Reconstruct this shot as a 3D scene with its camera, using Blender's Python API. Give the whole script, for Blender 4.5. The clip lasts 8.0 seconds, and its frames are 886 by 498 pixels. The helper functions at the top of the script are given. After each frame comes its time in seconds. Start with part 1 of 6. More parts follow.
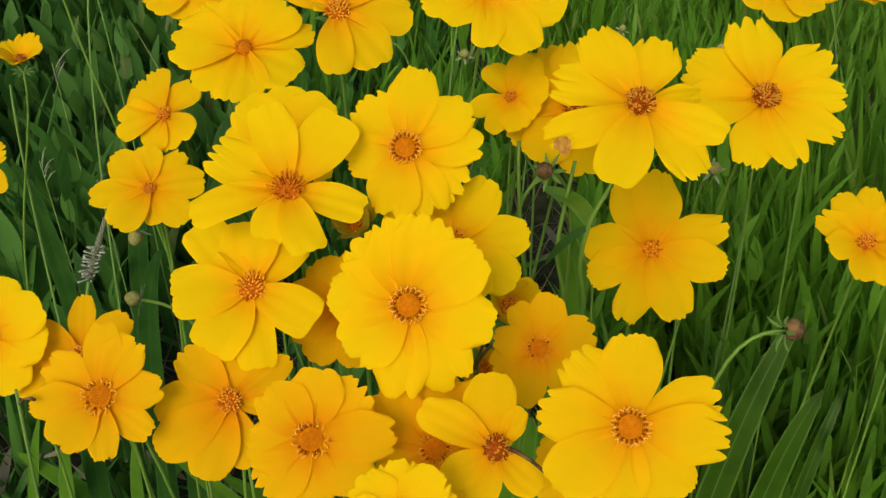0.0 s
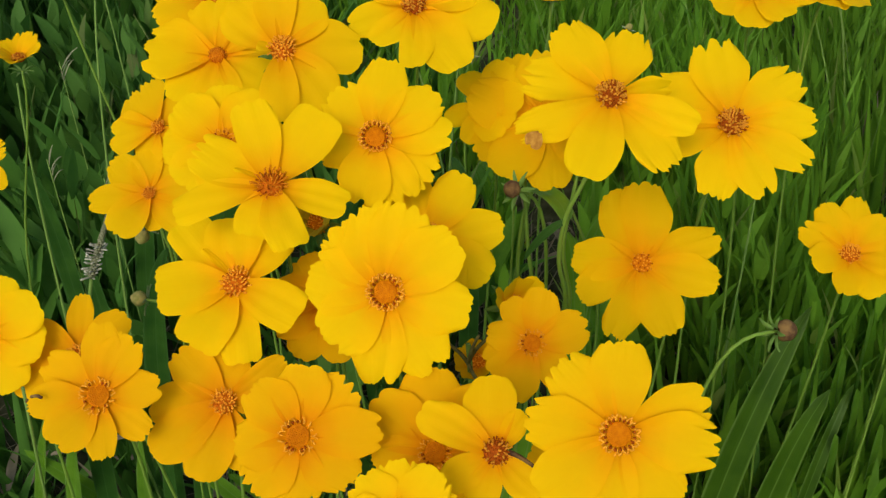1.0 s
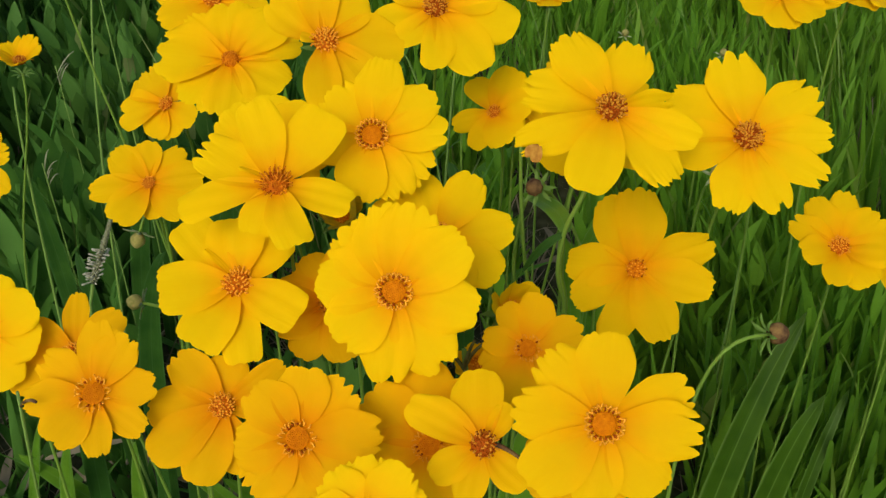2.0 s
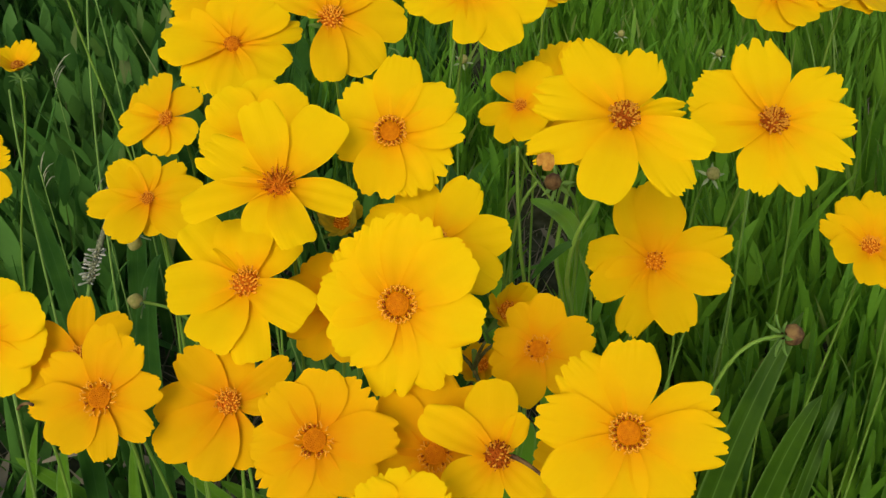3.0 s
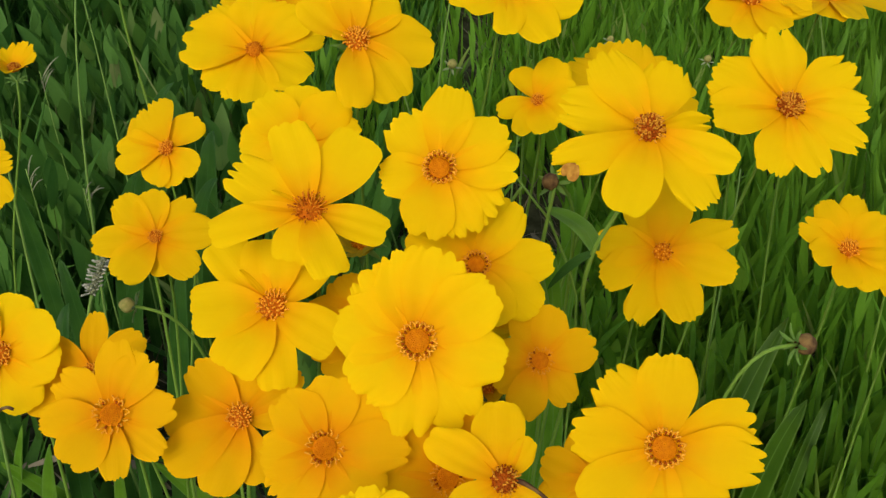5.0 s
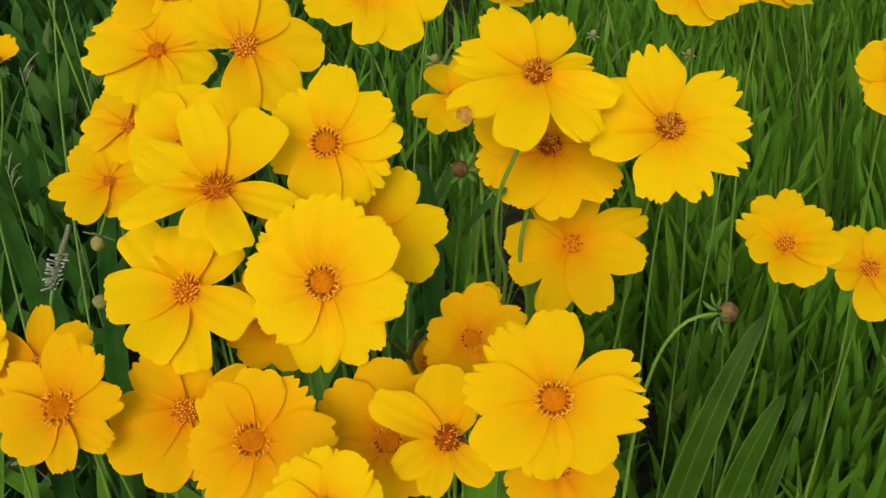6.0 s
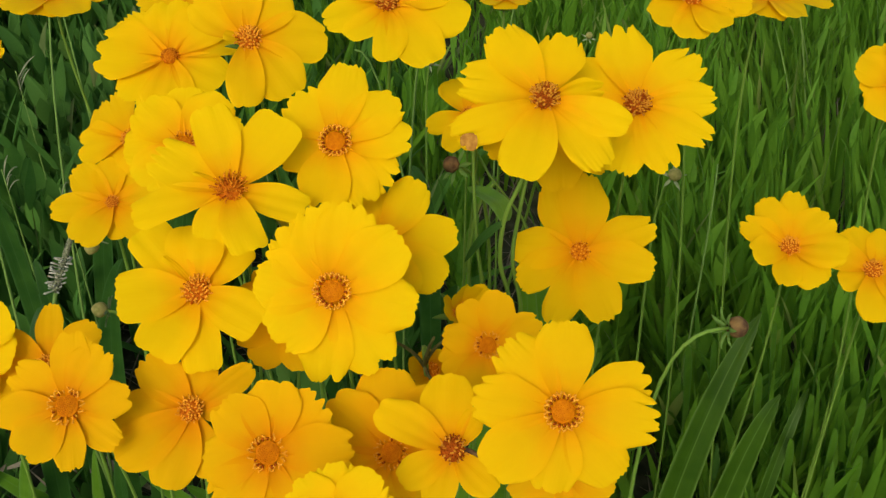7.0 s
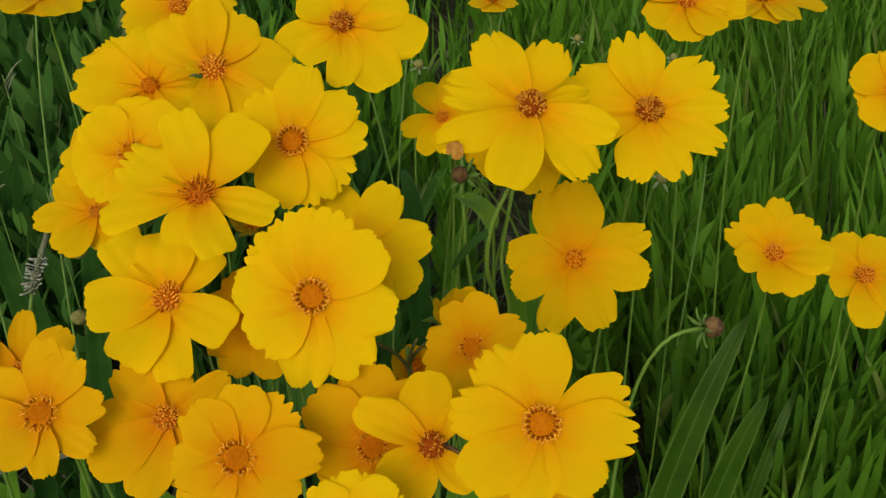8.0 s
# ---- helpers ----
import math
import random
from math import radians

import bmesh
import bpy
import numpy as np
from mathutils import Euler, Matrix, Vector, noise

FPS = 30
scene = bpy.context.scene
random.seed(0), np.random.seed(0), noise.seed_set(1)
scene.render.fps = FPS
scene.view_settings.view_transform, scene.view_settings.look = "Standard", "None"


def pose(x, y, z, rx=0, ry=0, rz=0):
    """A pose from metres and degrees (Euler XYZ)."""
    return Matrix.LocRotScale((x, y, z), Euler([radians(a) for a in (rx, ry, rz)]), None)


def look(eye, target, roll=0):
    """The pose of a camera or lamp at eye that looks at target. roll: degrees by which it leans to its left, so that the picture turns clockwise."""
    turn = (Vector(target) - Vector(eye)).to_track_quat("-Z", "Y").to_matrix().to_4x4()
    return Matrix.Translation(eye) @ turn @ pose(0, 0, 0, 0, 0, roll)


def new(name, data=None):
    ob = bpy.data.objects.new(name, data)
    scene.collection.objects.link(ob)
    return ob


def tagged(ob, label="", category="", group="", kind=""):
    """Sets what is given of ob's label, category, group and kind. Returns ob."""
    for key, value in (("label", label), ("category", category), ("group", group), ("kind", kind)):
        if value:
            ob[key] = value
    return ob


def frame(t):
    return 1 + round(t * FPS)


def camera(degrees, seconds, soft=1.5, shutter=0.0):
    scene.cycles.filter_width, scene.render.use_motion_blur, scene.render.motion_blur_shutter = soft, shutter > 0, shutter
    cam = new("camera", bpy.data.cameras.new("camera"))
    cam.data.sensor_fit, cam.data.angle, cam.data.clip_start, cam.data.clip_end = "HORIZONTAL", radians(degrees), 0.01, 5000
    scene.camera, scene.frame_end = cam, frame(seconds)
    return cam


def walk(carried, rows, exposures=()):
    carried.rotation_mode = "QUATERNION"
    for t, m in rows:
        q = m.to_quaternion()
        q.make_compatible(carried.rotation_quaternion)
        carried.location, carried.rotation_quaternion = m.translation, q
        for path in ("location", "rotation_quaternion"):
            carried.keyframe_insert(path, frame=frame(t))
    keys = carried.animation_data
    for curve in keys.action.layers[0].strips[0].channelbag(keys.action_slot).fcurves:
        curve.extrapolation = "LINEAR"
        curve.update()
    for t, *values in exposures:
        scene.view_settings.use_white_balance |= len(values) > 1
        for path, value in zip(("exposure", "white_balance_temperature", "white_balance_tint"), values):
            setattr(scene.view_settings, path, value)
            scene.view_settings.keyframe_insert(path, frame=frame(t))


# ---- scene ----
# ---------------------------------------------------------------- camera
cam = camera(50.0, 8.0, soft=1.4)
walk(cam, [
    (0, pose(0.0000, 0, 0.7, 54.000, 0.000, -0.000)),
    (0.5, pose(0.0000, 0, 0.7, 53.924, -0.060, 0.169)),
    (1, pose(0.0000, 0, 0.7, 53.925, 0.140, 0.339)),
    (2.5, pose(0.0000, 0, 0.7, 54.328, -0.195, 0.174)),
    (3, pose(0.0000, 0, 0.7, 54.298, -0.044, -0.056)),
    (3.5, pose(0.0000, 0, 0.7, 54.278, -0.078, -0.379)),
    (4, pose(0.0005, 0, 0.7, 54.634, -0.363, -0.165)),
    (5.5, pose(0.0060, 0, 0.7, 54.450, -0.482, -0.609)),
    (6, pose(0.0082, 0, 0.7, 54.271, -0.544, -1.051)),
    (6.5, pose(0.0101, 0, 0.7, 54.391, -0.504, -0.838)),
    (7, pose(0.0115, 0, 0.7, 54.422, -0.442, -1.139)),
    (7.5, pose(0.0120, 0, 0.7, 54.571, -0.525, -1.406)),
    (8, pose(0.0120, 0, 0.7, 54.596, -0.586, -1.778)),
], [(0, 0.30), (7.8, 0.30), (8, -0.05)])

# ---------------------------------------------------------------- light: open shade under a bright evening sky
world = bpy.data.worlds.new("sky")
scene.world = world
world.use_nodes = True
wn, wl = world.node_tree.nodes, world.node_tree.links
sky = wn.new("ShaderNodeTexSky")
sky.sky_type, sky.sun_disc = "NISHITA", False
sky.sun_elevation, sky.sun_rotation = radians(42), radians(198)
sky.air_density, sky.dust_density = 1.0, 3.0
wl.new(sky.outputs[0], wn["Background"].inputs[0])
wn["Background"].inputs[1].default_value = 0.14

sun_data = bpy.data.lights.new("sun", "SUN")
sun_data.energy, sun_data.angle, sun_data.color = 1.0, radians(25), (1.0, 0.94, 0.84)
sun = new("sun", sun_data)
sun.matrix_world = look((-1.0, -3.0, 3.2), (0, 0.3, 0.4))


# ---------------------------------------------------------------- materials
def material(name):
    m = bpy.data.materials.new(name)
    m.use_nodes = True
    return m, m.node_tree.nodes, m.node_tree.links, m.node_tree.nodes["Principled BSDF"]


def mixed(nodes, links, fac, a, b):
    """A colour between a and b, each a colour or a socket."""
    mix = nodes.new("ShaderNodeMix")
    mix.data_type = "RGBA"
    for socket, value in ((mix.inputs[0], fac), (mix.inputs[6], a), (mix.inputs[7], b)):
        if isinstance(value, bpy.types.NodeSocket):
            links.new(value, socket)
        elif isinstance(value, (int, float)):
            socket.default_value = value
        else:
            socket.default_value = (*value, 1)
    return mix.outputs[2]


def ramp(nodes, links, source, low, high, a=0.0, b=1.0):
    r = nodes.new("ShaderNodeMapRange")
    r.inputs[1].default_value, r.inputs[2].default_value = low, high
    r.inputs[3].default_value, r.inputs[4].default_value = a, b
    links.new(source, r.inputs[0])
    return r.outputs[0]


def noise_tex(nodes, links, scale, vector=None, detail=4.0):
    n = nodes.new("ShaderNodeTexNoise")
    n.inputs["Scale"].default_value, n.inputs["Detail"].default_value = scale, detail
    if vector is not None:
        links.new(vector, n.inputs["Vector"])
    return n.outputs[0]


def thin(m, nodes, links, bsdf, colour, share):
    """Lets part of the light through a petal or a leaf."""
    back = nodes.new("ShaderNodeBsdfTranslucent")
    if isinstance(colour, bpy.types.NodeSocket):
        links.new(colour, back.inputs[0])
    else:
        back.inputs[0].default_value = (*colour, 1)
    both = nodes.new("ShaderNodeMixShader")
    both.inputs[0].default_value = share
    links.new(bsdf.outputs[0], both.inputs[1])
    links.new(back.outputs[0], both.inputs[2])
    links.new(both.outputs[0], nodes["Material Output"].inputs[0])


def petal_material(name, tip, middle, base, guide):
    """A ray petal: pigment deepens towards the base, fine veins run along it."""
    m, n, l, b = material(name)
    uv = n.new("ShaderNodeUVMap").outputs[0]
    split = n.new("ShaderNodeSeparateXYZ")
    l.new(uv, split.inputs[0])
    stretch = n.new("ShaderNodeMapping")
    stretch.inputs["Scale"].default_value = (26, 1.6, 1)
    l.new(uv, stretch.inputs[0])
    vein = noise_tex(n, l, 1.0, stretch.outputs[0], 3)
    body = mixed(n, l, ramp(n, l, split.outputs[1], 0.30, 0.95), middle, tip)
    body = mixed(n, l, ramp(n, l, split.outputs[1], 0.10, guide, 0.85, 0.0), body, base)
    body = mixed(n, l, ramp(n, l, vein, 0.35, 0.75, 0.0, 0.22), body, middle)
    blotch = noise_tex(n, l, 90, n.new("ShaderNodeTexCoord").outputs["Object"], 2)
    body = mixed(n, l, ramp(n, l, blotch, 0.45, 0.75, 0.0, 0.25), body, middle)
    who = n.new("ShaderNodeObjectInfo").outputs["Random"]
    body = mixed(n, l, ramp(n, l, who, 0, 1, 0.0, 0.25), body, middle)
    l.new(body, b.inputs["Base Color"])
    b.inputs["Roughness"].default_value = 0.75
    b.inputs["Specular IOR Level"].default_value = 0.06
    bump = n.new("ShaderNodeBump")
    bump.inputs["Strength"].default_value, bump.inputs["Distance"].default_value = 0.18, 0.0005
    l.new(vein, bump.inputs["Height"])
    l.new(bump.outputs[0], b.inputs["Normal"])
    thin(m, n, l, b, body, 0.35)
    return m


def leaf_material(name, dark, light, dry, rough=0.5, share=0.25):
    m, n, l, b = material(name)
    who = n.new("ShaderNodeNewGeometry").outputs["Random Per Island"]
    obj = n.new("ShaderNodeTexCoord").outputs["Object"]
    patch = noise_tex(n, l, 9, obj, 3)
    fine = noise_tex(n, l, 260, obj, 3)
    c = mixed(n, l, ramp(n, l, who, 0.0, 1.0), dark, light)
    c = mixed(n, l, ramp(n, l, patch, 0.40, 0.70, 0.0, 0.5), c, dark)
    c = mixed(n, l, ramp(n, l, fine, 0.35, 0.75, 0.0, 0.35), c, light)
    wide = noise_tex(n, l, 2.6, obj, 2)
    c = mixed(n, l, ramp(n, l, wide, 0.50, 0.72, 0.0, 0.10), c, dry)
    c = mixed(n, l, ramp(n, l, who, 0.94, 0.98, 0.0, 0.7), c, dry)
    l.new(c, b.inputs["Base Color"])
    b.inputs["Roughness"].default_value = rough
    b.inputs["Specular IOR Level"].default_value = 0.14
    thin(m, n, l, b, c, share)
    return m


def lance_material(name, dark, light, rib_lit_edge):
    """A lance leaf: satin green, pale midrib, faint side veins, margins painted pale as if lit."""
    m, n, l, b = material(name)
    uv = n.new("ShaderNodeUVMap").outputs[0]
    split = n.new("ShaderNodeSeparateXYZ")
    l.new(uv, split.inputs[0])
    off = n.new("ShaderNodeMath")
    off.operation = "ABSOLUTE"
    l.new(split.outputs[0], off.inputs[0])
    patch = noise_tex(n, l, 45, n.new("ShaderNodeTexCoord").outputs["Object"], 4)
    stretch = n.new("ShaderNodeMapping")
    stretch.inputs["Scale"].default_value = (14, 1.2, 1)
    l.new(uv, stretch.inputs[0])
    vein = noise_tex(n, l, 1.0, stretch.outputs[0], 3)
    c = mixed(n, l, ramp(n, l, patch, 0.30, 0.70), dark, light)
    c = mixed(n, l, ramp(n, l, vein, 0.40, 0.70, 0.0, 0.45), c, dark)
    c = mixed(n, l, ramp(n, l, off.outputs[0], 0.02, 0.07, 0.45, 0.0), c, rib_lit_edge)
    # Light on the rolled margins, put into the colour.
    c = mixed(n, l, ramp(n, l, off.outputs[0], 0.82, 1.0, 0.0, 0.8), c, rib_lit_edge)
    l.new(c, b.inputs["Base Color"])
    b.inputs["Roughness"].default_value = 0.40
    b.inputs["Specular IOR Level"].default_value = 0.12
    bump = n.new("ShaderNodeBump")
    bump.inputs["Strength"].default_value, bump.inputs["Distance"].default_value = 0.3, 0.0006
    l.new(vein, bump.inputs["Height"])
    l.new(bump.outputs[0], b.inputs["Normal"])
    thin(m, n, l, b, c, 0.25)
    return m


def plain_material(name, a, b_colour, scale, rough=0.6):
    m, n, l, b = material(name)
    grain = noise_tex(n, l, scale, n.new("ShaderNodeTexCoord").outputs["Object"], 4)
    l.new(mixed(n, l, ramp(n, l, grain, 0.35, 0.70), a, b_colour), b.inputs["Base Color"])
    b.inputs["Specular IOR Level"].default_value = 0.02
    b.inputs["Roughness"].default_value = rough
    return m


LEMON = petal_material("petal_lemon_yellow", (0.90, 0.610, 0.001), (0.87, 0.525, 0.001), (0.83, 0.32, 0.001), 0.48)
AMBER = petal_material("petal_amber_yellow", (0.86, 0.490, 0.001), (0.81, 0.405, 0.001), (0.78, 0.255, 0.001), 0.50)
GOLD = petal_material("petal_golden_yellow", (0.88, 0.560, 0.001), (0.84, 0.475, 0.001), (0.81, 0.31, 0.001), 0.48)
STEM = leaf_material("stem_green", (0.115, 0.225, 0.026), (0.195, 0.320, 0.046), (0.24, 0.28, 0.06), 0.5, 0.1)
BRACT = leaf_material("bract_green", (0.09, 0.19, 0.03), (0.17, 0.29, 0.06), (0.20, 0.16, 0.05), 0.55, 0.15)
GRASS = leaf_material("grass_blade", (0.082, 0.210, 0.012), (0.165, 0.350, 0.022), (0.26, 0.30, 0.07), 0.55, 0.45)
# Darker than the grass blades: shade at left and underneath is in the colour.
SHADE_LEAF = leaf_material("shade_tinted_weed_leaf", (0.053, 0.156, 0.020), (0.094, 0.226, 0.031), (0.15, 0.17, 0.055), 0.6, 0.42)
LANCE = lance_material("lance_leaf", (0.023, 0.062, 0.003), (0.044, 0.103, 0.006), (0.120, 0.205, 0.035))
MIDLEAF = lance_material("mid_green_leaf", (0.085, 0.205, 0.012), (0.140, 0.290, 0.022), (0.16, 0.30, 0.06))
# Darker copy of the mid green leaf; shade is put into its base colours.
DEEP_SHADE = lance_material("leaf_darkened_for_shade", (0.017, 0.060, 0.008), (0.038, 0.105, 0.014), (0.045, 0.11, 0.025))
STALK = leaf_material("grass_stalk", (0.11, 0.21, 0.035), (0.18, 0.29, 0.06), (0.28, 0.27, 0.11), 0.55, 0.1)
THATCH = leaf_material("dry_thatch", (0.10, 0.085, 0.05), (0.24, 0.21, 0.13), (0.30, 0.27, 0.18), 0.8, 0.1)
DISC = plain_material("disc_orange", (0.50, 0.135, 0.002), (0.62, 0.20, 0.002), 900)
FLORET_TAN = plain_material("floret_tan", (0.54, 0.20, 0.010), (0.74, 0.36, 0.035), 1200)
FLORET_RUST = plain_material("floret_rust", (0.52, 0.15, 0.006), (0.72, 0.27, 0.012), 1200)
FLORET = plain_material("floret_amber", (0.70, 0.26, 0.010), (0.86, 0.42, 0.035), 1200)
ANTHER_PALE = plain_material("anther_orange", (0.38, 0.080, 0.003), (0.52, 0.14, 0.004), 1500)
ANTHER = plain_material("anther_brown", (0.26, 0.050, 0.004), (0.44, 0.10, 0.006), 1500)
BUD_BROWN = plain_material("bud_scale_brown", (0.070, 0.036, 0.020), (0.240, 0.150, 0.050), 260)
TWIG = plain_material("twig_green_brown", (0.085, 0.085, 0.028), (0.17, 0.16, 0.05), 400)
BRACT_PALE = plain_material("bract_pale_green", (0.20, 0.26, 0.11), (0.33, 0.38, 0.20), 300)
BUD_YELLOW = plain_material("bud_petal_green_yellow", (0.42, 0.36, 0.02), (0.62, 0.46, 0.02), 300)
BUD_PALE = plain_material("bud_scale_green", (0.20, 0.20, 0.05), (0.32, 0.28, 0.09), 500)
SEED = plain_material("seed_head_grey", (0.28, 0.29, 0.21), (0.46, 0.46, 0.37), 700, 0.85)
SEED_GREEN = plain_material("seed_head_green", (0.12, 0.14, 0.07), (0.26, 0.27, 0.17), 700, 0.85)
WITHER = plain_material("withered_petal", (0.30, 0.13, 0.02), (0.50, 0.26, 0.04), 400)
SOIL = plain_material("soil", (0.028, 0.032, 0.014), (0.066, 0.070, 0.036), 60, 0.95)
MEADOW = plain_material("distant_meadow", (0.05, 0.12, 0.012), (0.10, 0.20, 0.022), 0.8, 0.9)


# ---------------------------------------------------------------- mesh helpers
def mesh_from(name, verts, faces, mat, smooth=True, uvs=None):
    me = bpy.data.meshes.new(name)
    me.from_pydata([tuple(v) for v in verts], [], faces)
    if uvs is not None:
        layer = me.uv_layers.new(name="UVMap")
        index = np.empty(len(me.loops), dtype=np.int32)
        me.loops.foreach_get("vertex_index", index)
        layer.data.foreach_set("uv", np.asarray(uvs, dtype=np.float32)[index].ravel())
    me.materials.append(mat)
    if smooth:
        me.polygons.foreach_set("use_smooth", [True] * len(me.polygons))
    me.update()
    return me


def part(name, me, parent, m=None, label=""):
    ob = new(name, me)
    ob.parent = parent
    if m is not None:
        ob.matrix_basis = m
    return tagged(ob, label)


def frame_of(normal, origin=(0, 0, 0)):
    """The pose whose z axis is normal and whose x axis stays nearest to the world's x."""
    z = Vector(normal).normalized()
    x = (Vector((1, 0, 0)) - z * z.x).normalized()
    y = z.cross(x)
    m = Matrix((x, y, z)).transposed().to_4x4()
    m.translation = origin
    return m


def threaded(points, count):
    """A smooth line that passes through all its points."""
    p = [Vector(q) for q in points]
    last = len(p) - 1
    way = [(p[min(i + 1, last)] - p[max(i - 1, 0)]).normalized() for i in range(last + 1)]
    out = []
    for i in range(count):
        s = i / (count - 1) * last
        k = min(int(s), last - 1)
        t, far = s - k, (p[k + 1] - p[k]).length
        out.append(p[k] * (1 + 2 * t) * (1 - t) ** 2 + way[k] * far * t * (1 - t) ** 2 + p[k + 1] * t * t * (3 - 2 * t) + way[k + 1] * far * t * t * (t - 1))
    return out


def bezier(points, count):
    p = [Vector(q) for q in points]
    out = []
    for i in range(count):
        t = i / (count - 1)
        q = list(p)
        while len(q) > 1:
            q = [a.lerp(b, t) for a, b in zip(q, q[1:])]
        out.append(q[0])
    return out


def tube(points, radii, sides=6):
    """Vertices and faces of a closed tube along points."""
    verts, faces = [], []
    for i, p in enumerate(points):
        a, b = points[max(i - 1, 0)], points[min(i + 1, len(points) - 1)]
        m = frame_of(b - a, p)
        for k in range(sides):
            w = 2 * math.pi * k / sides
            verts.append(m @ Vector((radii[i] * math.cos(w), radii[i] * math.sin(w), 0)))
    for i in range(len(points) - 1):
        for k in range(sides):
            j = (k + 1) % sides
            faces.append((i * sides + k, i * sides + j, (i + 1) * sides + j, (i + 1) * sides + k))
    faces.append(tuple(range(sides))[::-1])
    faces.append(tuple((len(points) - 1) * sides + k for k in range(sides)))
    return verts, faces


def gathered(pieces):
    """Joins lists of (verts, faces)."""
    verts, faces = [], []
    for v, f in pieces:
        k = len(verts)
        verts += list(v)
        faces += [tuple(i + k for i in q) for q in f]
    return verts, faces


# ---------------------------------------------------------------- parts of a flower
def petal_mesh(length, width, teeth, rng, droop, slim=False, split=False, square=False):
    """One ray petal along +y from the origin, in metres: narrow claw, broad rounded blade, notched tip with small teeth, shallow pleats."""
    rows, cols = 17, 37

    def cuts(count, low, high):
        at = [0.0]
        for _ in range(count):
            at.append(at[-1] + rng.uniform(low, high))
        return [-1 + 2 * a / at[-1] for a in at]

    def scallop(u, at, deep, sharp):
        for a, b, p, q in zip(at, at[1:], deep, deep[1:]):
            if u <= b + 1e-6:
                f = min(max((u - a) / (b - a), 0.0), 1.0)
                return (p * (1 - f) + q * f) * abs(2 * f - 1) ** sharp
        return 0.0

    lobes = rng.choice([2, 3, 3, 4])
    main, small = cuts(lobes, 0.6, 1.4), cuts(rng.choice([7, 8, 9, 11]), 0.5, 1.6)
    main_deep = [rng.choice([0.3, 0.6, 1.0, 1.5]) for _ in main]
    small_deep = [rng.choice([0.1, 0.4, 0.7, 1.0]) * (0.22 if split else 0.65) for _ in small]
    lift = [rng.uniform(0.0, 0.5) for _ in main]
    blunt, power = (0.07, 5.0) if square else (0.13, 3.6) if slim else (0.15, 3.2)
    crest, foot, swell = (0.68, 0.17, 1.15) if slim else (0.64, 0.20, 0.98)
    grooves, phase = rng.choice([2, 2, 3]), rng.uniform(-0.4, 0.4)
    skew, wave, bend = rng.uniform(-0.05, 0.05), rng.uniform(0, 6.28), rng.uniform(-0.06, 0.06)
    verts, uvs, faces = [], [], []
    tips = []
    for j in range(cols):
        u = 2 * j / (cols - 1) - 1
        k = min(int((u + 1) / 2 * lobes), lobes - 1)
        tips.append(-blunt * abs(u) ** power - teeth * (scallop(u, main, main_deep, 3.0 if split else 2.2) + scallop(u, small, small_deep, 1.3) + 0.3 * lift[k] * abs(u)))
    for i in range(rows):
        v = i / (rows - 1)
        half = 0.5 * width * (foot + (1 - foot) * math.sin(min(v / crest, 1.0) * math.pi / 2) ** swell)
        if v > crest:
            half *= math.sqrt(1 - (0.12 if square else 0.26) * ((v - crest) / (1 - crest)) ** 2)
        k = min(max((v - 0.45) / 0.55, 0), 1)
        for j in range(cols):
            u = 2 * j / (cols - 1) - 1
            y = length * (v + tips[j] * k * k)
            x = half * u * (1 + 0.03 * math.sin(5 * v + wave + 2 * u) * v) + length * (skew * v * v + bend * math.sin(math.pi * v) * 0.5)
            fade = math.sin(math.pi * min(v * 1.05, 1.0)) * 0.7 + 0.3 * v
            z = 0.009 * width * math.cos(math.pi * grooves * u + phase) * fade
            z += (0.10 - 0.13 * v) * width * u * u
            z += length * (0.08 * v - (0.10 + droop) * v * v)
            z += 0.014 * length * math.sin(2.2 * u + 4 * v + wave) * v
            z += 0.010 * length * math.sin(6.0 * u + wave) * k * k
            verts.append((x, y, z))
            uvs.append((0.5 + 0.5 * u, v))
    for i in range(rows - 1):
        for j in range(cols - 1):
            a = i * cols + j
            faces.append((a, a + 1, a + cols + 1, a + cols))
    return verts, faces, uvs


def blob(centre, direction, length, radius):
    """A small club: narrow foot, thick head."""
    m = frame_of(direction, centre)
    verts, faces = [], []
    for s, r in ((0, 0.55), (0.55, 0.75), (0.85, 1.0), (1.0, 0.45)):
        for k in range(5):
            w = 2 * math.pi * k / 5
            verts.append(m @ Vector((radius * r * math.cos(w), radius * r * math.sin(w), s * length)))
    for i in range(3):
        for k in range(5):
            j = (k + 1) % 5
            faces.append((i * 5 + k, i * 5 + j, i * 5 + 5 + j, i * 5 + 5 + k))
    faces.append((15, 16, 17, 18, 19))
    return verts, faces


def dome_mesh(radius, height, rings=7, sides=20):
    verts, faces = [], []
    for i in range(rings):
        w = math.pi / 2 * i / (rings - 1)
        for k in range(sides):
            a = 2 * math.pi * k / sides
            r = radius * math.cos(w) + 1e-5
            verts.append((r * math.cos(a), r * math.sin(a), height * math.sin(w)))
    for i in range(rings - 1):
        for k in range(sides):
            j = (k + 1) % sides
            faces.append((i * sides + k, i * sides + j, (i + 1) * sides + j, (i + 1) * sides + k))
    return verts, faces


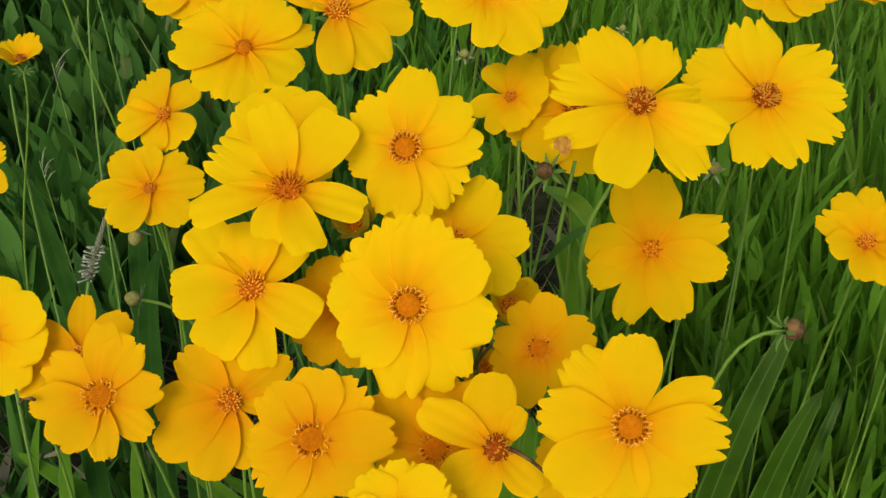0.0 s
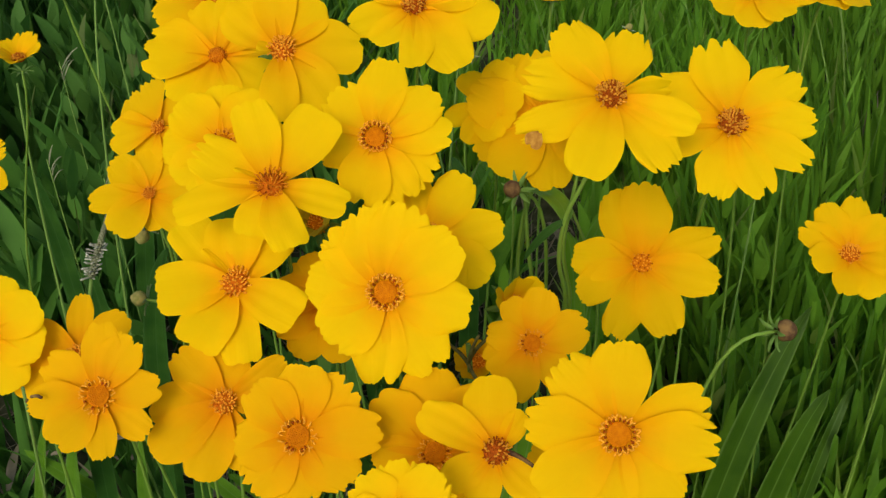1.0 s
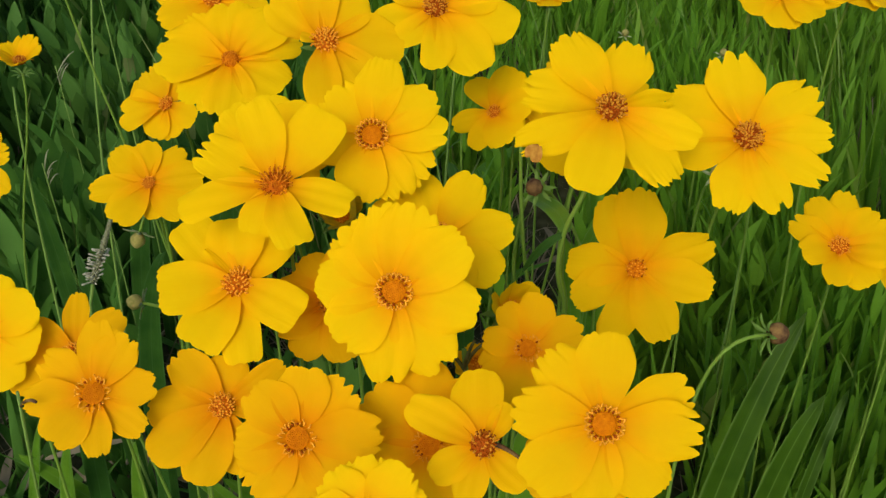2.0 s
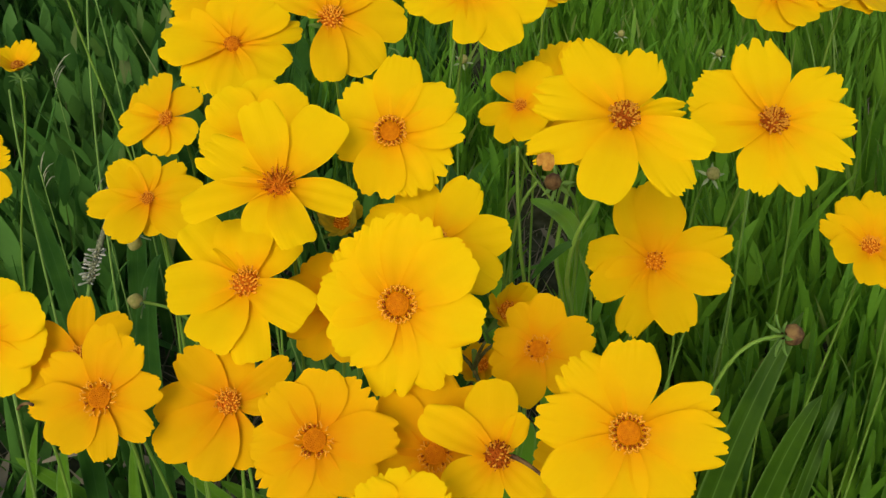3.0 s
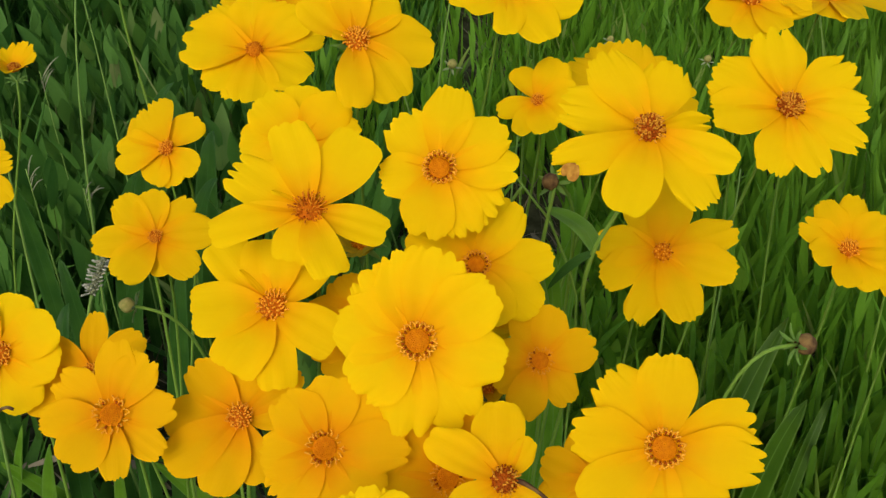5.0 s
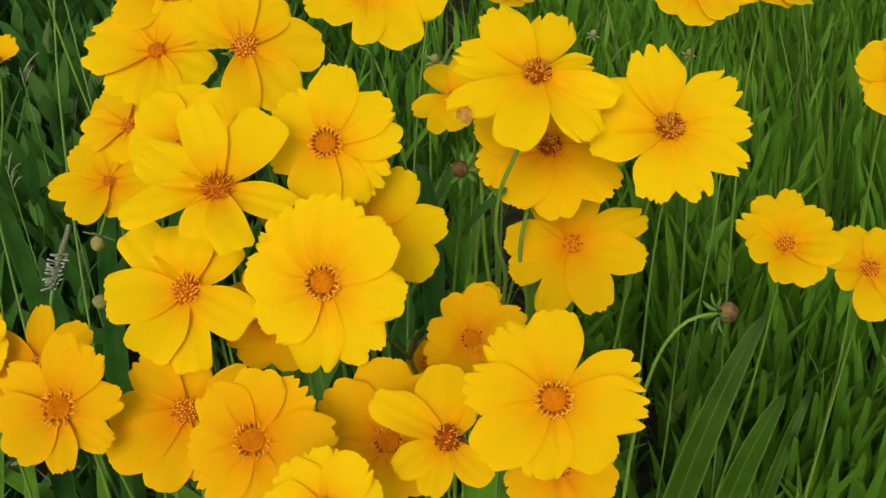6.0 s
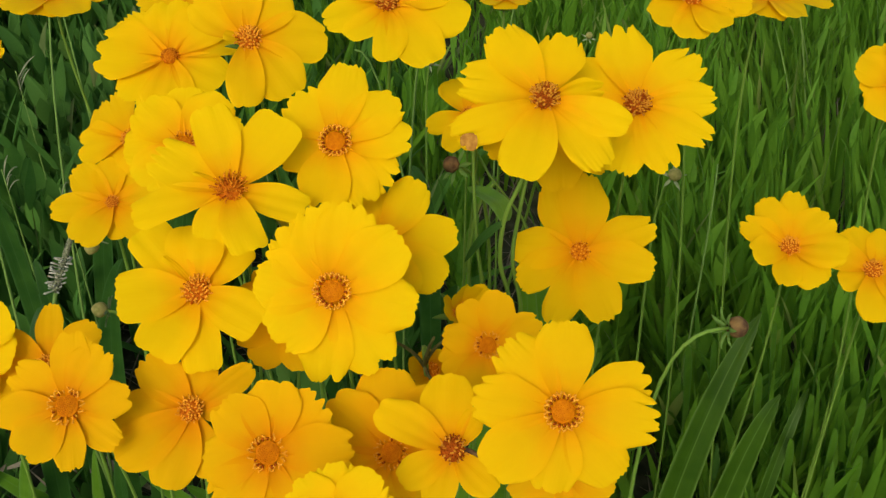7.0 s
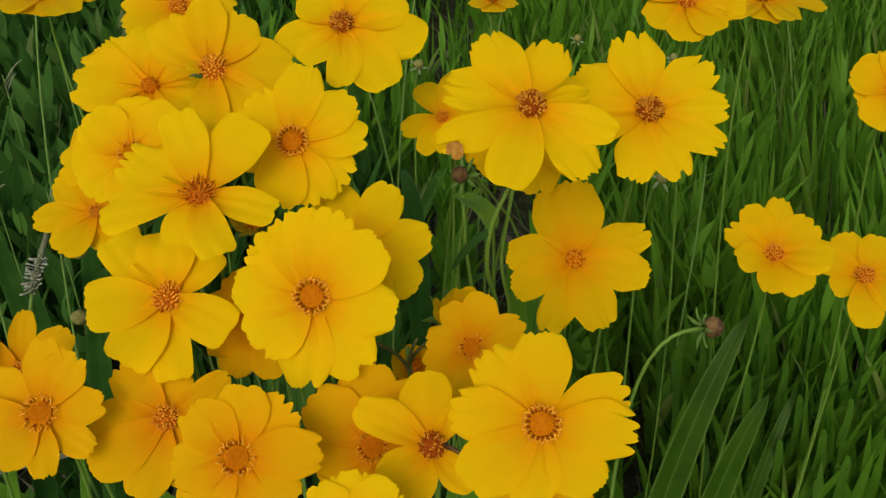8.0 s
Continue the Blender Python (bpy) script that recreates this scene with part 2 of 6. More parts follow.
def disc_parts(kind, radius, rng):
    """Dome, florets and anthers of a flower's centre, as (verts, faces) each."""
    florets, anthers, bumps = [], [], []
    up = Vector((0, 0, 1))
    if kind in ("ring", "pale"):
        dome = dome_mesh(radius * 0.63, radius * (0.14 if kind == "ring" else 0.09))
        count = 18
        for k in range(count):
            a = 2 * math.pi * (k + rng.uniform(-0.18, 0.18)) / count
            out, side = Vector((math.cos(a), math.sin(a), 0)), Vector((-math.sin(a), math.cos(a), 0))
            foot = out * radius * rng.uniform(0.70, 0.77) + up * radius * 0.13
            lean = out + side * rng.uniform(-0.3, 0.3) + up * 0.25
            long = radius * rng.uniform(0.12, 0.18)
            thick = radius * (0.082 if kind == "ring" else 0.068)
            florets.append(blob(foot, lean, long, thick))
            tip = foot + lean.normalized() * long * 0.8
            for fork in (-1, 1):
                if rng.random() < (0.95 if kind == "ring" else 0.6):
                    florets.append(blob(tip, out + side * fork * rng.uniform(0.6, 1.1) + up * 0.2, radius * rng.uniform(0.20, 0.28), thick * 0.85))
            a += math.pi / count
            out = Vector((math.cos(a), math.sin(a), 0))
            if rng.random() < (0.95 if kind == "ring" else 0.5):
                anthers.append(blob(out * radius * rng.uniform(0.63, 0.69) + up * radius * 0.10, out * 0.9 + up * 0.7, radius * rng.uniform(0.16, 0.22), radius * rng.uniform(0.075, 0.095)))
        for k in range(60):
            a, r = k * 2.39996, radius * 0.52 * math.sqrt((k + 0.5) / 60)
            bumps.append(blob(Vector((r * math.cos(a), r * math.sin(a), radius * 0.11)), (0.2 * math.cos(a), 0.2 * math.sin(a), 1), radius * 0.03, radius * 0.05))
        dome = gathered([dome] + bumps)
    elif kind == "flat":
        dome = dome_mesh(radius * 0.8, radius * 0.2)
        for k in range(40):
            a, s = k * 2.39996, math.sqrt((k + 0.5) / 40)
            r = radius * 0.86 * s
            foot = Vector((r * math.cos(a), r * math.sin(a), radius * 0.2 * math.sqrt(1 - s * s * 0.9)))
            lean = Vector((s * math.cos(a) * 0.8, s * math.sin(a) * 0.8, 1.0))
            if k % 3 == 1:
                anthers.append(blob(foot, lean, radius * 0.16, radius * 0.085))
            else:
                florets.append(blob(foot, lean, radius * rng.uniform(0.12, 0.24), radius * rng.uniform(0.07, 0.10)))
    else:
        tall = {"dome": 0.72, "dark": 0.72, "tuft": 0.42, "small": 0.75, "brush": 0.40}[kind]
        dome = dome_mesh(radius * 0.85, radius * tall)
        count = {"dome": 84, "small": 70}.get(kind, 54)
        for k in range(count):
            a, s = k * 2.39996, math.sqrt((k + 0.5) / count)
            r = radius * 0.88 * s
            z = radius * tall * math.sqrt(max(1 - s * s * 0.92, 0.02))
            lean = Vector((s * math.cos(a), s * math.sin(a), 1.1 - 0.6 * s)) + Vector((rng.uniform(-0.3, 0.3), rng.uniform(-0.3, 0.3), 0))
            long = radius * rng.uniform(0.16, 0.30) * {"tuft": 0.75, "brush": 1.7, "small": 0.5}.get(kind, 1.0)
            dark = rng.random() < {"dome": 0.36, "dark": 0.50, "tuft": 0.12, "small": 0.15, "brush": 0.18}[kind]
            foot = Vector((r * math.cos(a), r * math.sin(a), z - 0.05 * radius))
            thick = radius * rng.uniform(0.075, 0.11) * (0.7 if kind == "brush" else 1.0)
            (anthers if dark else florets).append(blob(foot, lean, long, thick))
            if kind in ("tuft", "dome", "dark", "brush") and not dark:
                bow = lean.normalized() + Vector((rng.uniform(-1, 1), rng.uniform(-1, 1), rng.uniform(-0.4, 0.3)))
                florets.append(blob(foot + lean.normalized() * long * 0.85, bow, radius * rng.uniform(0.12, 0.22), thick * 0.8))
    return dome, gathered(florets), gathered(anthers)


def bract_pieces(radius, rng, spread=0.5, count=8, tall=1.0):
    pieces = []
    for k in range(count):
        a = 2 * math.pi * (k + rng.uniform(-0.2, 0.2)) / count
        out, side = Vector((math.cos(a), math.sin(a), 0)), Vector((-math.sin(a), math.cos(a), 0))
        verts, faces = [], []
        for i in range(6):
            v = i / 5
            half = radius * 0.16 * (math.sin(math.pi * (0.18 + 0.80 * v)) + 0.04)
            c = out * radius * (0.25 + v * (0.45 + spread)) + Vector((0, 0, radius * tall * (v - spread * v * v)))
            for u in (-1, 0, 1):
                verts.append(c + side * half * u - Vector((0, 0, 0.10 * radius * (1 - abs(u)))))
        for i in range(5):
            for j in (0, 1):
                q = i * 3 + j
                faces.append((q, q + 1, q + 4, q + 3))
        pieces.append((verts, faces))
    return pieces


def bracts(thing, m, mat, label, *shape):
    """Green bracts below a flower or bud, each one a part."""
    for verts, faces in bract_pieces(*shape):
        part("bract", mesh_from("bract", verts, faces, mat), thing, m, label)


seeds = iter(range(1000, 9000))


def coreopsis(base, head, normal, petal, kind, disc_mm, petals, label, cup=0.0, teeth=0.06, withered=None, stick=False, bow=None, square=False, spine=()):
    """A flower on its stem. Petals: turn in the flower's plane in degrees, length and width in millimetres."""
    rng = random.Random(next(seeds))
    flower = new("coreopsis_flower")
    flower.location = base
    tagged(flower, label, "flower", "coreopsis flowers")
    top = Vector(head) - Vector(base)
    n = Vector(normal).normalized()
    under = top - n * 0.006
    lift = under - n * 0.05 - Vector((0, 0, 0.02))
    bow = bow or (rng.uniform(-0.045, 0.045), rng.uniform(-0.03, 0.03))
    line = bezier([(0, 0, 0), (under.x * 0.2 + bow[0], under.y * 0.2 + bow[1], under.z * 0.55), lift, under], 16)
    if spine:
        line = threaded([(0, 0, 0)] + [Vector(p) - Vector(base) for p in spine] + [under], 24)
    part("stem", mesh_from("stem", *tube(line, [0.0011 - 0.0002 * i / len(line) if spine else 0.00095 - 0.0002 * i / 15 for i in range(len(line))]), STEM), flower)
    m = frame_of(n, top)
    radius = disc_mm / 1000 * (0.86 if kind == "dome" else 0.92)
    for k, (turn, length, width, *more) in enumerate(petals):
        level, twist, ragged = (list(more) + [(k * 2) % 3, 0, 1.0][len(more):])[:3]
        length, width = length / 1000 * 1.03, width / 1000 * 1.03
        verts, faces, uvs = petal_mesh(length, width, teeth * ragged, rng, rng.uniform(0.0, 0.06), teeth > 0.085, ragged > 1.45, square)
        rise = 3 + 120 * cup + 2.6 * level + rng.uniform(-1.2, 1.2)
        pm = m @ pose(0, 0, 0, 0, 0, turn - 90) @ pose(0, radius * 0.22, 0.0003 * level, rise, twist + rng.uniform(-2.5, 2.5), 0)
        part("petal", mesh_from("petal", verts, faces, petal, True, uvs), flower, pm)
    dome, florets, anthers = disc_parts(kind, radius, rng)
    disc = part("disc", mesh_from("disc", *dome, ANTHER if kind in ("dome", "dark") else ANTHER_PALE if kind in ("tuft", "brush") else DISC), flower, m @ Matrix.Translation((0, 0, {"ring": 0.0028, "flat": 0.0028, "pale": 0.0023}.get(kind, 0.0018))), "brown domed disc" if kind in ("dome", "dark") else "orange disc of tiny florets")
    part("floret_ring", mesh_from("floret_ring", *florets, FLORET_TAN if kind in ("dome", "dark") else FLORET_RUST if kind in ("small", "brush") else FLORET), disc)
    if anthers[0]:
        part("anther_ring", mesh_from("anther_ring", *anthers, ANTHER_PALE if kind in ("tuft", "small") else ANTHER), disc, None, "dark orange anthers" if kind in ("tuft", "small") else "dark red-brown anthers")
    part("calyx", mesh_from("calyx", *gathered(bract_pieces(max(radius, 0.004) * 1.3, rng, 0.7, 8, 0.8)), BRACT), flower, m @ Matrix.Translation((0, 0, -0.0065)))
    if withered:
        turn, reach = withered
        verts, faces, uvs = petal_mesh(0.0065, 0.0075, 0.12, rng, 0.25)
        wm = m @ pose(0, 0, 0, 0, 0, turn - 90) @ pose(0, reach * 0.00022, 0.0035, 6, -12, 25)
        part("withered_tip", mesh_from("withered_tip", verts, faces, WITHER, True, uvs), flower, wm, "brown withered petal tip")
    if stick:
        line = bezier([m @ Vector((0.004, 0.0, 0.003)), m @ Vector((0.009, -0.002, 0.005)), m @ Vector((0.017, -0.009, 0.003))], 8)
        part("bare_stalk", mesh_from("bare_stalk", *tube(line, [0.0009 - 0.0004 * i / 7 for i in range(8)], 5), BUD_BROWN), flower, None, "bare brown stalk")
    return flower


def branching_stem(base, head):
    """A forked brown green stem between the flowers."""
    fork = tagged(new("branching_stem"), "forked brown green stem without flowers", "stem")
    fork.location = base
    top = Vector(head) - Vector(base)
    main = bezier([(0, 0, 0), (0, 0, top.z * 0.6), top], 12)
    part("stem", mesh_from("stem", *tube(main, [0.0012] * 12, 5), STEM), fork)
    for x, y, z in ((-0.014, 0.0, 0.014), (0.012, 0.004, 0.012), (0.004, -0.006, 0.020), (0.016, -0.010, -0.012)):
        low = top - Vector((0, 0, 0.010))
        line = bezier([low, low + Vector((x * 0.3, y, z * 0.7)), low + Vector((x, y, z))], 7)
        part("twig", mesh_from("twig", *tube(line, [0.0009 - 0.0003 * i / 6 for i in range(7)], 5), TWIG), fork)
    return fork


def flower_bud(base, head, radius, facing, label, nodding=False):
    """A closed bud on an arching stalk."""
    rng = random.Random(next(seeds))
    bud = tagged(new("flower_bud"), label, "bud", "coreopsis buds")
    bud.location = base
    top, n = Vector(head) - Vector(base), Vector(facing).normalized()
    foot = top - n * radius
    line = bezier([(0, 0, 0), (foot.x * 0.2, foot.y * 0.2, foot.z * 0.55), foot - n * 0.06 + Vector((0, 0, 0.012)), foot - n * 0.02, foot], 18)
    part("stem", mesh_from("stem", *tube(line, [0.0012 - 0.0004 * i / 17 for i in range(18)]), STEM), bud)
    big = "brown" in label
    m = frame_of(n, foot)
    rows, sides, verts, faces = 9, 16, [], []
    for i in range(rows):
        v = i / (rows - 1)
        r = radius * (math.sin(math.pi * (0.10 + 0.86 * v)) ** 0.7)
        for k in range(sides):
            a = 2 * math.pi * k / sides
            rr = r * (1 + 0.07 * math.cos(8 * a + 2 * v))
            verts.append((rr * math.cos(a), rr * math.sin(a), 2.0 * radius * v))
    for i in range(rows - 1):
        for k in range(sides):
            j = (k + 1) % sides
            faces.append((i * sides + k, i * sides + j, (i + 1) * sides + j, (i + 1) * sides + k))
    faces.append(tuple((rows - 1) * sides + k for k in range(sides)))
    part("bud_body", mesh_from("scales", verts, faces, BUD_BROWN if big else BUD_PALE), bud, m)
    bracts(bud, m @ Matrix.Translation((0, 0, -0.0004)), BRACT if big else BRACT_PALE, "", radius * (1.4 if nodding else 1.7 if big else 1.6), rng, 0.7, 7 if big else 5, -1.1 if nodding else 0.2)
    return bud


def half_open_bud(base, head, radius, label, petal=BUD_YELLOW):
    """A bud whose short petals still stand upright round the centre."""
    rng = random.Random(next(seeds))
    bud = tagged(new("half_open_bud"), label, "bud", "coreopsis buds")
    bud.location = base
    top = Vector(head) - Vector(base)
    n = Vector((rng.uniform(-0.3, 0.3), -0.55, 0.8)).normalized()
    line = bezier([(0, 0, 0), (0, 0, top.z * 0.5), top - n * 0.04, top - n * 0.004], 14)
    part("stem", mesh_from("stem", *tube(line, [0.0014 - 0.0005 * i / 13 for i in range(14)]), STEM), bud)
    m = frame_of(n, top)
    for k in range(8):
        verts, faces, uvs = petal_mesh(radius * rng.uniform(0.8, 1.0), radius * 0.75, 0.06, rng, -0.1)
        part("petal", mesh_from("petal", verts, faces, petal, True, uvs), bud, m @ pose(0, 0, 0, 0, 0, 45 * k + rng.uniform(-8, 8)) @ pose(0, radius * 0.2, 0, rng.uniform(45, 65), 8, 0))
    dome, florets, anthers = disc_parts("tuft", radius * 0.42, rng)
    disc = part("disc", mesh_from("disc", *dome, DISC), bud, m)
    part("floret_ring", mesh_from("floret_ring", *florets, FLORET), disc)
    bracts(bud, m @ Matrix.Translation((0, 0, -0.004)), BRACT, "", radius * 0.6, rng, 0.7, 8, 0.8)
    return bud


def seed_spike(base, head):
    """A plantain spike: thin stalk, dense pale seed head."""
    rng = random.Random(next(seeds))
    spike = tagged(new("seed_spike"), "pale grey plantain seed spike on a thin stalk", "seed head")
    spike.location = base
    top = Vector(head) - Vector(base)
    axis = Vector((0.42, 0.12, 1)).normalized()
    low = top - axis * 0.014
    line = bezier([(0, 0, 0), (0, 0, low.z * 0.5), low - axis * 0.05, low], 12)
    part("stem", mesh_from("stem", *tube(line, [0.0011] * 12, 5), STALK), spike)
    bloom, tight = [], []
    for k in range(170):
        v, a = k / 170, k * 2.39996
        out = Vector((math.cos(a), math.sin(a), 0.5))
        wide = 0.0034 * (1 - 0.7 * v)
        at = low + axis * 0.046 * v
        if v < 0.55 and k % 2:
            bloom.append(blob(at + out * 0.001, out + Vector((rng.uniform(-0.5, 0.5), rng.uniform(-0.5, 0.5), rng.uniform(-0.3, 0.5))), rng.uniform(0.003, 0.0075), rng.uniform(0.0005, 0.0009)))
        else:
            tight.append(blob(at + out * wide * 0.2, out * 0.6 + axis, wide * rng.uniform(0.9, 1.3), 0.0011))
    part("seed_head", mesh_from("seed_head", *gathered(tight), SEED_GREEN), spike)
    part("bloom", mesh_from("bloom", *gathered(bloom), SEED), spike, None, "loose pale grey bloom")
    return spike


def lance_leaf(name, points, width, mat, parent, rng, facing=(0, -0.6, 0.8)):
    """A long pointed leaf along a curve, folded at its midrib."""
    line = bezier(points, 18)
    verts, faces, uvs = [], [], []
    for i, p in enumerate(line):
        v = i / 17
        along = (line[min(i + 1, 17)] - line[max(i - 1, 0)]).normalized()
        side = along.cross(Vector(facing)).normalized()
        up = side.cross(along)
        half = 0.5 * width * (0.16 + 0.84 * math.sin(math.pi * min(0.06 + 0.94 * v ** 0.9, 1.0)) ** 0.8) * (1 if v < 0.999 else 0.05)
        for j in range(7):
            u = j / 3 - 1
            fold = 0.26 * abs(u) - 0.10 * u * u + 0.03 * math.cos(9 * u)
            q = p + side * half * u + up * (half * fold + 0.05 * width * math.sin(7 * v + 2 * u))
            verts.append(q)
            uvs.append((u, v))
    for i in range(17):
        for j in range(6):
            a = i * 7 + j
            faces.append((a, a + 1, a + 8, a + 7))
    return part(name, mesh_from(name, verts, faces, mat, True, uvs), parent)


# ---------------------------------------------------------------- ground and grass
def ground():
    n, size = 90, 1.6
    verts, faces = [], []
    for i in range(n + 1):
        for j in range(n + 1):
            x, y = (2 * i / n - 1) * size, (2 * j / n - 1) * size + 0.8
            edge = max(abs(2 * i / n - 1), abs(2 * j / n - 1))
            if edge > 0.999:
                x, y = x * 400, y * 400
            h = 0.012 * noise.noise((x * 6, y * 6, 0)) + 0.006 * noise.noise((x * 22, y * 22, 3)) if edge < 0.97 else 0
            verts.append((x, y, h - 0.012))
    for i in range(n):
        for j in range(n):
            a = i * (n + 1) + j
            faces.append((a, a + n + 1, a + n + 2, a + 1))
    me = mesh_from("ground", verts, faces, SOIL)
    me.materials.append(MEADOW)
    for p, face in zip(me.polygons, faces):
        if max(abs(verts[k][0]) for k in face) > 5 or max(abs(verts[k][1]) for k in face) > 5:
            p.material_index = 1
    return tagged(new("ground", me), "dark moist soil under grass and thatch", "ground", "", "structure")


def strips(x, y, z0, h, w, turn, face, tilt, arc, wind=0.0, fold=0.35, taper=3.0):
    """Vertices and quads of many curved, folded blades or leaves."""
    rows, count = 7, len(x)
    v = np.linspace(0, 1, rows)[None, :]
    out = (np.sin(tilt)[:, None] * v + arc[:, None] * v * v) * h[:, None]
    px = x[:, None] + np.cos(turn)[:, None] * out + wind * h[:, None] * v
    py = y[:, None] + np.sin(turn)[:, None] * out
    pz = z0[:, None] + h[:, None] * v * np.cos(tilt)[:, None] - 0.35 * arc[:, None] * h[:, None] * v ** 3
    half = w[:, None] * np.minimum(1.0, 0.40 + 1.6 * v) * (1 - v ** taper) + 0.0002
    sx, sy = np.cos(face)[:, None], np.sin(face)[:, None]
    verts = np.empty((count, rows, 3, 3))
    for j, u in enumerate((-1, 0, 1)):
        drop = fold * half * (1 - abs(u))
        verts[:, :, j, 0] = px + sx * half * u + sy * drop
        verts[:, :, j, 1] = py + sy * half * u - sx * drop
        verts[:, :, j, 2] = pz
    a = (np.arange(rows - 1)[:, None] * 3 + np.arange(2)[None, :]).ravel()
    quad = np.stack([a, a + 1, a + 4, a + 3], 1)
    quads = (quad[None] + (np.arange(count) * rows * 3)[:, None, None]).reshape(-1, 4)
    return verts.reshape(-1, 3), quads


def stuff_object(name, label, category, verts, quads, mat):
    me = bpy.data.meshes.new(name)
    me.from_pydata(verts.tolist(), [], quads.tolist())
    me.materials.append(mat)
    me.polygons.foreach_set("use_smooth", [True] * len(me.polygons))
    me.update()
    return tagged(new(name, me), label, category, "", "stuff")


def blades(name, label, count, place, height, width, lean, mat, seed, bend=0.35, category="grass", fold=0.35, wind=0.0):
    """Many grass blades in one mesh. place(generator, count) gives x, y and a share of the height."""
    g = np.random.default_rng(seed)
    x, y, tall = place(g, count)
    count = len(x)
    h = g.uniform(*height, count) * tall
    w = g.uniform(*width, count) * 0.5
    turn, face = g.uniform(0, 2 * np.pi, count), g.uniform(0, 2 * np.pi, count)
    tilt = np.abs(g.normal(0, lean, count))
    arc = g.uniform(0.1, 1.0, count) * bend
    verts, quads = strips(x, y, np.full(count, -0.01), h, w, turn, face, tilt, arc, wind, fold)
    return stuff_object(name, label, category, verts, quads, mat)


def leafy_stems(name, label, count, place, height, leaf, width, tiers, mat, seed, wind=0.0, category="weeds"):
    """Many thin upright stems with small leaves all the way up, in one mesh."""
    g = np.random.default_rng(seed)
    x, y, tall = place(g, count)
    count = len(x)
    h = g.uniform(*height, count) * tall
    none = np.zeros(count)
    stems = strips(x, y, none - 0.01, h, none + 0.0011, none, g.uniform(0, 6.28, count), none, none, wind, 0.3, 6.0)
    n = count * tiers
    level = (np.tile(np.arange(tiers), count) + g.uniform(0.2, 1.0, n)) / tiers
    sx, sy, sh = np.repeat(x, tiers), np.repeat(y, tiers), np.repeat(h, tiers)
    turn = g.uniform(0, 2 * np.pi, n)
    leaves = strips(sx + wind * sh * level, sy, sh * level - 0.01, g.uniform(*leaf, n) * (1.15 - 0.4 * level), g.uniform(*width, n) * 0.5,
                    turn, turn + np.pi / 2 + g.uniform(-0.5, 0.5, n), g.uniform(0.04, 0.42, n), g.uniform(0.0, 0.30, n), 0.0, 0.25, 2.4)
    verts = np.concatenate([stems[0], leaves[0]])
    quads = np.concatenate([stems[1], leaves[1] + len(stems[0])])
    return stuff_object(name, label, category, verts, quads, mat)


def bare(x, y):
    """True in the open patch of dark soil and straw among the stems, and in a second one added at left to stand for
    deep shade.
    """
    edge = 0.012 * noise.noise((x * 30, y * 30, 2.0))
    slope = (x + edge) / max(y, 0.1)
    return (0.088 < slope < 0.185 and 0.42 < y + 3 * edge < 1.10) or (-0.44 < slope < -0.34 and 0.50 < y + 3 * edge < 0.82)


def spread(x0, x1, y0, y1, clump=0.6, open_soil=True):
    """Places in a rectangle, denser and taller in clumps, but not on the bare patch."""
    def place(g, count):
        x, y = g.uniform(x0, x1, count * 3), g.uniform(y0, y1, count * 3)
        d = np.array([noise.noise((a * 7, b * 7, 5.0)) for a, b in zip(x, y)])
        keep = np.argsort(-(d * clump + g.uniform(-0.5, 0.5, count * 3)))[:count]
        if open_soil:
            keep = np.array([k for k in keep if not bare(x[k], y[k])], dtype=int)
        return x[keep], y[keep], 0.85 + 0.25 * d[keep]
    return place


def around(size, hole):
    """Places in a wide square of meadow outside the rectangle hole."""
    def place(g, count):
        x, y = g.uniform(-size, size, count * 2), g.uniform(-size, size, count * 2)
        out = (x < hole[0]) | (x > hole[1]) | (y < hole[2]) | (y > hole[3])
        return x[out][:count], y[out][:count], np.ones(min(count, int(out.sum())))
    return place


ground()
blades("meadow_grass", "dense upright green meadow grass and narrow leaves", 5800, spread(0.15, 1.7, 0.68, 2.8), (0.10, 0.27), (0.005, 0.012), 0.06, GRASS, 11, 0.16, wind=-0.28)
leafy_stems("meadow_leaves", "narrow green leaves on upright meadow stems", 1500, spread(0.15, 1.7, 0.62, 2.8), (0.12, 0.27), (0.035, 0.085), (0.004, 0.010), 8, GRASS, 22, -0.26, "foliage")
leafy_stems("front_leaves", "sparse narrow green leaves beside the flowers", 170, spread(0.10, 0.62, 0.30, 0.60), (0.08, 0.20), (0.04, 0.08), (0.005, 0.011), 8, GRASS, 21, -0.15, "foliage")
blades("far_grass", "green grass behind the flowers", 1500, spread(-0.3, 0.4, 1.05, 2.8), (0.14, 0.27), (0.005, 0.012), 0.16, GRASS, 17, 0.30)
leafy_stems("far_leaves", "small green leaves behind the flowers", 420, spread(-0.3, 0.4, 1.0, 2.8), (0.12, 0.26), (0.03, 0.07), (0.005, 0.011), 8, GRASS, 24, 0.0, "foliage")
blades("fine_grass", "fine green grass between the flowers", 1600, spread(0.14, 1.7, 0.50, 2.8), (0.10, 0.25), (0.002, 0.0045), 0.14, GRASS, 12, 0.3, wind=-0.12)
blades("shaded_grass", "green grass and weeds, darkened in colour for the shade", 2200, spread(-1.7, -0.02, 0.52, 2.8), (0.11, 0.28), (0.005, 0.011), 0.16, SHADE_LEAF, 13, 0.25, wind=0.14)
leafy_stems("shaded_weeds", "leafy weeds with shade in their dark green colour", 1500, spread(-1.7, 0.0, 0.50, 2.7), (0.10, 0.26), (0.03, 0.075), (0.010, 0.024), 9, SHADE_LEAF, 14, 0.10)
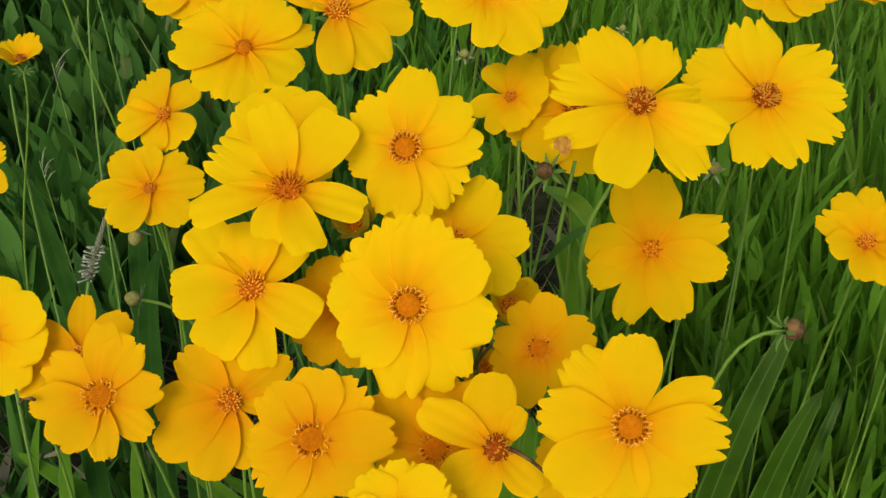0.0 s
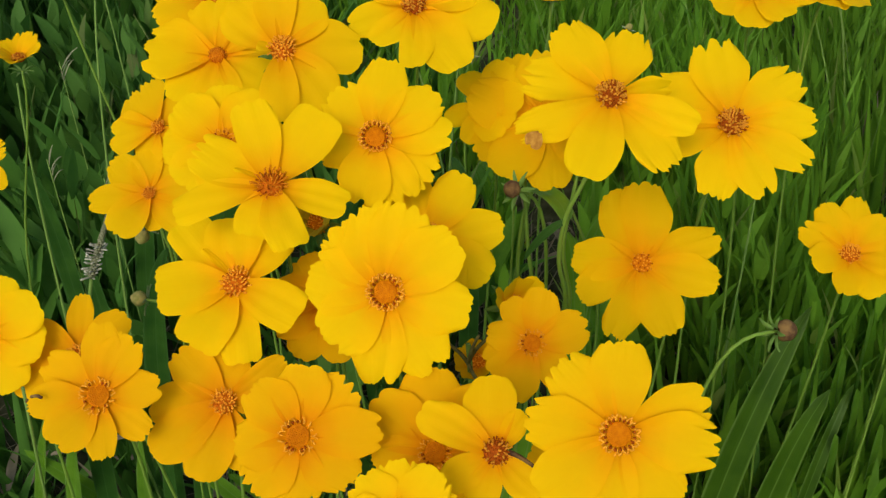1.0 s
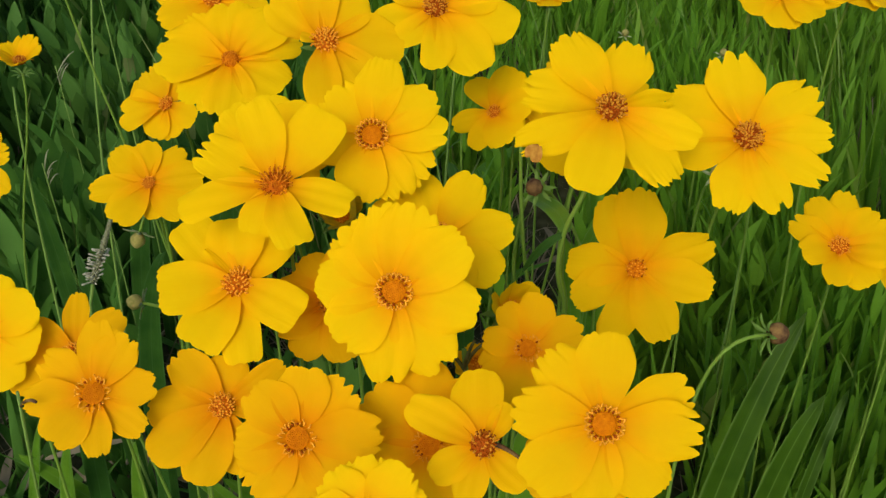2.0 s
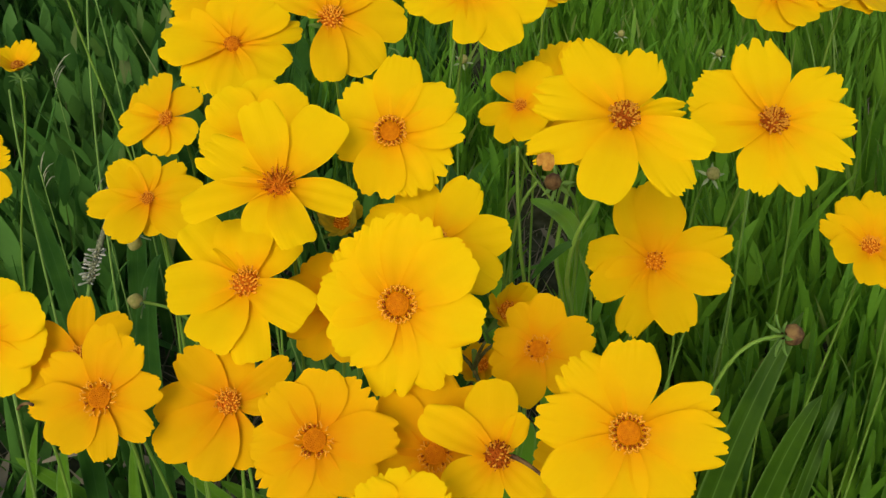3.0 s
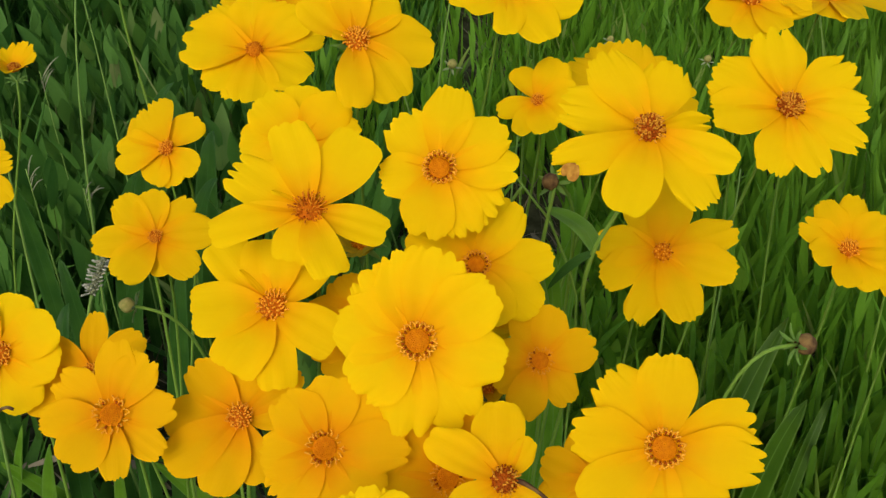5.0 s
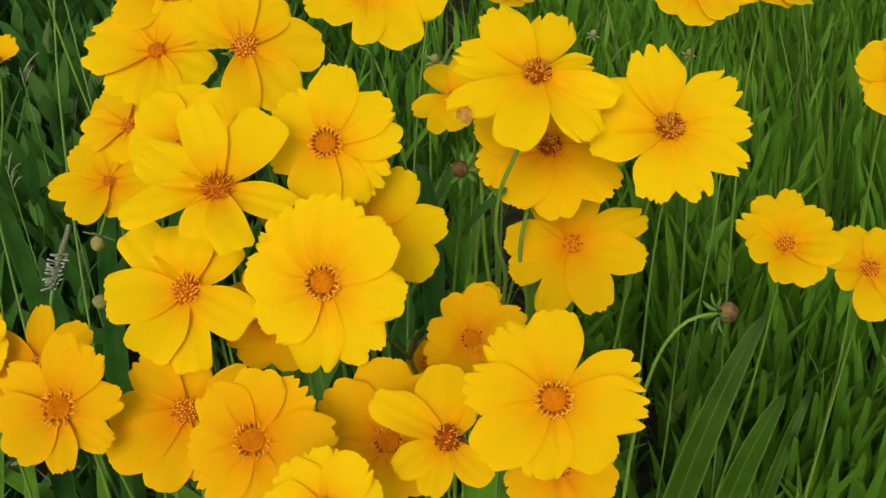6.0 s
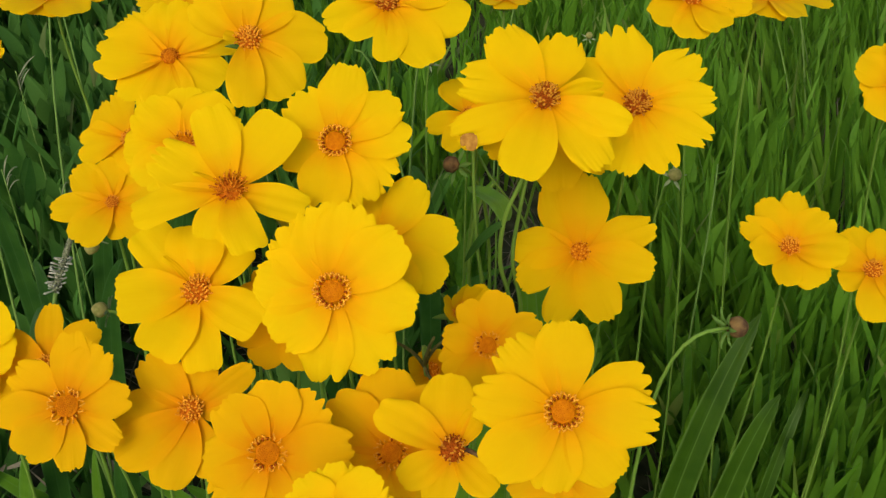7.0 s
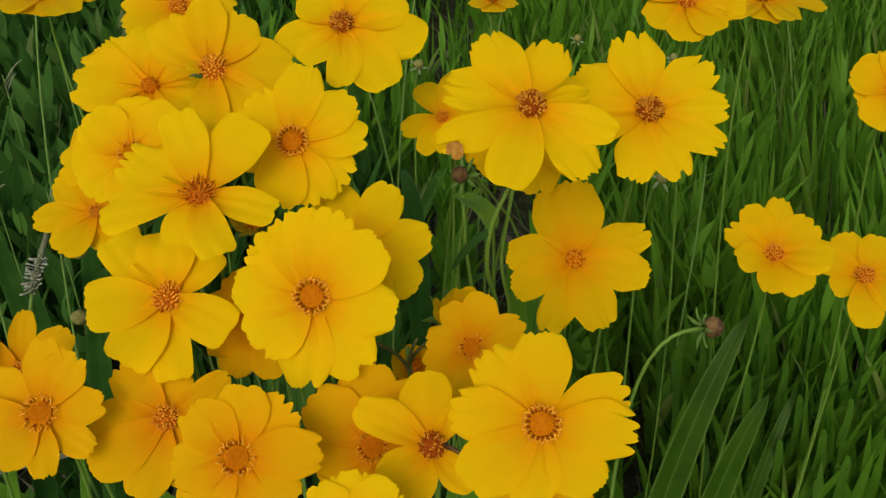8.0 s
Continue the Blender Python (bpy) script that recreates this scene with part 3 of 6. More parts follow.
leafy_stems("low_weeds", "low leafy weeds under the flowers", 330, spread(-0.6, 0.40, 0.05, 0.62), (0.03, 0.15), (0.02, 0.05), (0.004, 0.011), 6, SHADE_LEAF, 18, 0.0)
leafy_stems("tall_weeds", "dense leafy weeds, green darkened for the shade", 800, spread(-1.3, -0.2, 0.62, 1.9), (0.14, 0.28), (0.04, 0.09), (0.014, 0.030), 8, SHADE_LEAF, 38, 0.05)
blades("thatch", "dry grey grass thatch on the soil", 3000, spread(-1.0, 1.2, 0.10, 2.0, 0.6, False), (0.05, 0.14), (0.0015, 0.003), 1.15, THATCH, 15, 0.3, "thatch")
blades("fallen_straw", "grey fallen straw on dark soil", 1500, spread(-0.6, 0.45, 0.40, 1.05, 0.6, False), (0.04, 0.12), (0.0015, 0.0035), 1.25, THATCH, 35, 0.3, "thatch")
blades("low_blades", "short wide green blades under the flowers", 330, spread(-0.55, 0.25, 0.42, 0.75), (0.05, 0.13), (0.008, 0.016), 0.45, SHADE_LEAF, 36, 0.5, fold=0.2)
leafy_stems("clump_foliage", "fresh green foliage at the foot of the flowers", 240, spread(0.05, 0.30, 0.56, 1.0), (0.10, 0.24), (0.035, 0.085), (0.009, 0.018), 8, GRASS, 37, -0.05, "foliage")
blades("grass_stalks", "thin pale green grass stalks", 190, spread(-0.3, 1.6, 0.55, 2.4, 0.2), (0.24, 0.34), (0.0018, 0.0026), 0.12, STALK, 16, 0.15, wind=-0.2)
blades("wide_meadow", "open green meadow grass all round", 38000, around(4.0, (-1.3, 1.3, -0.2, 2.5)), (0.10, 0.24), (0.016, 0.034), 0.30, GRASS, 19, 0.40)
blades("near_meadow", "short green grass in front of the flowers", 9000, spread(-1.4, 1.4, -0.9, 0.12), (0.06, 0.16), (0.006, 0.014), 0.30, GRASS, 29, 0.4)
blades("verge_leaves", "soft broad green leaves behind the nodding bud", 420, spread(0.17, 0.75, 0.44, 0.85, 0.3), (0.18, 0.29), (0.009, 0.018), 0.10, GRASS, 39, 0.25, "foliage", fold=0.2, wind=-0.12)
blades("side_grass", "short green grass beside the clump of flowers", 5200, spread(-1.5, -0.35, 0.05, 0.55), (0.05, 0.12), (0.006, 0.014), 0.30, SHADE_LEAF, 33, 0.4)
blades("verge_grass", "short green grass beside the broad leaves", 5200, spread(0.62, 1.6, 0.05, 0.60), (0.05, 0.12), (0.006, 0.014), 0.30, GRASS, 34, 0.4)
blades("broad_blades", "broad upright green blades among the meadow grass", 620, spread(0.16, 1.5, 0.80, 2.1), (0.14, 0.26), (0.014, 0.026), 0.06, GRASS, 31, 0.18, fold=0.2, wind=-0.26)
blades("broad_weed_blades", "broad leaves of weeds, green darkened for the shade", 460, spread(-1.3, 0.0, 0.74, 2.0), (0.12, 0.24), (0.016, 0.032), 0.20, SHADE_LEAF, 32, 0.45, "foliage", fold=0.2, wind=0.08)


def leaf_clump(label, leaves, seed, mat=LANCE):
    """A clump of lance-shaped leaves. Leaves: foot, bend, tip and width."""
    rng = random.Random(seed)
    clump = tagged(new("leaf_clump"), label, "leaves", "leaf clumps")
    clump.location = leaves[0][0]
    o = Vector(leaves[0][0])
    for foot, bend, tip, width in leaves:
        f, t = Vector(foot) - o, Vector(tip) - o
        lance_leaf("leaf", [f, Vector(bend) - o, t], width, mat, clump, rng)
    return clump


leaf_clump("broad lance-shaped green leaves beside the flowers", [
    ((0.1178, 0.3068, 0), (0.1450, 0.3567, 0.3010), (0.1938, 0.3933, 0.3760), 0.0195),
    ((0.1475, 0.3068, 0), (0.1689, 0.3463, 0.292), (0.2004, 0.361, 0.3462), 0.018),
    ((0.2198, 0.3891, 0), (0.2419, 0.4281, 0.2344), (0.2726, 0.4643, 0.2502), 0.010)], 1)
leaf_clump("low green leaves, darkened in colour for the shade", [
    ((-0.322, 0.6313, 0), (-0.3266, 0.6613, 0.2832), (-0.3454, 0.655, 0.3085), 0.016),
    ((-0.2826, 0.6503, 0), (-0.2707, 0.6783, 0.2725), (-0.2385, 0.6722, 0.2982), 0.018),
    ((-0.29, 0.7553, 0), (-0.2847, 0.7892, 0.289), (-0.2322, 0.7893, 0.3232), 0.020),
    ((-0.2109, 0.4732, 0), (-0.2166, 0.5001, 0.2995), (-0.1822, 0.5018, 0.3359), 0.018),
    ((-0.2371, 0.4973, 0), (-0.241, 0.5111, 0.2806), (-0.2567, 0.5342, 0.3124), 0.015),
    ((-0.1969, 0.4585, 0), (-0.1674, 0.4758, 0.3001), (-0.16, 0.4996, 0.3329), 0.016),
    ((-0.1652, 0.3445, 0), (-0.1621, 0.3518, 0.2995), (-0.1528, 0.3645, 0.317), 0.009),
    ((-0.2441, 0.4311, 0), (-0.2459, 0.4521, 0.3014), (-0.2338, 0.4845, 0.312), 0.016)], 2, DEEP_SHADE)
leaf_clump("shade-darkened green leaves behind the small flowers", [
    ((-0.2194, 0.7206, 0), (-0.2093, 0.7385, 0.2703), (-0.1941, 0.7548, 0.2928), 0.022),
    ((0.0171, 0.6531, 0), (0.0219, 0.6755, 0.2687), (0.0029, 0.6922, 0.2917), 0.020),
    ((-0.2159, 0.6123, 0), (-0.2025, 0.6359, 0.2992), (-0.1668, 0.6437, 0.31), 0.018)], 3, DEEP_SHADE)
leaf_clump("green leaves between the stems of the flowers", [
    ((0.0576, 0.4144, 0), (0.0727, 0.449, 0.3783), (0.0905, 0.4567, 0.3909), 0.016),
    ((0.0771, 0.4521, 0), (0.0787, 0.4688, 0.3345), (0.0928, 0.4825, 0.3533), 0.016),
    ((0.0838, 0.3909, 0), (0.0724, 0.3934, 0.43), (0.0582, 0.398, 0.4201), 0.012),
    ((0.0257, 0.2918, 0), (0.031, 0.3139, 0.3664), (0.0431, 0.317, 0.3708), 0.020)], 4, MIDLEAF)


leaf_clump("broad green grass blades low under the flowers", [
    ((-0.3225, 0.5075, 0), (-0.2505, 0.4259, 0.205), (-0.2276, 0.4, 0.27), 0.02),
    ((-0.2568, 0.5008, 0), (-0.2074, 0.4304, 0.195), (-0.1909, 0.4069, 0.26), 0.013),
    ((-0.3644, 0.5248, 0), (-0.2806, 0.4483, 0.2015), (-0.2562, 0.4261, 0.26), 0.013),
    ((-0.1973, 0.4969, 0), (-0.2758, 0.4586, 0.161), (-0.2948, 0.4494, 0.2), 0.014),
    ((-0.0983, 0.4911, 0), (-0.1736, 0.4651, 0.151), (-0.193, 0.4584, 0.19), 0.012),
    ((-0.09, 0.5226, 0), (-0.1407, 0.4515, 0.1575), (-0.1511, 0.4369, 0.19), 0.012)], 5, MIDLEAF)


leaf_clump("upright narrow green leaves beside the broad ones", [
    ((0.3421, 0.633, 0), (0.2546, 0.4896, 0.2455), (0.2245, 0.4402, 0.33), 0.017),
    ((0.3499, 0.5963, 0), (0.2723, 0.4798, 0.222), (0.245, 0.4389, 0.3), 0.017),
    ((0.2842, 0.6277, 0), (0.2158, 0.4929, 0.232), (0.1928, 0.4476, 0.31), 0.016),
    ((0.2578, 0.613, 0), (0.1961, 0.4853, 0.232), (0.1753, 0.4423, 0.31), 0.016),
    ((0.381, 0.6339, 0), (0.2891, 0.4945, 0.2455), (0.2575, 0.4466, 0.33), 0.019),
    ((0.3483, 0.5599, 0), (0.2841, 0.4708, 0.1985), (0.261, 0.4387, 0.27), 0.016),
    ((0.3702, 0.5716, 0), (0.2999, 0.4751, 0.2185), (0.2768, 0.4435, 0.29), 0.019),
    ((0.2524, 0.6531, 0), (0.1863, 0.5044, 0.242), (0.165, 0.4565, 0.32), 0.016),
    ((0.3544, 0.5341, 0), (0.2993, 0.4579, 0.1785), (0.2773, 0.4273, 0.25), 0.017),
    ((0.322, 0.5322, 0), (0.272, 0.4589, 0.1685), (0.2508, 0.4279, 0.24), 0.016),
    ((0.3138, 0.5842, 0), (0.247, 0.4776, 0.212), (0.2225, 0.4383, 0.29), 0.017),
    ((0.3122, 0.639, 0), (0.2314, 0.4977, 0.242), (0.2053, 0.4521, 0.32), 0.014),
    ((0.382, 0.5537, 0), (0.3165, 0.4654, 0.1985), (0.2929, 0.4337, 0.27), 0.019),
    ((0.4286, 0.6309, 0), (0.3313, 0.4957, 0.242), (0.2999, 0.4521, 0.32), 0.019),
    ((0.4302, 0.5754, 0), (0.3574, 0.4813, 0.2085), (0.3324, 0.449, 0.28), 0.020),
    ((0.3636, 0.5115, 0), (0.3206, 0.4551, 0.155), (0.3026, 0.4314, 0.22), 0.019)], 6, MIDLEAF)


def straw(a, bend, b, width):
    """One flat grey straw that lies tilted on the litter."""
    rng = random.Random(7)
    dry = tagged(new("fallen_stalk"), "flat grey dry straw on the litter", "straw", "fallen straws")
    dry.location = a
    o = Vector(a)
    lance_leaf("blade", [Vector(p) - o for p in (a, bend, b)], width, THATCH, dry, rng)
    return dry


for lying in (
    ((-0.3182, 0.5603, 0.044), (-0.2996, 0.5733, 0.048), (-0.2811, 0.5864, 0.04), 0.01),
    ((-0.3272, 0.5301, 0.104), (-0.2936, 0.5434, 0.108), (-0.2599, 0.5568, 0.1), 0.006),
    ((-0.2152, 0.539, 0.044), (-0.1964, 0.544, 0.048), (-0.1777, 0.5489, 0.04), 0.012),
    ((-0.3626, 0.5273, 0.054), (-0.3615, 0.5557, 0.058), (-0.3604, 0.5842, 0.05), 0.008),
    ((-0.3769, 0.5333, 0.054), (-0.3839, 0.5621, 0.058), (-0.3908, 0.5909, 0.05), 0.009),
    ((-0.285, 0.6021, 0.034), (-0.2578, 0.5855, 0.038), (-0.2306, 0.5688, 0.03), 0.009),
    ((0.1235, 0.9711, 0.034), (0.1366, 0.9303, 0.038), (0.1497, 0.8895, 0.03), 0.009),
    ((0.1033, 0.8895, 0.034), (0.1351, 0.9064, 0.038), (0.1669, 0.9233, 0.03), 0.007),
    ((0.3433, 0.5909, 0.054), (0.3681, 0.6066, 0.058), (0.3929, 0.6223, 0.05), 0.007)):
    straw(*lying)


def tall_stalk(label, foot, bend, tip, radius=0.0011):
    stalk = tagged(new("grass_stalk", None), label, "grass stalk", "tall stalks")
    stalk.location = foot
    o = Vector(foot)
    line = bezier([Vector(p) - o for p in (foot, bend, tip)], 12)
    part("stem", mesh_from("stem", *tube(line, [radius * (1 - 0.4 * i / 11) for i in range(12)], 5), STEM if "stem" in label else STALK), stalk)
    return stalk


tall_stalk("tall thin pale green grass stalk", (-0.2648, 0.5666, 0), (-0.264, 0.6131, 0.3529), (-0.2615, 0.684, 0.4506), 0.0013)
tall_stalk("slanting thin green stalk", (-0.257, 0.6968, 0), (-0.264, 0.7131, 0.3545), (-0.2872, 0.7595, 0.4183), 0.0010)
tall_stalk("tall thin pale green grass stalk", (-0.2655, 0.4772, 0), (-0.2662, 0.5087, 0.3794), (-0.2734, 0.5465, 0.4313), 0.0012)
tall_stalk("thin green stalk rising behind the flowers", (-0.01, 0.6351, 0), (-0.0017, 0.6522, 0.4068), (0.0192, 0.6889, 0.4573), 0.0014)
tall_stalk("thin arching green stalk", (0.0294, 0.67, 0), (-0.0107, 0.7067, 0.3967), (-0.0419, 0.7027, 0.3912), 0.0012)


def clump_stem(label, points, radius=0.0011):
    """A bent stem between the flowers, whose top is hidden under them."""
    stem = tagged(new("green_stalk"), label, "stalk", "bent green stalks")
    foot = Vector((points[0][0], points[0][1] + 0.01, 0))
    stem.location = foot
    line = threaded([Vector(p) - foot for p in (foot, *points)], 22)
    part("stalk", mesh_from("stem", *tube(line, [radius * (1 - 0.2 * k / 21) for k in range(22)], 6), STEM), stem)
    return stem


clump_stem("bent green flower stem in the clump", ((0.058, 0.3528, 0.4105), (0.0527, 0.3544, 0.4412), (0.0558, 0.3605, 0.4668), (0.059, 0.3662, 0.4826)))
clump_stem("upright green flower stem in the clump", ((0.0412, 0.3637, 0.4052), (0.0373, 0.367, 0.437), (0.0351, 0.375, 0.4667), (0.0347, 0.3817, 0.4839)))
clump_stem("green flower stem bending towards a closed bud", ((0.0341, 0.3731, 0.408), (0.0341, 0.3751, 0.4308), (0.0375, 0.3773, 0.4539), (0.0447, 0.3812, 0.465)))
clump_stem("thin dull green stem in the clump", ((0.0326, 0.3957, 0.4129), (0.0328, 0.4037, 0.4388), (0.0335, 0.41, 0.4726)), 0.0007)
clump_stem("slanting thin green stem behind the upright ones", ((0.075, 0.3687, 0.3996), (0.0615, 0.3871, 0.4384), (0.0522, 0.3997, 0.4469), (0.0433, 0.4112, 0.4547), (0.0325, 0.4178, 0.4751)), 0.0008)
tall_stalk("thin green stalk among the meadow grass", (0.2302, 0.586, 0), (0.2391, 0.6123, 0.2667), (0.2458, 0.649, 0.3173), 0.0012)
tall_stalk("thin green stalk among the meadow grass", (0.0738, 0.8009, 0), (0.0839, 0.8128, 0.3726), (0.1016, 0.8365, 0.4053), 0.0012)


def dry_stalk(foot, top, hook):
    """A bare dry stalk with one short broken twig."""
    stalk = tagged(new("dry_stalk"), "bare dry grey brown stalk with a broken twig", "stalk")
    stalk.location = foot
    o = Vector(foot)
    t, h = Vector(top) - o, Vector(hook) - o
    part("stem", mesh_from("stem", *tube(bezier([(0, 0, 0), (0.006, 0.004, t.z * 0.5), t], 12), [0.0009 - 0.0003 * k / 11 for k in range(12)], 5), STALK), stalk)
    part("twig", mesh_from("twig", *tube(bezier([t * 0.985, t * 0.5 + h * 0.5, h], 6), [0.0006] * 6, 5), BUD_BROWN), stalk)
    return stalk


def grass_wisp(foot, tip, label):
    """A dry grass tip: a thin stalk that ends in a few pale splayed blades."""
    rng = random.Random(next(wisp_seeds))
    wisp = tagged(new("dry_grass_tuft"), label, "grass", "dry grass tufts")
    wisp.location = foot
    t = Vector(tip) - Vector(foot)
    part("stem", mesh_from("stem", *tube(bezier([(0, 0, 0), (0, 0, t.z * 0.6), t], 10), [0.0009 - 0.0004 * k / 9 for k in range(10)], 5), STALK), wisp)
    for k in range(4):
        low = t * (0.93 + 0.015 * k)
        end = low + Vector((rng.uniform(-0.006, 0.020), rng.uniform(-0.01, 0.01), rng.uniform(0.008, 0.022)))
        lance_leaf("blade", [low, low.lerp(end, 0.5) + Vector((0, 0, 0.006)), end], rng.uniform(0.0010, 0.0016), SEED_GREEN, wisp, rng)
    return wisp


wisp_seeds = iter(range(400, 500))
for foot, tip in (((-0.3506, 0.7911, 0), (-0.3546, 0.7961, 0.33)), ((-0.2646, 0.6236, 0), (-0.2686, 0.6286, 0.31)), ((-0.319, 0.6519, 0), (-0.323, 0.6569, 0.31))):
    grass_wisp(foot, tip, "pale dry grass tip above the dark green weeds")


dry_stalk((-0.1900, 0.2500, 0), (-0.1461, 0.2346, 0.47), (-0.1383, 0.2304, 0.4694))

# ---------------------------------------------------------------- flowers and buds
flower_a = coreopsis((-0.0289, 0.2572, 0), (-0.0116, 0.2478, 0.4966), (0, -0.772, 0.635), LEMON, "ring", 6.9,
    [(103, 28.7, 21.3, 1), (73, 29.2, 22.4, 2), (34, 29, 21.2, 3), (-12, 28.1, 20.4, 2), (-56, 29.8, 22.3, 0), (-96, 29.6, 18.9, 1), (-141, 24.4, 22.3, 2), (166, 25.5, 23.1, 1), (130, 26.9, 19.9, 0)],
    "large fully open lemon yellow coreopsis flower with ragged petals", cup=0.02, teeth=0.082)
flower_b = coreopsis((-0.0032, 0.3367, 0), (-0.0144, 0.3134, 0.5189), (0.02, -0.69, 0.724), LEMON, "ring", 6.9,
    [(82, 30.6, 19, 1), (36, 28, 18.9, 2), (1, 28, 17.7, 1), (-37, 26.1, 18.7, 0), (-68, 26.3, 19.1, 1), (-104, 26.5, 20.3, 2), (-168, 20.9, 17.6, 1), (127, 23.9, 20.9, 0)],
    "open lemon yellow coreopsis flower with orange stamen ring", cup=0.02, teeth=0.082)
flower_c = coreopsis((-0.0755, 0.3088, 0), (-0.0559, 0.2915, 0.5142), (-0.05, -0.457, 0.888), LEMON, "brush", 6.2,
    [(104, 32.9, 16.6, 3, 0, 0.6), (56, 32.2, 21.6, 2, 0, 0.3), (-16, 27.6, 14.2, 0, 0, 0.5), (-71, 30.1, 14.2, 3, 0, 0.6), (-103, 21.1, 16.7, 2, 0, 0.6), (-162, 34, 14.4, 1, 0, 0.6), (154, 31.7, 18.3, 1, 0, 1.6), (161, 13.8, 3.6, 4, 40, 0.4)],
    "yellow coreopsis flower with gaps between its drooping petals", cup=0.03, teeth=0.06, square=True)
flower_d = coreopsis((-0.0762, 0.2849, 0), (-0.0711, 0.2785, 0.4793), (-0.05, -0.551, 0.833), LEMON, "tuft", 6.3,
    [(131, 31.9, 17.3, 1, 0, 0.2), (94, 24.1, 22.4, 2, 0, 0.2), (48, 23.7, 14.2, 0, 0, 0.2), (-32, 27.6, 17.5, 3, 0, 0.5), (-82, 29.4, 15, 0, 0, 0.6), (-119, 26.9, 20.3, 2, 0, 0.5), (-170, 27.6, 20.6, 3, 0, 0.9), (142, 16.5, 3.8, 5, 40, 0.3)],
    "yellow coreopsis flower with broad uneven petals and small tuft", cup=0.02, teeth=0.045, square=True)
flower_e = coreopsis((0.0265, 0.3622, 0), (0.0765, 0.3322, 0.5278), (-0.08, -0.549, 0.832), LEMON, "dome", 6.8,
    [(117, 35.4, 20.6, 2), (158, 34.5, 21, 1), (70, 29.5, 20.3, 1), (16, 21.8, 10.7, 5, 58), (-29, 33.2, 15.5, 2, 8, 0.3), (-58, 36.5, 18.2, 1), (-110, 35.7, 20.4, 3, 0, 0.1), (-159, 38.4, 14.9, 2, -26)],
    "lemon yellow coreopsis flower with brown domed centre and toothed petals", cup=0.0, teeth=0.1, withered=(-152, 146),
    spine=((0.0643, 0.3387, 0.4187), (0.0591, 0.3281, 0.4529), (0.0607, 0.3231, 0.4793), (0.0679, 0.3227, 0.4993)))
for bend, tip, wide, green in (((0.0627, 0.3527, 0.4712), (0.0468, 0.3782, 0.4607), 0.0092, MIDLEAF), ((0.0512, 0.3257, 0.4701), (0.0436, 0.3256, 0.4547), 0.0040, DEEP_SHADE)):
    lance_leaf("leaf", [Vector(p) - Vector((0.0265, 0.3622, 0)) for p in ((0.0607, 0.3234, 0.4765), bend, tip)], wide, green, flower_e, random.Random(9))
flower_f = coreopsis((0.1252, 0.4207, 0), (0.1352, 0.3607, 0.5159), (-0.05, -0.594, 0.803), LEMON, "dome", 6.8,
    [(150, 34.1, 26.1, 1), (98, 34.9, 23.8, 3), (35, 31.1, 19, 5, 6), (-1, 30.7, 16.6, 4, 6), (-39, 33.2, 15, 3, 6), (-75, 32, 15.9, 2, 4), (-111, 30.8, 19.1, 1), (-173, 32.6, 22.3, 2)],
    "toothed yellow coreopsis flower with brown domed centre", cup=0.0, teeth=0.095)
flower_g = coreopsis((0.0858, 0.4057, 0), (0.0958, 0.3557, 0.4411), (0.02, -0.712, 0.702), GOLD, "flat", 5.8,
    [(83, 35.3, 23.1, 2), (110, 33.8, 22.6, 1), (172, 30, 19.5, 2), (-156, 31.4, 17.7, 1), (-110, 35.6, 17.1, 2), (-71, 33.7, 20.8, 3), (-18, 33.7, 19.1, 4, 4), (21, 35.8, 17.4, 2)],
    "golden yellow coreopsis flower standing above narrow green leaves", cup=0.02, teeth=0.07, bow=(0.05, 0.10))
flower_h = coreopsis((0.0687, 0.2377, 0), (0.0558, 0.1994, 0.4896), (-0.03, -0.759, 0.65), GOLD, "ring", 6.4,
    [(86, 26.1, 17.8, 2, 0, 0.7), (130, 26.1, 17.3, 1), (170, 26.9, 17.4, 2), (-141, 27.7, 18.4, 3, 0, 0.5), (-99, 22.9, 15.6, 2, 0, 0.5), (-54, 24.2, 17.5, 1, 0, 0.6), (-6, 27.4, 17.9, 3, 0, 1.6), (24, 26.8, 15.2, 1, 0, 1.6)],
    "large golden coreopsis flower with split ragged petal tips", cup=0.02, teeth=0.09)
flower_i = coreopsis((0.0296, 0.295, 0), (0.0361, 0.2691, 0.4579), (0.02, -0.69, 0.724), AMBER, "pale", 5.6,
    [(117, 17.6, 12.1, 1), (74, 19.9, 14.5, 2), (16, 21.2, 16.1, 1), (-49, 18.2, 13.3, 0), (-109, 21.7, 15.2, 1), (-156, 18.2, 13.9, 0), (169, 16.4, 11.5, 2)],
    "small golden coreopsis flower with orange centre", cup=0.02, teeth=0.06)
flower_j = coreopsis((-0.0377, 0.2262, 0), (-0.0429, 0.2145, 0.4678), (0.04, -0.778, 0.627), AMBER, "pale", 6.6,
    [(-173, 19.3, 17.8, 1), (130, 20.8, 17.4, 2), (86, 22, 19.1, 1), (43, 23, 18.1, 0), (4, 26.3, 16.8, 2), (-44, 22.2, 17, 1), (-88, 20.9, 17.9, 0), (-132, 21.8, 17.9, 1)],
    "round golden coreopsis flower with deep orange centre", cup=0.03, teeth=0.082)
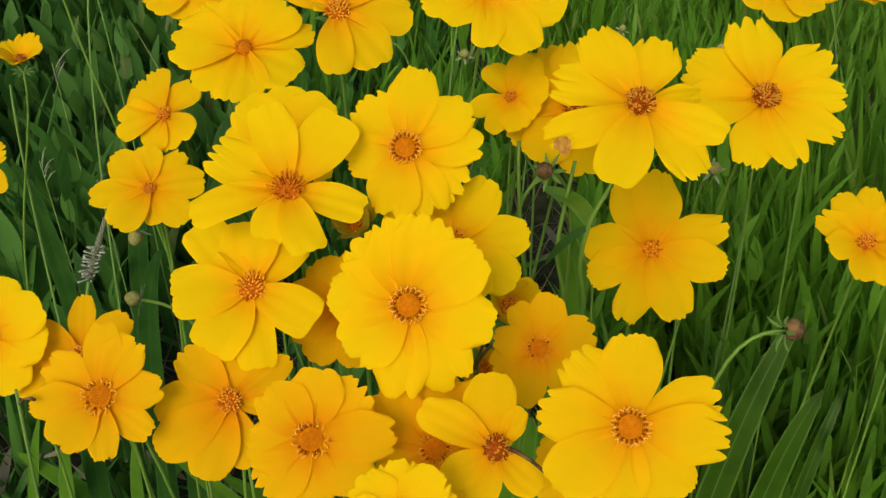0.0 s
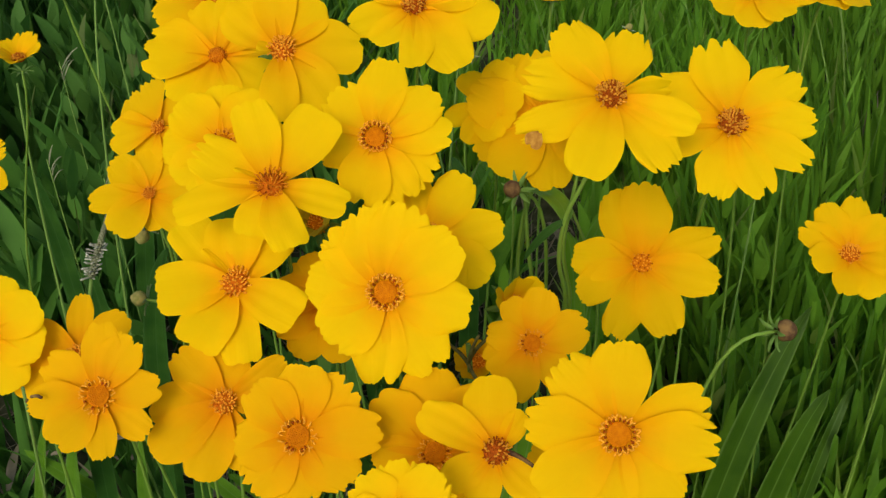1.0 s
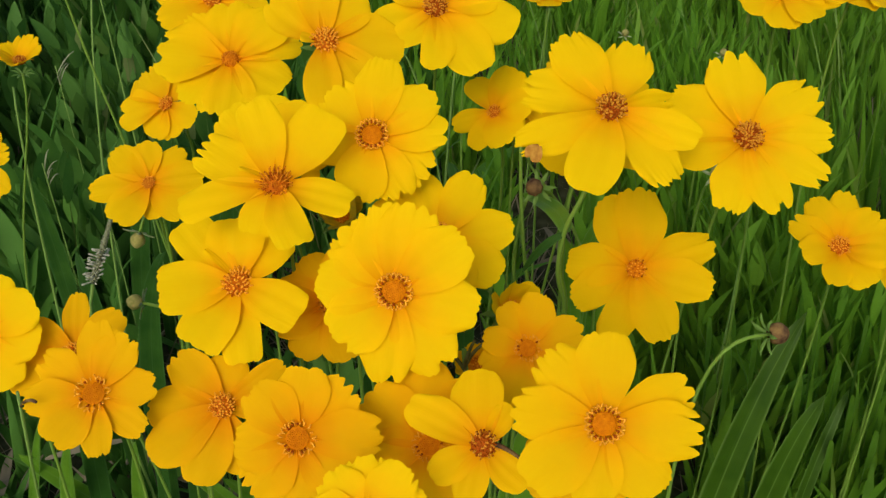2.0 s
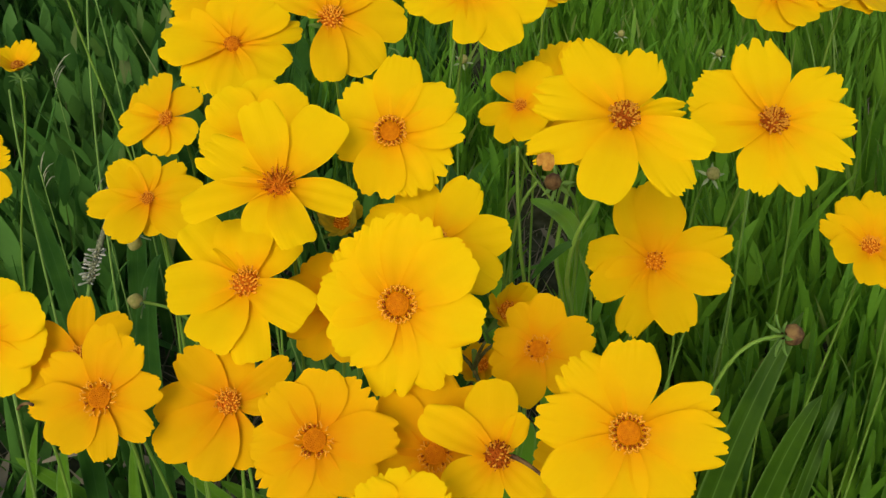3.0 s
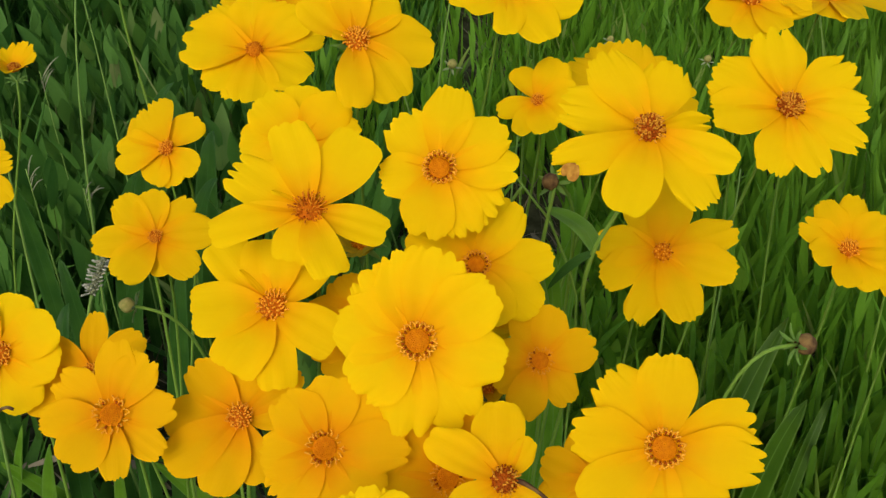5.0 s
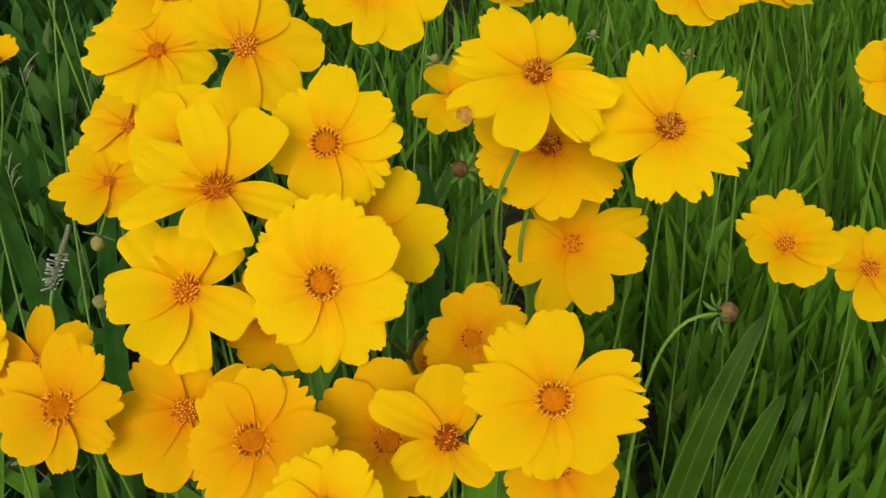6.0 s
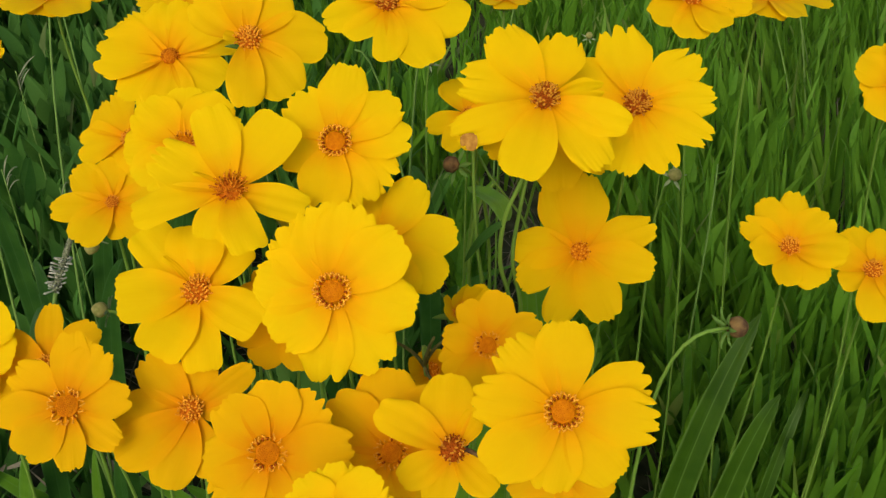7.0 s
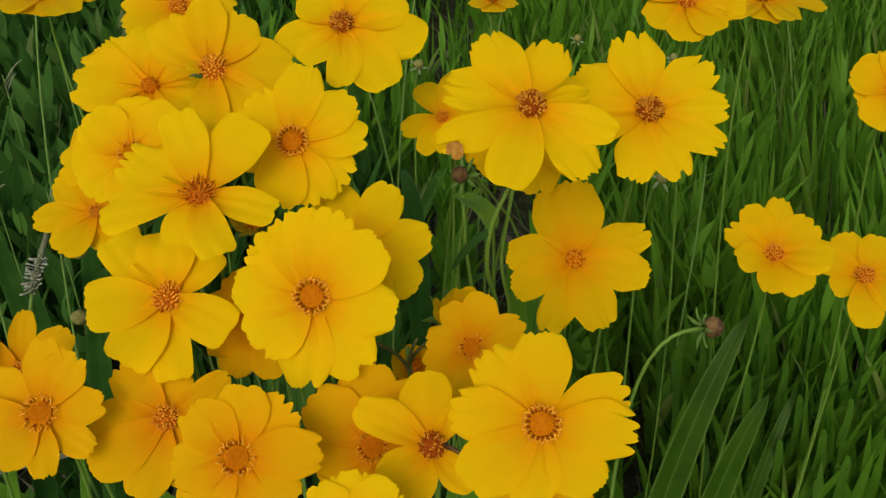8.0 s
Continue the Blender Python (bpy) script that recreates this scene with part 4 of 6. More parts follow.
flower_k = coreopsis((-0.0026, 0.2444, 0), (0.0164, 0.2054, 0.4724), (0.1, -0.548, 0.831), GOLD, "dark", 5.0,
    [(149, 25.7, 13, 2, 0, 0.3), (94, 23.1, 16.8, 1, 0, 0.5), (53, 14.5, 8.1, 2, 14, 0.4), (-146, 17.8, 11, 1, 0, 0.3), (-107, 17.4, 10.9, 0, 0, 0.4), (-45, 17.5, 11.1, 1, 0, 0.4)],
    "half-faded golden coreopsis flower with dark brown centre", cup=0.0, teeth=0.06, stick=True)
flower_l = coreopsis((-0.09, 0.259, 0), (-0.0773, 0.2464, 0.4522), (0.05, -0.594, 0.803), AMBER, "tuft", 5.3,
    [(133, 24.8, 15.5, 1), (90, 17.9, 17.2, 0), (40, 25, 10.1, 2, 18, 0.5), (-3, 14.2, 8.6, 0), (-69, 23.3, 13.4, 0, 0, 0.4), (-103, 26.9, 17, 2, 0, 0.3), (-144, 28.4, 17.3, 3, 0, 0.4), (-179, 25, 16.3, 1, 0, 0.6)],
    "golden coreopsis flower with drooping petals, near the ground", cup=0.0, teeth=0.05)
flower_m = coreopsis((-0.1099, 0.2602, 0), (-0.1184, 0.2368, 0.4645), (0, -0.675, 0.738), AMBER, "pale", 6.7,
    [(91, 23.9, 14.2, 2), (62, 21.6, 15.7, 3), (11, 20.1, 13.4, 1), (-36, 20.6, 11.2, 0), (-78, 20.7, 11.1, 2), (-127, 20, 17.2, 3), (-173, 22.3, 12.9, 2), (148, 22.2, 15.1, 0)],
    "golden coreopsis flower with wide orange centre", cup=0.02, teeth=0.09)
flower_m2 = coreopsis((-0.1424, 0.2919, 0), (-0.1332, 0.2609, 0.4603), (0, -0.636, 0.771), AMBER, "tuft", 5.4,
    [(95, 22.9, 10.0), (159, 22.2, 17.6), (-159, 24.9, 17.6), (46, 21.0, 13.0), (-31, 17.6, 14.7), (-100, 18.1, 16.7)],
    "golden coreopsis flower half hidden behind another bloom", cup=0.0, teeth=0.04)
flower_n = coreopsis((-0.1722, 0.4259, 0), (-0.1447, 0.3976, 0.4476), (-0.02, -0.552, 0.834), GOLD, "tuft", 3.9,
    [(140, 26.6, 16.9, 1, 0, 0.9), (102, 22.9, 16.7, 2, 0, 0.7), (55, 23.7, 12.4, 1, 0, 0.8), (8, 26.2, 18, 2, 0, 0.7), (-40, 25.3, 16, 1, 0, 0.4), (-72, 17.7, 12.5, 0, 0, 0.4), (-126, 25.2, 20.2, 3, 0, 0.5), (-172, 28.9, 15.5, 2, 0, 0.7)],
    "small five-petalled golden coreopsis flower", cup=-0.02, teeth=0.075)
flower_o = coreopsis((-0.1546, 0.436, 0), (-0.1411, 0.4324, 0.47), (-0.35, -0.583, 0.733), GOLD, "tuft", 4.6,
    [(123, 28.7, 28.6, 2, 0, 1.3), (-180, 29.3, 22.5, 3, 0, 0.9), (-119, 17.7, 18.8, 1, 0, 0.3), (47, 20.4, 19.5, 1, 0, 0.5), (-33, 20.4, 13.1, 2, 0, 0.5), (-77, 17.8, 15, 0, 0, 0.4)],
    "small golden coreopsis flower turned aside", cup=-0.05, teeth=0.09)
flower_p = coreopsis((-0.0909, 0.4472, 0), (-0.0918, 0.4099, 0.5156), (0, -0.487, 0.873), LEMON, "small", 5.0,
    [(174, 32.8, 32.9, 2, 0, 1.3), (-124, 28.3, 24.5, 1, 0, 0.8), (-86, 30.4, 23.1, 3, 0, 0.7), (-34, 29.7, 24.6, 2, 0, 0.6), (17, 31.6, 17.5, 1, -10, 0.4), (48, 29, 26, 3, 0, 0.6), (96, 30, 24.8, 2, 0, 0.6), (138, 32.6, 24.3, 1, 0, 1.2)],
    "yellow coreopsis flower with small orange centre", cup=0.0, teeth=0.09)
flower_q = coreopsis((-0.0317, 0.4309, 0), (-0.0467, 0.4009, 0.5373), (0.08, -0.522, 0.849), GOLD, "tuft", 6.5,
    [(-91, 34.8, 15.9, 3, 0, 0.5), (-54, 32.3, 23, 2, 0, 0.6), (3, 31.4, 25.3, 1, 0, 0.6), (63, 26.1, 22.3, 2, 0, 0.6), (167, 9.1, 12.8, 4, 30, 0.6), (137, 29.1, 22.7, 1, 0, 0.7), (100, 30.4, 17.7, 3, 0, 0.6)],
    "golden coreopsis flower with orange tufted centre", cup=0.0, teeth=0.06)
flower_r = coreopsis((-0.0113, 0.4311, 0), (0.0187, 0.4111, 0.5428), (0.02, -0.506, 0.862), LEMON, "dome", 6.1,
    [(-159, 27.6, 17.6, 1, 0, 0.7), (-130, 23.8, 13.9, 2, 0, 0.5), (-88, 31.5, 14.9, 3, 0, 0.4), (-56, 36.3, 22.8, 2, 0, 0.6), (-19, 34.9, 23.4, 1, 0, 0.6), (25, 27.6, 25.5, 2, 0, 0.7), (77, 24, 20.6, 1, 0, 0.6), (131, 22, 22, 2, 0, 0.6)],
    "yellow coreopsis flower with orange brown centre", cup=0.0, teeth=0.05)
flower_s = coreopsis((0.1652, 0.3755, 0), (0.2002, 0.3655, 0.4374), (-0.2, -0.44, 0.876), GOLD, "tuft", 5.4,
    [(136, 24, 13.8, 1, -30, 1), (107, 25.8, 15.5, 2, 0, 0.8), (73, 27.6, 14, 1, 0, 0.6), (30, 23.1, 18.8, 2, 0, 0.7), (-19, 25, 18.5, 3, 0, 0.4), (-67, 22.7, 17.8, 1, 0, 0.5), (-105, 21, 13.2, 2, 10, 0.5), (-172, 17.3, 16, 3, 0, 0.6)],
    "cupped golden coreopsis flower with a nibbled petal", cup=0.05, teeth=0.08, bow=(0.06, 0.06))
flower_s2 = coreopsis((0.2722, 0.4098, 0), (0.2444, 0.3835, 0.4112), (-0.3, -0.466, 0.833), GOLD, "tuft", 5.7,
    [(108, 24.7, 17.1), (143, 27.0, 17.1), (59, 22.0, 17.1), (3, 22.2, 17.1), (-54, 24.9, 15.7), (-100, 26.8, 17.1), (-166, 15.9, 14.3)],
    "golden coreopsis flower behind a cupped bloom", cup=0.0, teeth=0.05, bow=(0.02, 0.05))
flower_t = coreopsis((0.0115, 0.3319, 0), (0.0039, 0.2991, 0.4856), (0, -0.636, 0.771), LEMON, "ring", 5.7,
    [(7, 28.4, 17.3), (57, 27.2, 16.9), (-36, 27.8, 18.2), (109, 25.2, 18.2), (159, 26.7, 18.2), (-151, 25.0, 18.2), (-107, 24.5, 16.2), (-65, 23.7, 16.2)],
    "broad lemon yellow coreopsis flower behind a larger bloom", cup=0.02, teeth=0.03)
flower_u = coreopsis((0.0424, 0.4259, 0), (0.0324, 0.4059, 0.4931), (-0.3, -0.556, 0.775), LEMON, "tuft", 3.7,
    [(119, 18.5, 15.5, 2, 22, 0.6), (59, 21.8, 19.6, 1, 0, 0.6), (1, 18.4, 16.8, 2, 0, 0.5), (-47, 17.1, 13.3, 1, 0, 0.5), (-81, 20.2, 13.8, 3, 0, 0.5), (-124, 20.2, 10.7, 2, -20, 0.7), (-172, 19.5, 10.3, 3, -25, 0.7)],
    "small yellow coreopsis flower with curled petals", cup=0.06, teeth=0.05)
# Golden instead of lemon petals: the shade on this flower is in the colour.
flower_v = coreopsis((0.017, 0.404, 0), (0.062, 0.404, 0.4881), (0, -0.595, 0.803), GOLD, "dome", 6.5,
    [(159, 34.3, 25.8, 2, 0, 0.9), (119, 33.3, 24.9, 1, 0, 0.9), (84, 31.6, 24.9, 3, 0, 0.9), (41, 32.3, 24.5, 1, 0, 0.9), (-2, 33.2, 24.5, 2, 0, 0.9), (-41, 34.8, 23.5, 3, 0, 0.9), (-84, 32.7, 23.5, 1, 0, 0.9), (-127, 32.6, 23.5, 2, 0, 0.9), (-163, 32.7, 23.1, 0, 0, 0.9)],
    "broad coreopsis flower partly hidden behind another, shade painted as gold", cup=0.0, teeth=0.07)
flower_w = coreopsis((-0.0546, 0.3562, 0), (-0.0647, 0.3405, 0.5051), (0, -0.636, 0.771), LEMON, "pale", 6.0,
    [(92, 24.4, 20.9), (51, 24.5, 20.9), (8, 24.5, 20.9), (-41, 22.0, 20.9), (-90, 22.4, 20.9), (-134, 23.0, 20.9), (178, 23.5, 21.3), (135, 24.4, 21.3)],
    "yellow coreopsis flower behind a drooping one", cup=0.02, teeth=0.05)
flower_x = coreopsis((-0.0418, 0.2977, 0), (-0.0386, 0.2919, 0.4586), (0, -0.675, 0.738), AMBER, "tuft", 5.8,
    [(170, 23.7, 18.9), (-155, 22.9, 16.2), (-124, 23.2, 16.2), (119, 21.4, 18.0), (75, 21.5, 18.0), (31, 22.3, 18.0), (-20, 22.2, 18.0), (-70, 22.6, 18.0)],
    "golden coreopsis flower deep in the clump", cup=0.0, teeth=0.04)
flower_y = coreopsis((0.0051, 0.2346, 0), (-0.0027, 0.2229, 0.4539), (0, -0.733, 0.681), AMBER, "pale", 6.2,
    [(92, 26.9, 22.4), (138, 26.0, 20.1), (46, 26.8, 20.9), (0, 21.6, 18.6), (-45, 19.8, 17.4), (-90, 19.9, 17.4), (-140, 20.2, 17.4), (-174, 20.1, 15.5)],
    "golden coreopsis flower low in the clump", cup=0.02, teeth=0.05)
flower_z = coreopsis((0.002, 0.1865, 0), (-0.0121, 0.1755, 0.4737), (0, -0.675, 0.738), LEMON, "dome", 4.3,
    [(95, 17.6, 14.7), (56, 18.0, 14.7), (131, 17.5, 14.7), (10, 16.9, 14.7), (172, 17.3, 14.7), (-51, 17.1, 14.7), (-110, 17.3, 14.7), (-149, 17.0, 14.7)],
    "yellow coreopsis flower with ragged petal tips", cup=0.0, teeth=0.08)
flower_aa = coreopsis((-0.1723, 0.2765, 0), (-0.1648, 0.2606, 0.4717), (0, -0.712, 0.702), LEMON, "tuft", 5.3,
    [(80, 20.5, 17.2), (30, 21.3, 17.6), (-15, 20.2, 17.2), (-60, 21.4, 17.6), (130, 20.4, 17.2), (180, 20.2, 17.2), (-130, 20.4, 17.2)],
    "yellow coreopsis flower with rounded petals", cup=0.0, teeth=0.03)
flower_ab = coreopsis((-0.274, 0.5382, 0), (-0.244, 0.5082, 0.4638), (0.1, -0.132, 0.986), GOLD, "dome", 4.6,
    [(97, 17.4, 11.1), (69, 18.1, 11.1), (32, 15.6, 11.1), (144, 15.1, 11.1), (-154, 15.1, 11.1), (-48, 11.6, 11.1), (-119, 13.8, 11.1)],
    "small golden coreopsis flower turned edgewise", cup=0.3, teeth=0.1, bow=(-0.09, 0.02))
flower_ac = coreopsis((-0.1392, 0.4797, 0), (-0.1193, 0.4498, 0.5332), (0, -0.506, 0.862), GOLD, "tuft", 5.5,
    [(169, 26.2, 20.3), (123, 27.2, 22.0), (81, 27.9, 22.0), (37, 26.4, 22.0), (-11, 26.2, 22.0), (-57, 24.9, 22.0), (-99, 21.1, 22.0), (-143, 26.4, 20.9)],
    "golden coreopsis flower at the back of the clump", cup=0.0, teeth=0.06)
flower_ad1 = coreopsis((0.1995, 0.5092, 0), (0.1787, 0.4865, 0.5189), (-0.1, -0.453, 0.886), GOLD, "tuft", 5.9,
    [(-99, 23.3, 20.8), (-59, 24.9, 20.8), (-14, 28.8, 20.8), (-160, 22.4, 20.8), (145, 26.9, 20.8), (108, 25.3, 20.8), (62, 27.2, 20.8)],
    "golden coreopsis flower among tall grass", cup=0.0, teeth=0.05)
flower_ad2 = coreopsis((0.2519, 0.5053, 0), (0.2217, 0.4971, 0.5166), (0.2, -0.114, 0.973), GOLD, "dome", 6.1,
    [(-97, 21.2, 21.2), (-62, 24.6, 21.2), (-2, 35.1, 18.2), (-143, 34.7, 21.2), (148, 30.0, 21.2), (105, 23.2, 21.2), (70, 29.9, 21.2), (42, 36.1, 18.2)],
    "golden coreopsis flower facing sideways", cup=0.0, teeth=0.05)
flower_ae = coreopsis((-0.1796, 0.5145, 0), (-0.2146, 0.5145, 0.5235), (0, -0.015, 1), GOLD, "dome", 6.2,
    [(-96, 18.9, 21.6), (-54, 27.0, 21.6), (8, 24.9, 15.5), (-172, 28.0, 15.5), (-126, 27.0, 18.6), (136, 24.5, 18.6), (90, 29.4, 18.6), (44, 24.5, 18.6)],
    "golden coreopsis flower facing sideways", cup=0.0, teeth=0.05)
flower_af = coreopsis((0.2897, 0.4655, 0), (0.2558, 0.4405, 0.4897), (-0.1, -0.591, 0.8), GOLD, "tuft", 5.7,
    [(-171, 18.6, 20.0), (148, 22.1, 20.0), (-130, 21.8, 20.0), (109, 22.6, 20.0), (71, 22.2, 20.0), (19, 21.4, 20.0), (-42, 22.3, 20.0)],
    "golden coreopsis flower among grass stalks", cup=0.0, teeth=0.05)
flower_ag = coreopsis((0.0594, 0.2643, 0), (0.052, 0.2255, 0.4404), (0, -0.675, 0.738), AMBER, "tuft", 5.2,
    [(-61, 20.0, 16.7), (-20, 19.7, 16.7), (20, 18.7, 16.7), (-110, 19.0, 16.7), (165, 18.7, 14.7), (-155, 19.7, 14.7), (100, 17.0, 16.7)],
    "golden coreopsis flower beneath a larger bloom", cup=0.0, teeth=0.06)
flower_aj = coreopsis((0.0754, 0.5737, 0), (0.0603, 0.5421, 0.4934), (0, -0.015, 1), GOLD, "dome", 4.0,
    [(-90, 12.9, 14.7), (-31, 15.1, 13.3), (-149, 15.1, 13.3), (136, 16.6, 13.3), (90, 15.7, 13.3), (44, 16.6, 13.3)],
    "small far golden coreopsis flower turned edgewise", cup=0.0, teeth=0.08)
flower_al = coreopsis((-0.341, 0.4337, 0), (-0.241, 0.4137, 0.4527), (0, -0.595, 0.803), GOLD, "tuft", 4.6,
    [(61, 21.1, 15.4), (21, 20.4, 14.3), (-41, 25.1, 17.1), (109, 19.7, 17.1), (170, 18.9, 17.1), (-129, 19.4, 17.1)],
    "golden coreopsis flower beside the grass stalk", cup=0.0, teeth=0.08)
bud_a = flower_bud((0.1209, 0.3037, 0), (0.1479, 0.3037, 0.4375), 0.0047, (0.9, 0.28, -0.12), "nodding brown green flower bud with spreading green bracts", True)
bud_b = flower_bud((-0.1034, 0.3381, 0), (-0.1504, 0.3581, 0.4103), 0.0037, (-0.9, 0.0, 0.2), "small pale green flower bud on a thin arching stalk")
bud_c = flower_bud((0.0467, 0.3736, 0), (0.0452, 0.3640, 0.4790), 0.0039, (-0.5, -0.5, 0.5), "closed brown flower bud with green bracts")
bud_d = half_open_bud((-0.0379, 0.3396, 0), (-0.0371, 0.3296, 0.4732), 0.013, "half-open coreopsis bud with greenish yellow petals")
bud_e = half_open_bud((0.0161, 0.2967, 0), (0.0158, 0.2867, 0.4312), 0.012, "half-open coreopsis bud with an orange tip", GOLD)
half_open_bud((0.0293, 0.3254, 0), (0.0285, 0.3224, 0.4340), 0.016, "half-open yellow coreopsis bud low between two flowers", LEMON)
spike = seed_spike((-0.2002, 0.4483, 0), (-0.206, 0.4483, 0.3642))
branch = branching_stem((0.0228, 0.3, 0), (0.0126, 0.28, 0.4474))
dried = flower_bud((0.1751, 0.5154, 0), (0.1717, 0.5154, 0.3886), 0.0044, (0.1, -0.5, 0.7), "dried star-shaped seed head with pale bracts")
flower_bud((0.0182, 0.7605, 0), (0.0182, 0.7505, 0.36), 0.0042, (0.1, -0.3, 0.8), "small round pale bud far behind the flowers")
flower_bud((0.1751, 0.8856, 0), (0.1751, 0.8756, 0.33), 0.0036, (0.1, -0.3, 0.8), "tiny pale seed head among the far grass")
flower_bud((0.2532, 0.8181, 0), (0.2532, 0.8081, 0.34), 0.0036, (0.1, -0.3, 0.8), "tiny pale seed head among the far grass")
white = flower_bud((-0.155, 0.4078, 0), (-0.1618, 0.4078, 0.4107), 0.0040, (-0.2, -0.4, -0.6), "tiny drooping pale green flower bud")


# ---------------------------------------------------------------- what moves: stems sway about their feet in the wind
def sway(thing, foot, leans):
    walk(thing, [(t, pose(*foot, rx, ry, rz)) for t, rx, ry, rz in leans])


def motions():
    sway(flower_a, (-0.0289, 0.2572, 0), [
        (0, 0.00, 0.00, -0.00), (0.2, 0.34, 0.31, -0.01), (0.5, -0.07, 0.00, 0.00), (0.7, -0.26, -0.26, 0.00), (1, -0.67, -1.14, 0.01), (1.2, -0.94, -0.99, 0.02), (2.3, -1.03, -0.65, 0.03), (2.5, -0.93, -0.79, 0.02), (2.7, -0.44, -0.43, 0.01), (3, -0.34, -0.37, 0.01), (3.2, -0.65, -0.25, 0.02), (3.5, -0.07, 0.02, 0.00), (3.7, -0.15, -0.11, 0.00), (4, -1.38, -0.54, 0.04), (4.2, 1.21, 1.00, -0.01), (5.3, 1.55, 1.22, -0.01), (5.5, 2.57, 1.94, -0.01), (5.7, 1.13, 0.17, -0.03), (5.8, -0.47, -1.00, 0.00), (6, -1.68, -1.76, 0.05), (6.2, -0.67, -0.77, 0.01), (6.5, 0.70, 0.55, -0.01), (6.7, 0.18, 0.17, -0.00), (6.8, -0.23, -0.24, 0.00), (7, -1.30, -0.94, 0.04), (7.2, -0.87, -0.56, 0.02), (7.3, -0.62, -0.32, 0.02), (7.5, -0.39, -0.40, 0.01), (7.7, -0.77, -0.84, 0.02), (8, -1.18, -1.29, 0.03)])
    sway(flower_b, (-0.0032, 0.3367, 0), [
        (0, 0.00, -0.00, 0.00), (0.2, -0.50, -0.27, -0.02), (0.5, 0.11, 0.10, 0.01), (0.7, -0.56, -0.97, -0.05), (1, -0.80, -1.53, -0.08), (1.2, -0.60, -1.78, -0.08), (2.3, -1.84, -1.18, -0.07), (2.5, -2.04, -0.64, -0.06), (2.7, -1.07, -0.51, -0.04), (3, -1.71, -0.64, -0.06), (3.2, -1.35, -0.72, -0.05), (3.5, -0.71, 0.31, -0.00), (3.7, -1.31, -0.30, -0.04), (4, -0.84, -0.33, -0.03), (4.1, 0.48, 0.52, 0.04), (4.2, 0.81, 1.58, 0.10), (5.3, 0.79, 2.17, 0.13), (5.5, 1.51, 1.43, 0.12), (5.7, -0.26, -0.97, -0.05), (5.8, -1.11, -1.85, -0.09), (6, -0.80, -1.62, -0.08), (6.2, 0.02, -0.46, -0.02), (6.5, -0.59, -0.44, -0.03), (6.7, 0.50, -0.78, -0.03), (6.8, 1.07, -0.78, -0.02), (7, -1.11, -0.86, -0.05), (7.2, -2.63, -1.71, -0.09), (7.3, -1.94, -1.54, -0.08), (7.5, -1.07, -1.30, -0.07), (7.7, -2.22, -2.12, -0.10), (8, -1.51, -2.23, -0.10)])
    sway(flower_c, (-0.0755, 0.3088, 0), [
        (0, 0.00, 0.00, -0.00), (0.2, -0.31, 0.11, 0.02), (0.5, 0.06, -0.03, -0.00), (0.7, -0.38, -0.48, -0.00), (1, -0.10, -0.93, -0.03), (1.2, -0.10, -0.97, -0.03), (2.3, -0.61, -0.56, 0.01), (2.5, -0.51, -0.48, 0.01), (2.7, -0.28, -0.18, 0.00), (3, -0.65, -0.42, 0.01), (3.2, -0.36, -0.43, 0.00), (3.5, -0.18, 0.22, 0.01), (3.7, -0.43, -0.18, 0.01), (4, -0.22, 0.11, 0.01), (4.2, 0.71, 0.94, 0.01), (5.3, 0.67, 1.68, 0.04), (5.5, 1.12, 1.49, 0.02), (5.7, 0.28, -0.39, -0.02), (5.8, -0.32, -0.83, -0.01), (6, -0.30, -1.14, -0.02), (6.2, -0.40, -0.37, 0.00), (6.5, 0.03, -0.04, -0.00), (6.7, -0.12, 0.02, 0.01), (6.8, 0.04, -0.12, -0.01), (7, -0.49, -0.27, 0.01), (7.2, -0.48, -0.34, 0.01), (7.3, -0.44, -0.33, 0.01), (7.5, -0.36, -0.42, 0.00), (7.7, -0.53, -0.67, 0.00), (8, -0.42, -1.02, -0.01)])
    sway(flower_d, (-0.0762, 0.2849, 0), [
        (0, 0.00, -0.00, 0.00), (0.2, -0.26, 0.12, 0.00), (0.5, 0.01, 0.00, 0.00), (0.7, -0.35, -0.43, -0.00), (1, -0.19, -1.00, -0.01), (1.2, -0.17, -0.89, -0.01), (2.3, -0.57, -0.72, 0.00), (2.5, -0.51, -0.45, 0.00), (2.7, -0.32, -0.15, 0.00), (3, -0.66, -0.32, 0.00), (3.2, -0.50, -0.41, 0.00), (3.5, -0.31, 0.22, 0.01), (3.7, -0.74, -0.26, 0.01), (4, -0.40, 0.08, 0.01), (4.2, 0.56, 1.25, 0.02), (5.3, 0.64, 1.85, 0.03), (5.5, 0.82, 1.48, 0.02), (5.7, 0.28, -0.29, -0.01), (5.8, -0.01, -0.69, -0.01), (6, -0.13, -1.02, -0.01), (6.2, 0.00, -0.27, -0.00), (6.5, 0.18, 0.23, 0.00), (6.7, 0.21, -0.01, -0.00), (6.8, 0.27, 0.02, -0.00), (7, -0.35, -0.20, 0.00), (7.2, -0.25, -0.19, 0.00), (7.3, -0.21, -0.18, 0.00), (7.5, -0.12, -0.28, -0.00), (7.7, -0.25, -0.55, -0.00), (8, -0.10, -0.93, -0.01)])
